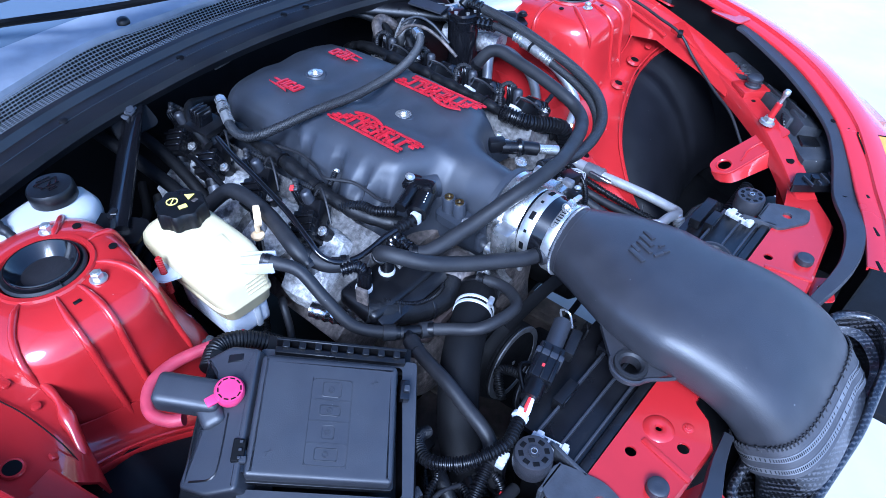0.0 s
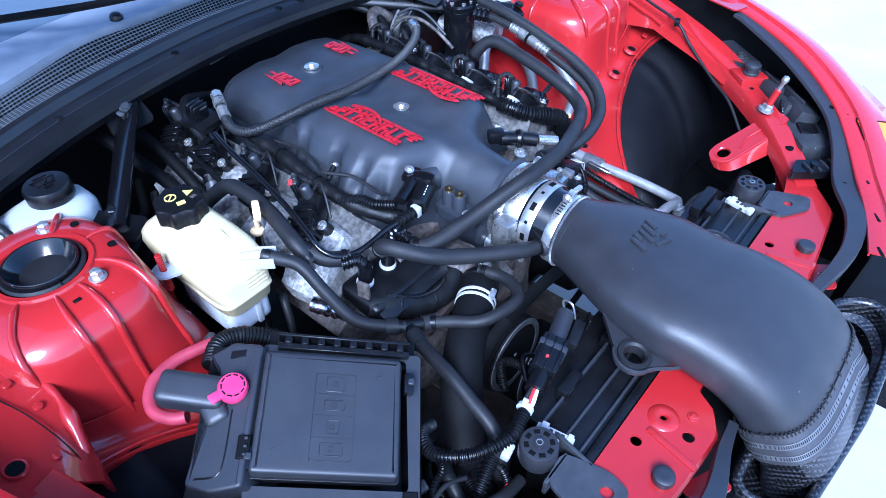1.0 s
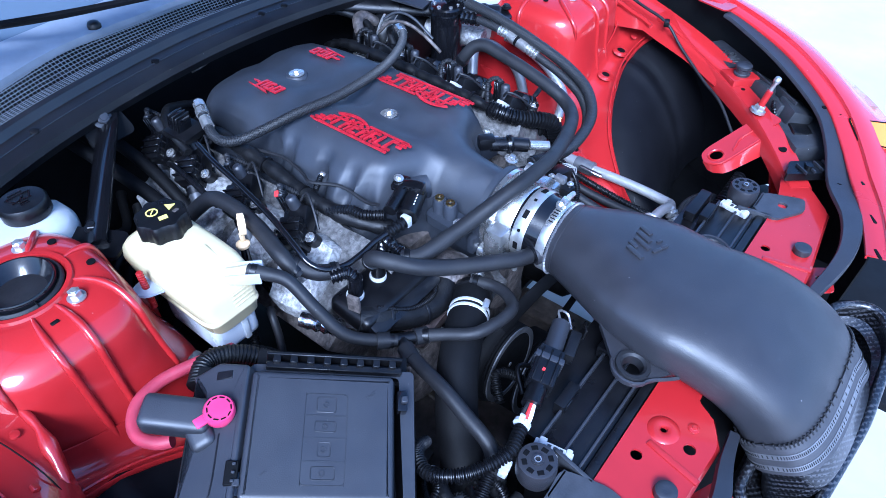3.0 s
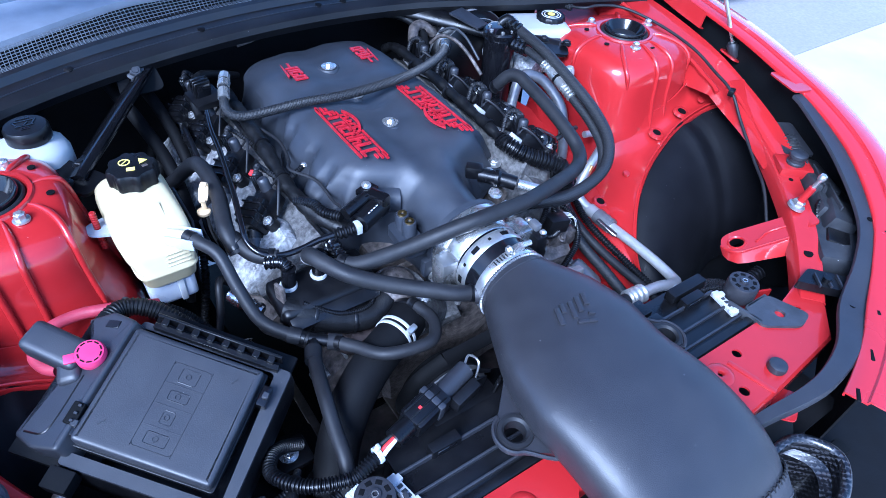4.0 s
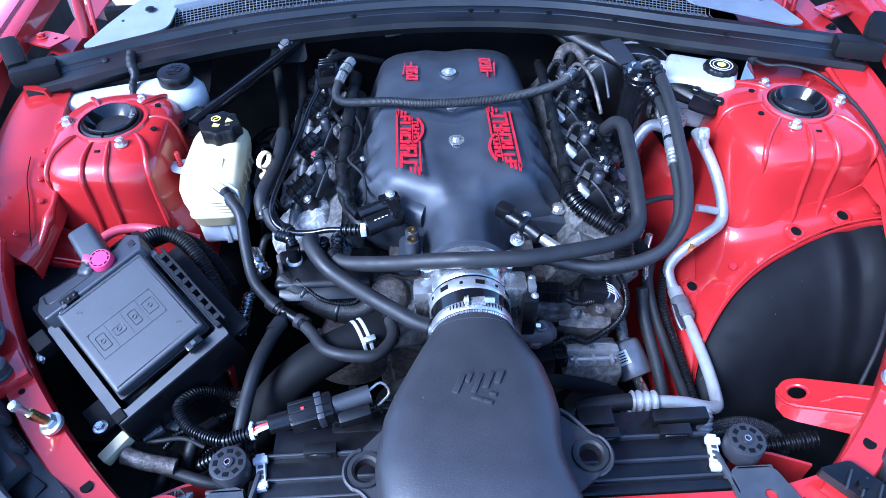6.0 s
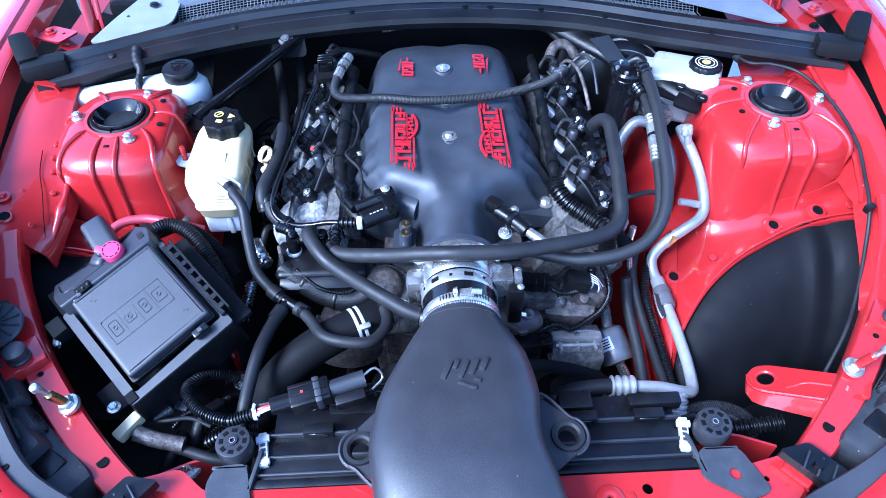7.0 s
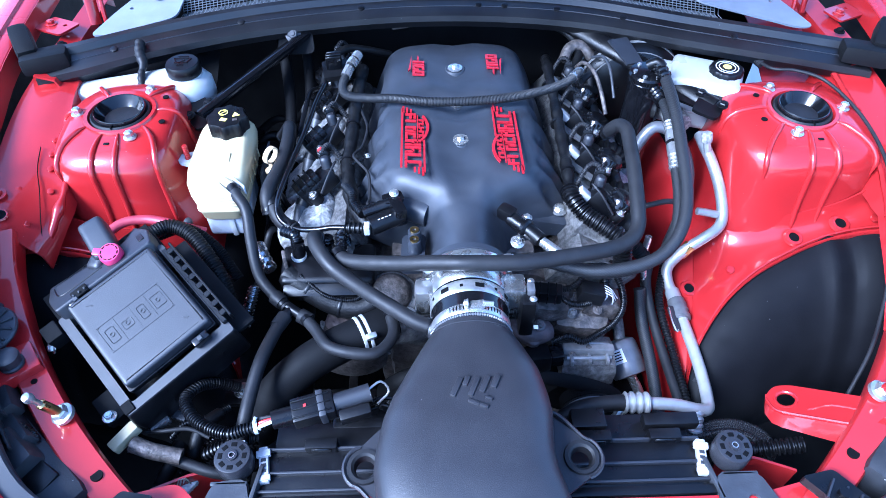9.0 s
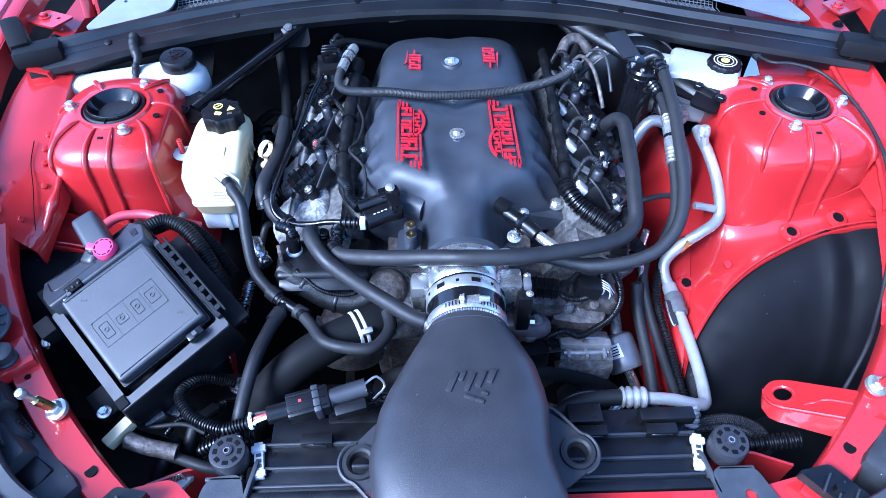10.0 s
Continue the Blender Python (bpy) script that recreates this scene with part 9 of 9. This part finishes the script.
def small_parts():
    f = thing("foil_sleeve", (-0.335, 0.345, 0.70), "crumpled silver heat-shield foil round a hose", "heat shield")
    part("foil", sweep([(-0.362, 0.398, 0.745), (-0.352, 0.375, 0.743), (-0.335, 0.350, 0.735)], lambda u: 0.012 + 0.0015 * math.sin(u * 31), 11), FOIL, f)
    f = thing("foil_sleeve", (-0.36, 0.30, 0.62), "corrugated silver foil tube below the hoses", "heat shield")
    part("foil", sweep([(-0.368, 0.345, 0.70), (-0.378, 0.321, 0.68), (-0.390, 0.295, 0.65)], 0.0095, 12, ribs=(0.006, 0.003)), FOIL, f)
    s = thing("pressure_sensor", (0.12, 0.33, 0.79), "black sensor with a bright metal sleeve", "sensor")
    part("body", sweep([(0.075, 0.375, 0.823), (0.105, 0.345, 0.820), (0.12, 0.328, 0.817)], 0.0125, 12), PLASTIC, s)
    part("collar", lathe([(0.016, 0), (0.017, 0.006), (0.014, 0.010)], axes((0.095, 0.355, 0.821), (0.7, -0.7, 0)), 16), PLASTIC, s)
    part("sleeve", sweep([(0.122, 0.326, 0.817), (0.148, 0.302, 0.812)], 0.0085, 14), STEEL, s)
    part("head", rbox((0.03, 0.022, 0.024), pose(0.070, 0.382, 0.828, 0, 0, -40), 0.006), PLASTIC, s)
    part("bolt", bolt_mesh((0.105, 0.385, 0.812), 0.006, (0, 0, 1)), STEEL, s)
    part("bolt", bolt_mesh((0.085, 0.338, 0.803), 0.0075, (0, -0.3, 1), 1.6), STEEL, s)
    m = thing("map_connector", (-0.245, 0.80, 0.85), "black vacuum sensor on a bracket behind the coils", "sensor")
    part("base", rbox((0.055, 0.05, 0.014), pose(-0.245, 0.795, 0.845, 10, 0, 10), 0.003), PLASTIC, m)
    part("upper", rbox((0.028, 0.028, 0.03), pose(-0.248, 0.80, 0.864, 10, 0, 10), 0.004), GLOSS, m)
    for k in range(3):
        part("rib", rbox((0.030, 0.003, 0.032), pose(-0.248, 0.789 + 0.010 * k, 0.866, 10, 0, 10), 0.001, 1), PLASTIC, m)
    part("leg", rbox((0.02, 0.02, 0.10), pose(-0.25, 0.80, 0.79), 0.004), PLASTIC, m)
    c = thing("cam_connector", (0.15, 0.255, 0.60), "black sensor plug at the engine front", "connector")
    part("plug", rbox((0.046, 0.036, 0.036), pose(0.125, 0.240, 0.604, -8, 0, 6), 0.005), PLASTIC, c)
    part("tail", rbox((0.024, 0.03, 0.03), pose(0.160, 0.246, 0.604, 0, 0, 6), 0.004), GLOSS, c)
    part("cap", lathe([(0.013, 0), (0.014, 0.010), (0.010, 0.014)], pose(0.118, 0.262, 0.625), 18), RUST, c)
    part("bolt", bolt_mesh((0.118, 0.235, 0.61), 0.007, (-0.6, -0.8, 0.2)), STEEL, c)
    c = thing("throttle_connector", (0.17, 0.315, 0.69), "black plug with bare silver wires", "connector")
    part("plug", rbox((0.05, 0.026, 0.026), pose(0.140, 0.302, 0.712, 0, 0, -8), 0.004), PLASTIC, c)
    part("second_plug", rbox((0.045, 0.03, 0.03), pose(0.218, 0.308, 0.702, 0, 10, -8), 0.004), PLASTIC, c)
    for k in range(4):
        part("wire", sweep([(0.238, 0.318 - 0.006 * k, 0.712), (0.250, 0.308 - 0.006 * k, 0.712), (0.264 - 0.004 * k, 0.300 - 0.004 * k, 0.694)], 0.0009, 6), CLIPWHITE, c)
    part("wire_lock", rbox((0.008, 0.020, 0.012), pose(0.240, 0.303, 0.704, 0, 10, -8), 0.002), CLIPWHITE, c, "white locking piece")
    part("neck", sweep([(0.162, 0.306, 0.714), (0.182, 0.310, 0.716), (0.200, 0.322, 0.724), (0.215, 0.335, 0.735)], 0.005, 8, ribs=(0.004, 0.0014)), PLASTIC, c)
    for k in range(3):
        part("rib", rbox((0.002, 0.028, 0.028), pose(0.126 + 0.014 * k, 0.304 - 0.002 * k, 0.712, 0, 0, -8), 0.0006, 1), GLOSS, c)
    for x, y, z in ((0.312, 0.505, 0.77), (0.31, 0.62, 0.775), (0.30, 0.40, 0.74)):
        v = thing("plug_boot", (x, y, z - 0.02), "black spark plug boot on the cylinder head", "plug boot", "plug boots")
        part("boot", sweep([(x - 0.03, y, z), (x, y - 0.004, z - 0.008), (x + 0.03, y - 0.01, z - 0.04)], 0.012, 12, ribs=(0.012, 0.003)), MATT, v)
    n = thing("lamp_plug", (-0.52, 0.06, 0.66), "cream and grey bulb connector on loose wiring", "connector")
    part("plug", rbox((0.045, 0.018, 0.018), pose(-0.512, 0.063, 0.700, 0, -10, 50), 0.003), CREAM, n)
    part("sleeve", sweep([(-0.50, 0.055, 0.695), (-0.47, 0.045, 0.69), (-0.43, 0.04, 0.68)], 0.012, 12), CASTDARK, n)
    r = thing("red_clip", (0.438, 0.255, 0.565), "small red cable clip on the liner edge", "clip")
    part("clip", rbox((0.014, 0.008, 0.010), pose(0.44, 0.245, 0.585), 0.002), REDPLUG, r)
    part("lead", sweep([(0.41, 0.21, 0.56), (0.425, 0.225, 0.575), (0.44, 0.24, 0.585)], 0.004, 8), RUBBER, r)
    for s in (1, -1):
        p = thing("bonnet_prop", (s * 0.834, 0.436, 0.83), "slim bright gas strut for the open bonnet", "gas strut", "gas struts")
        a = Vector((s * 0.834, 0.436, 0.845))
        b = a + Vector((-s * 0.17, 0.185, 0.5))
        part("rod", sweep([a, a.lerp(b, 0.8)], 0.0042, 12), STEEL, p)
        part("cylinder", sweep([a.lerp(b, 0.78), a.lerp(b, 1.6)], 0.011, 14), PLASTIC, p)
        part("socket", lathe([(0.012, -0.012), (0.014, -0.008), (0.014, 0.018), (0.010, 0.024)], axes(a, b - a), 12), LIDMAT, p)
        part("tab", plate(rounded([(-0.03, -0.02), (0.035, -0.02), (0.035, 0.03), (-0.03, 0.03)], 0.012), 0.004, pose(s * 0.838, 0.432, 0.835, 10, s * 20, 0)), RED, p)


small_parts()


def marker_lamp():
    o = (0.5867, -0.1395, 0.7907)
    m = axes(o, (-0.18, -0.12, 0.98), (0.458, -0.889, -0.025))
    t = thing("marker_lamp", o, "orange side marker lens set in the red wing", "marker lamp")
    outline = rounded([(-0.0414, 0.0314), (0.042, 0.0314), (0.0322, -0.0366), (-0.0327, -0.0261)], 0.006)
    part("lens", slab(outline, 0.004, m, 0.0015), ORANGE, t)
    part("gasket", sweep([m @ Vector((x, y, 0)) for x, y in outline + outline[:1]], 0.0014, 6), DARK, t)


marker_lamp()


def parked_wheel():
    t = thing("car_wheel", (2.3, 2.3, 0.0), "grey alloy wheel and tyre of a parked car", "wheel")
    c = Vector((2.98, 2.10, 0.40))
    m = axes(c, (-0.75, -0.6, 0.05)) @ Matrix.Scale(1.18, 4)
    part("tyre", lathe([(0.245, -0.10), (0.31, -0.11), (0.34, -0.08), (0.34, 0.08), (0.31, 0.11), (0.25, 0.10), (0.24, 0.07)], m, 56, caps=False), TYRE, t)
    rim = part("rim", lathe([(0.245, 0.10), (0.25, 0.085), (0.235, 0.07), (0.225, 0.0), (0.21, -0.06)], m, 56, caps=False), RIM, t)
    part("brake_disc", lathe([(0.17, -0.02), (0.17, 0.0), (0.06, 0.01), (0.02, 0.03)], m, 40), CASTDARK, rim)
    for k in range(10):
        a = radians(36 * k + (8 if k % 2 else -8))
        part("spoke", rbox((0.19, 0.022, 0.03), m @ pose(0.135 * math.cos(a), 0.135 * math.sin(a), 0.075, 0, 12, math.degrees(a)), 0.006), RIM, rim)
    part("hub", lathe([(0.055, 0.06), (0.05, 0.09), (0.03, 0.095)], m, 24), RIM, rim)
    part("arch", rbox((0.35, 1.6, 0.6), axes(c + Vector((0.45, 0.4, 0.55)), (0, 0, 1), (0.75, 0.6, 0)), 0.08, 3), GLOSS, t, "dark lower body of the parked car")


parked_wheel()
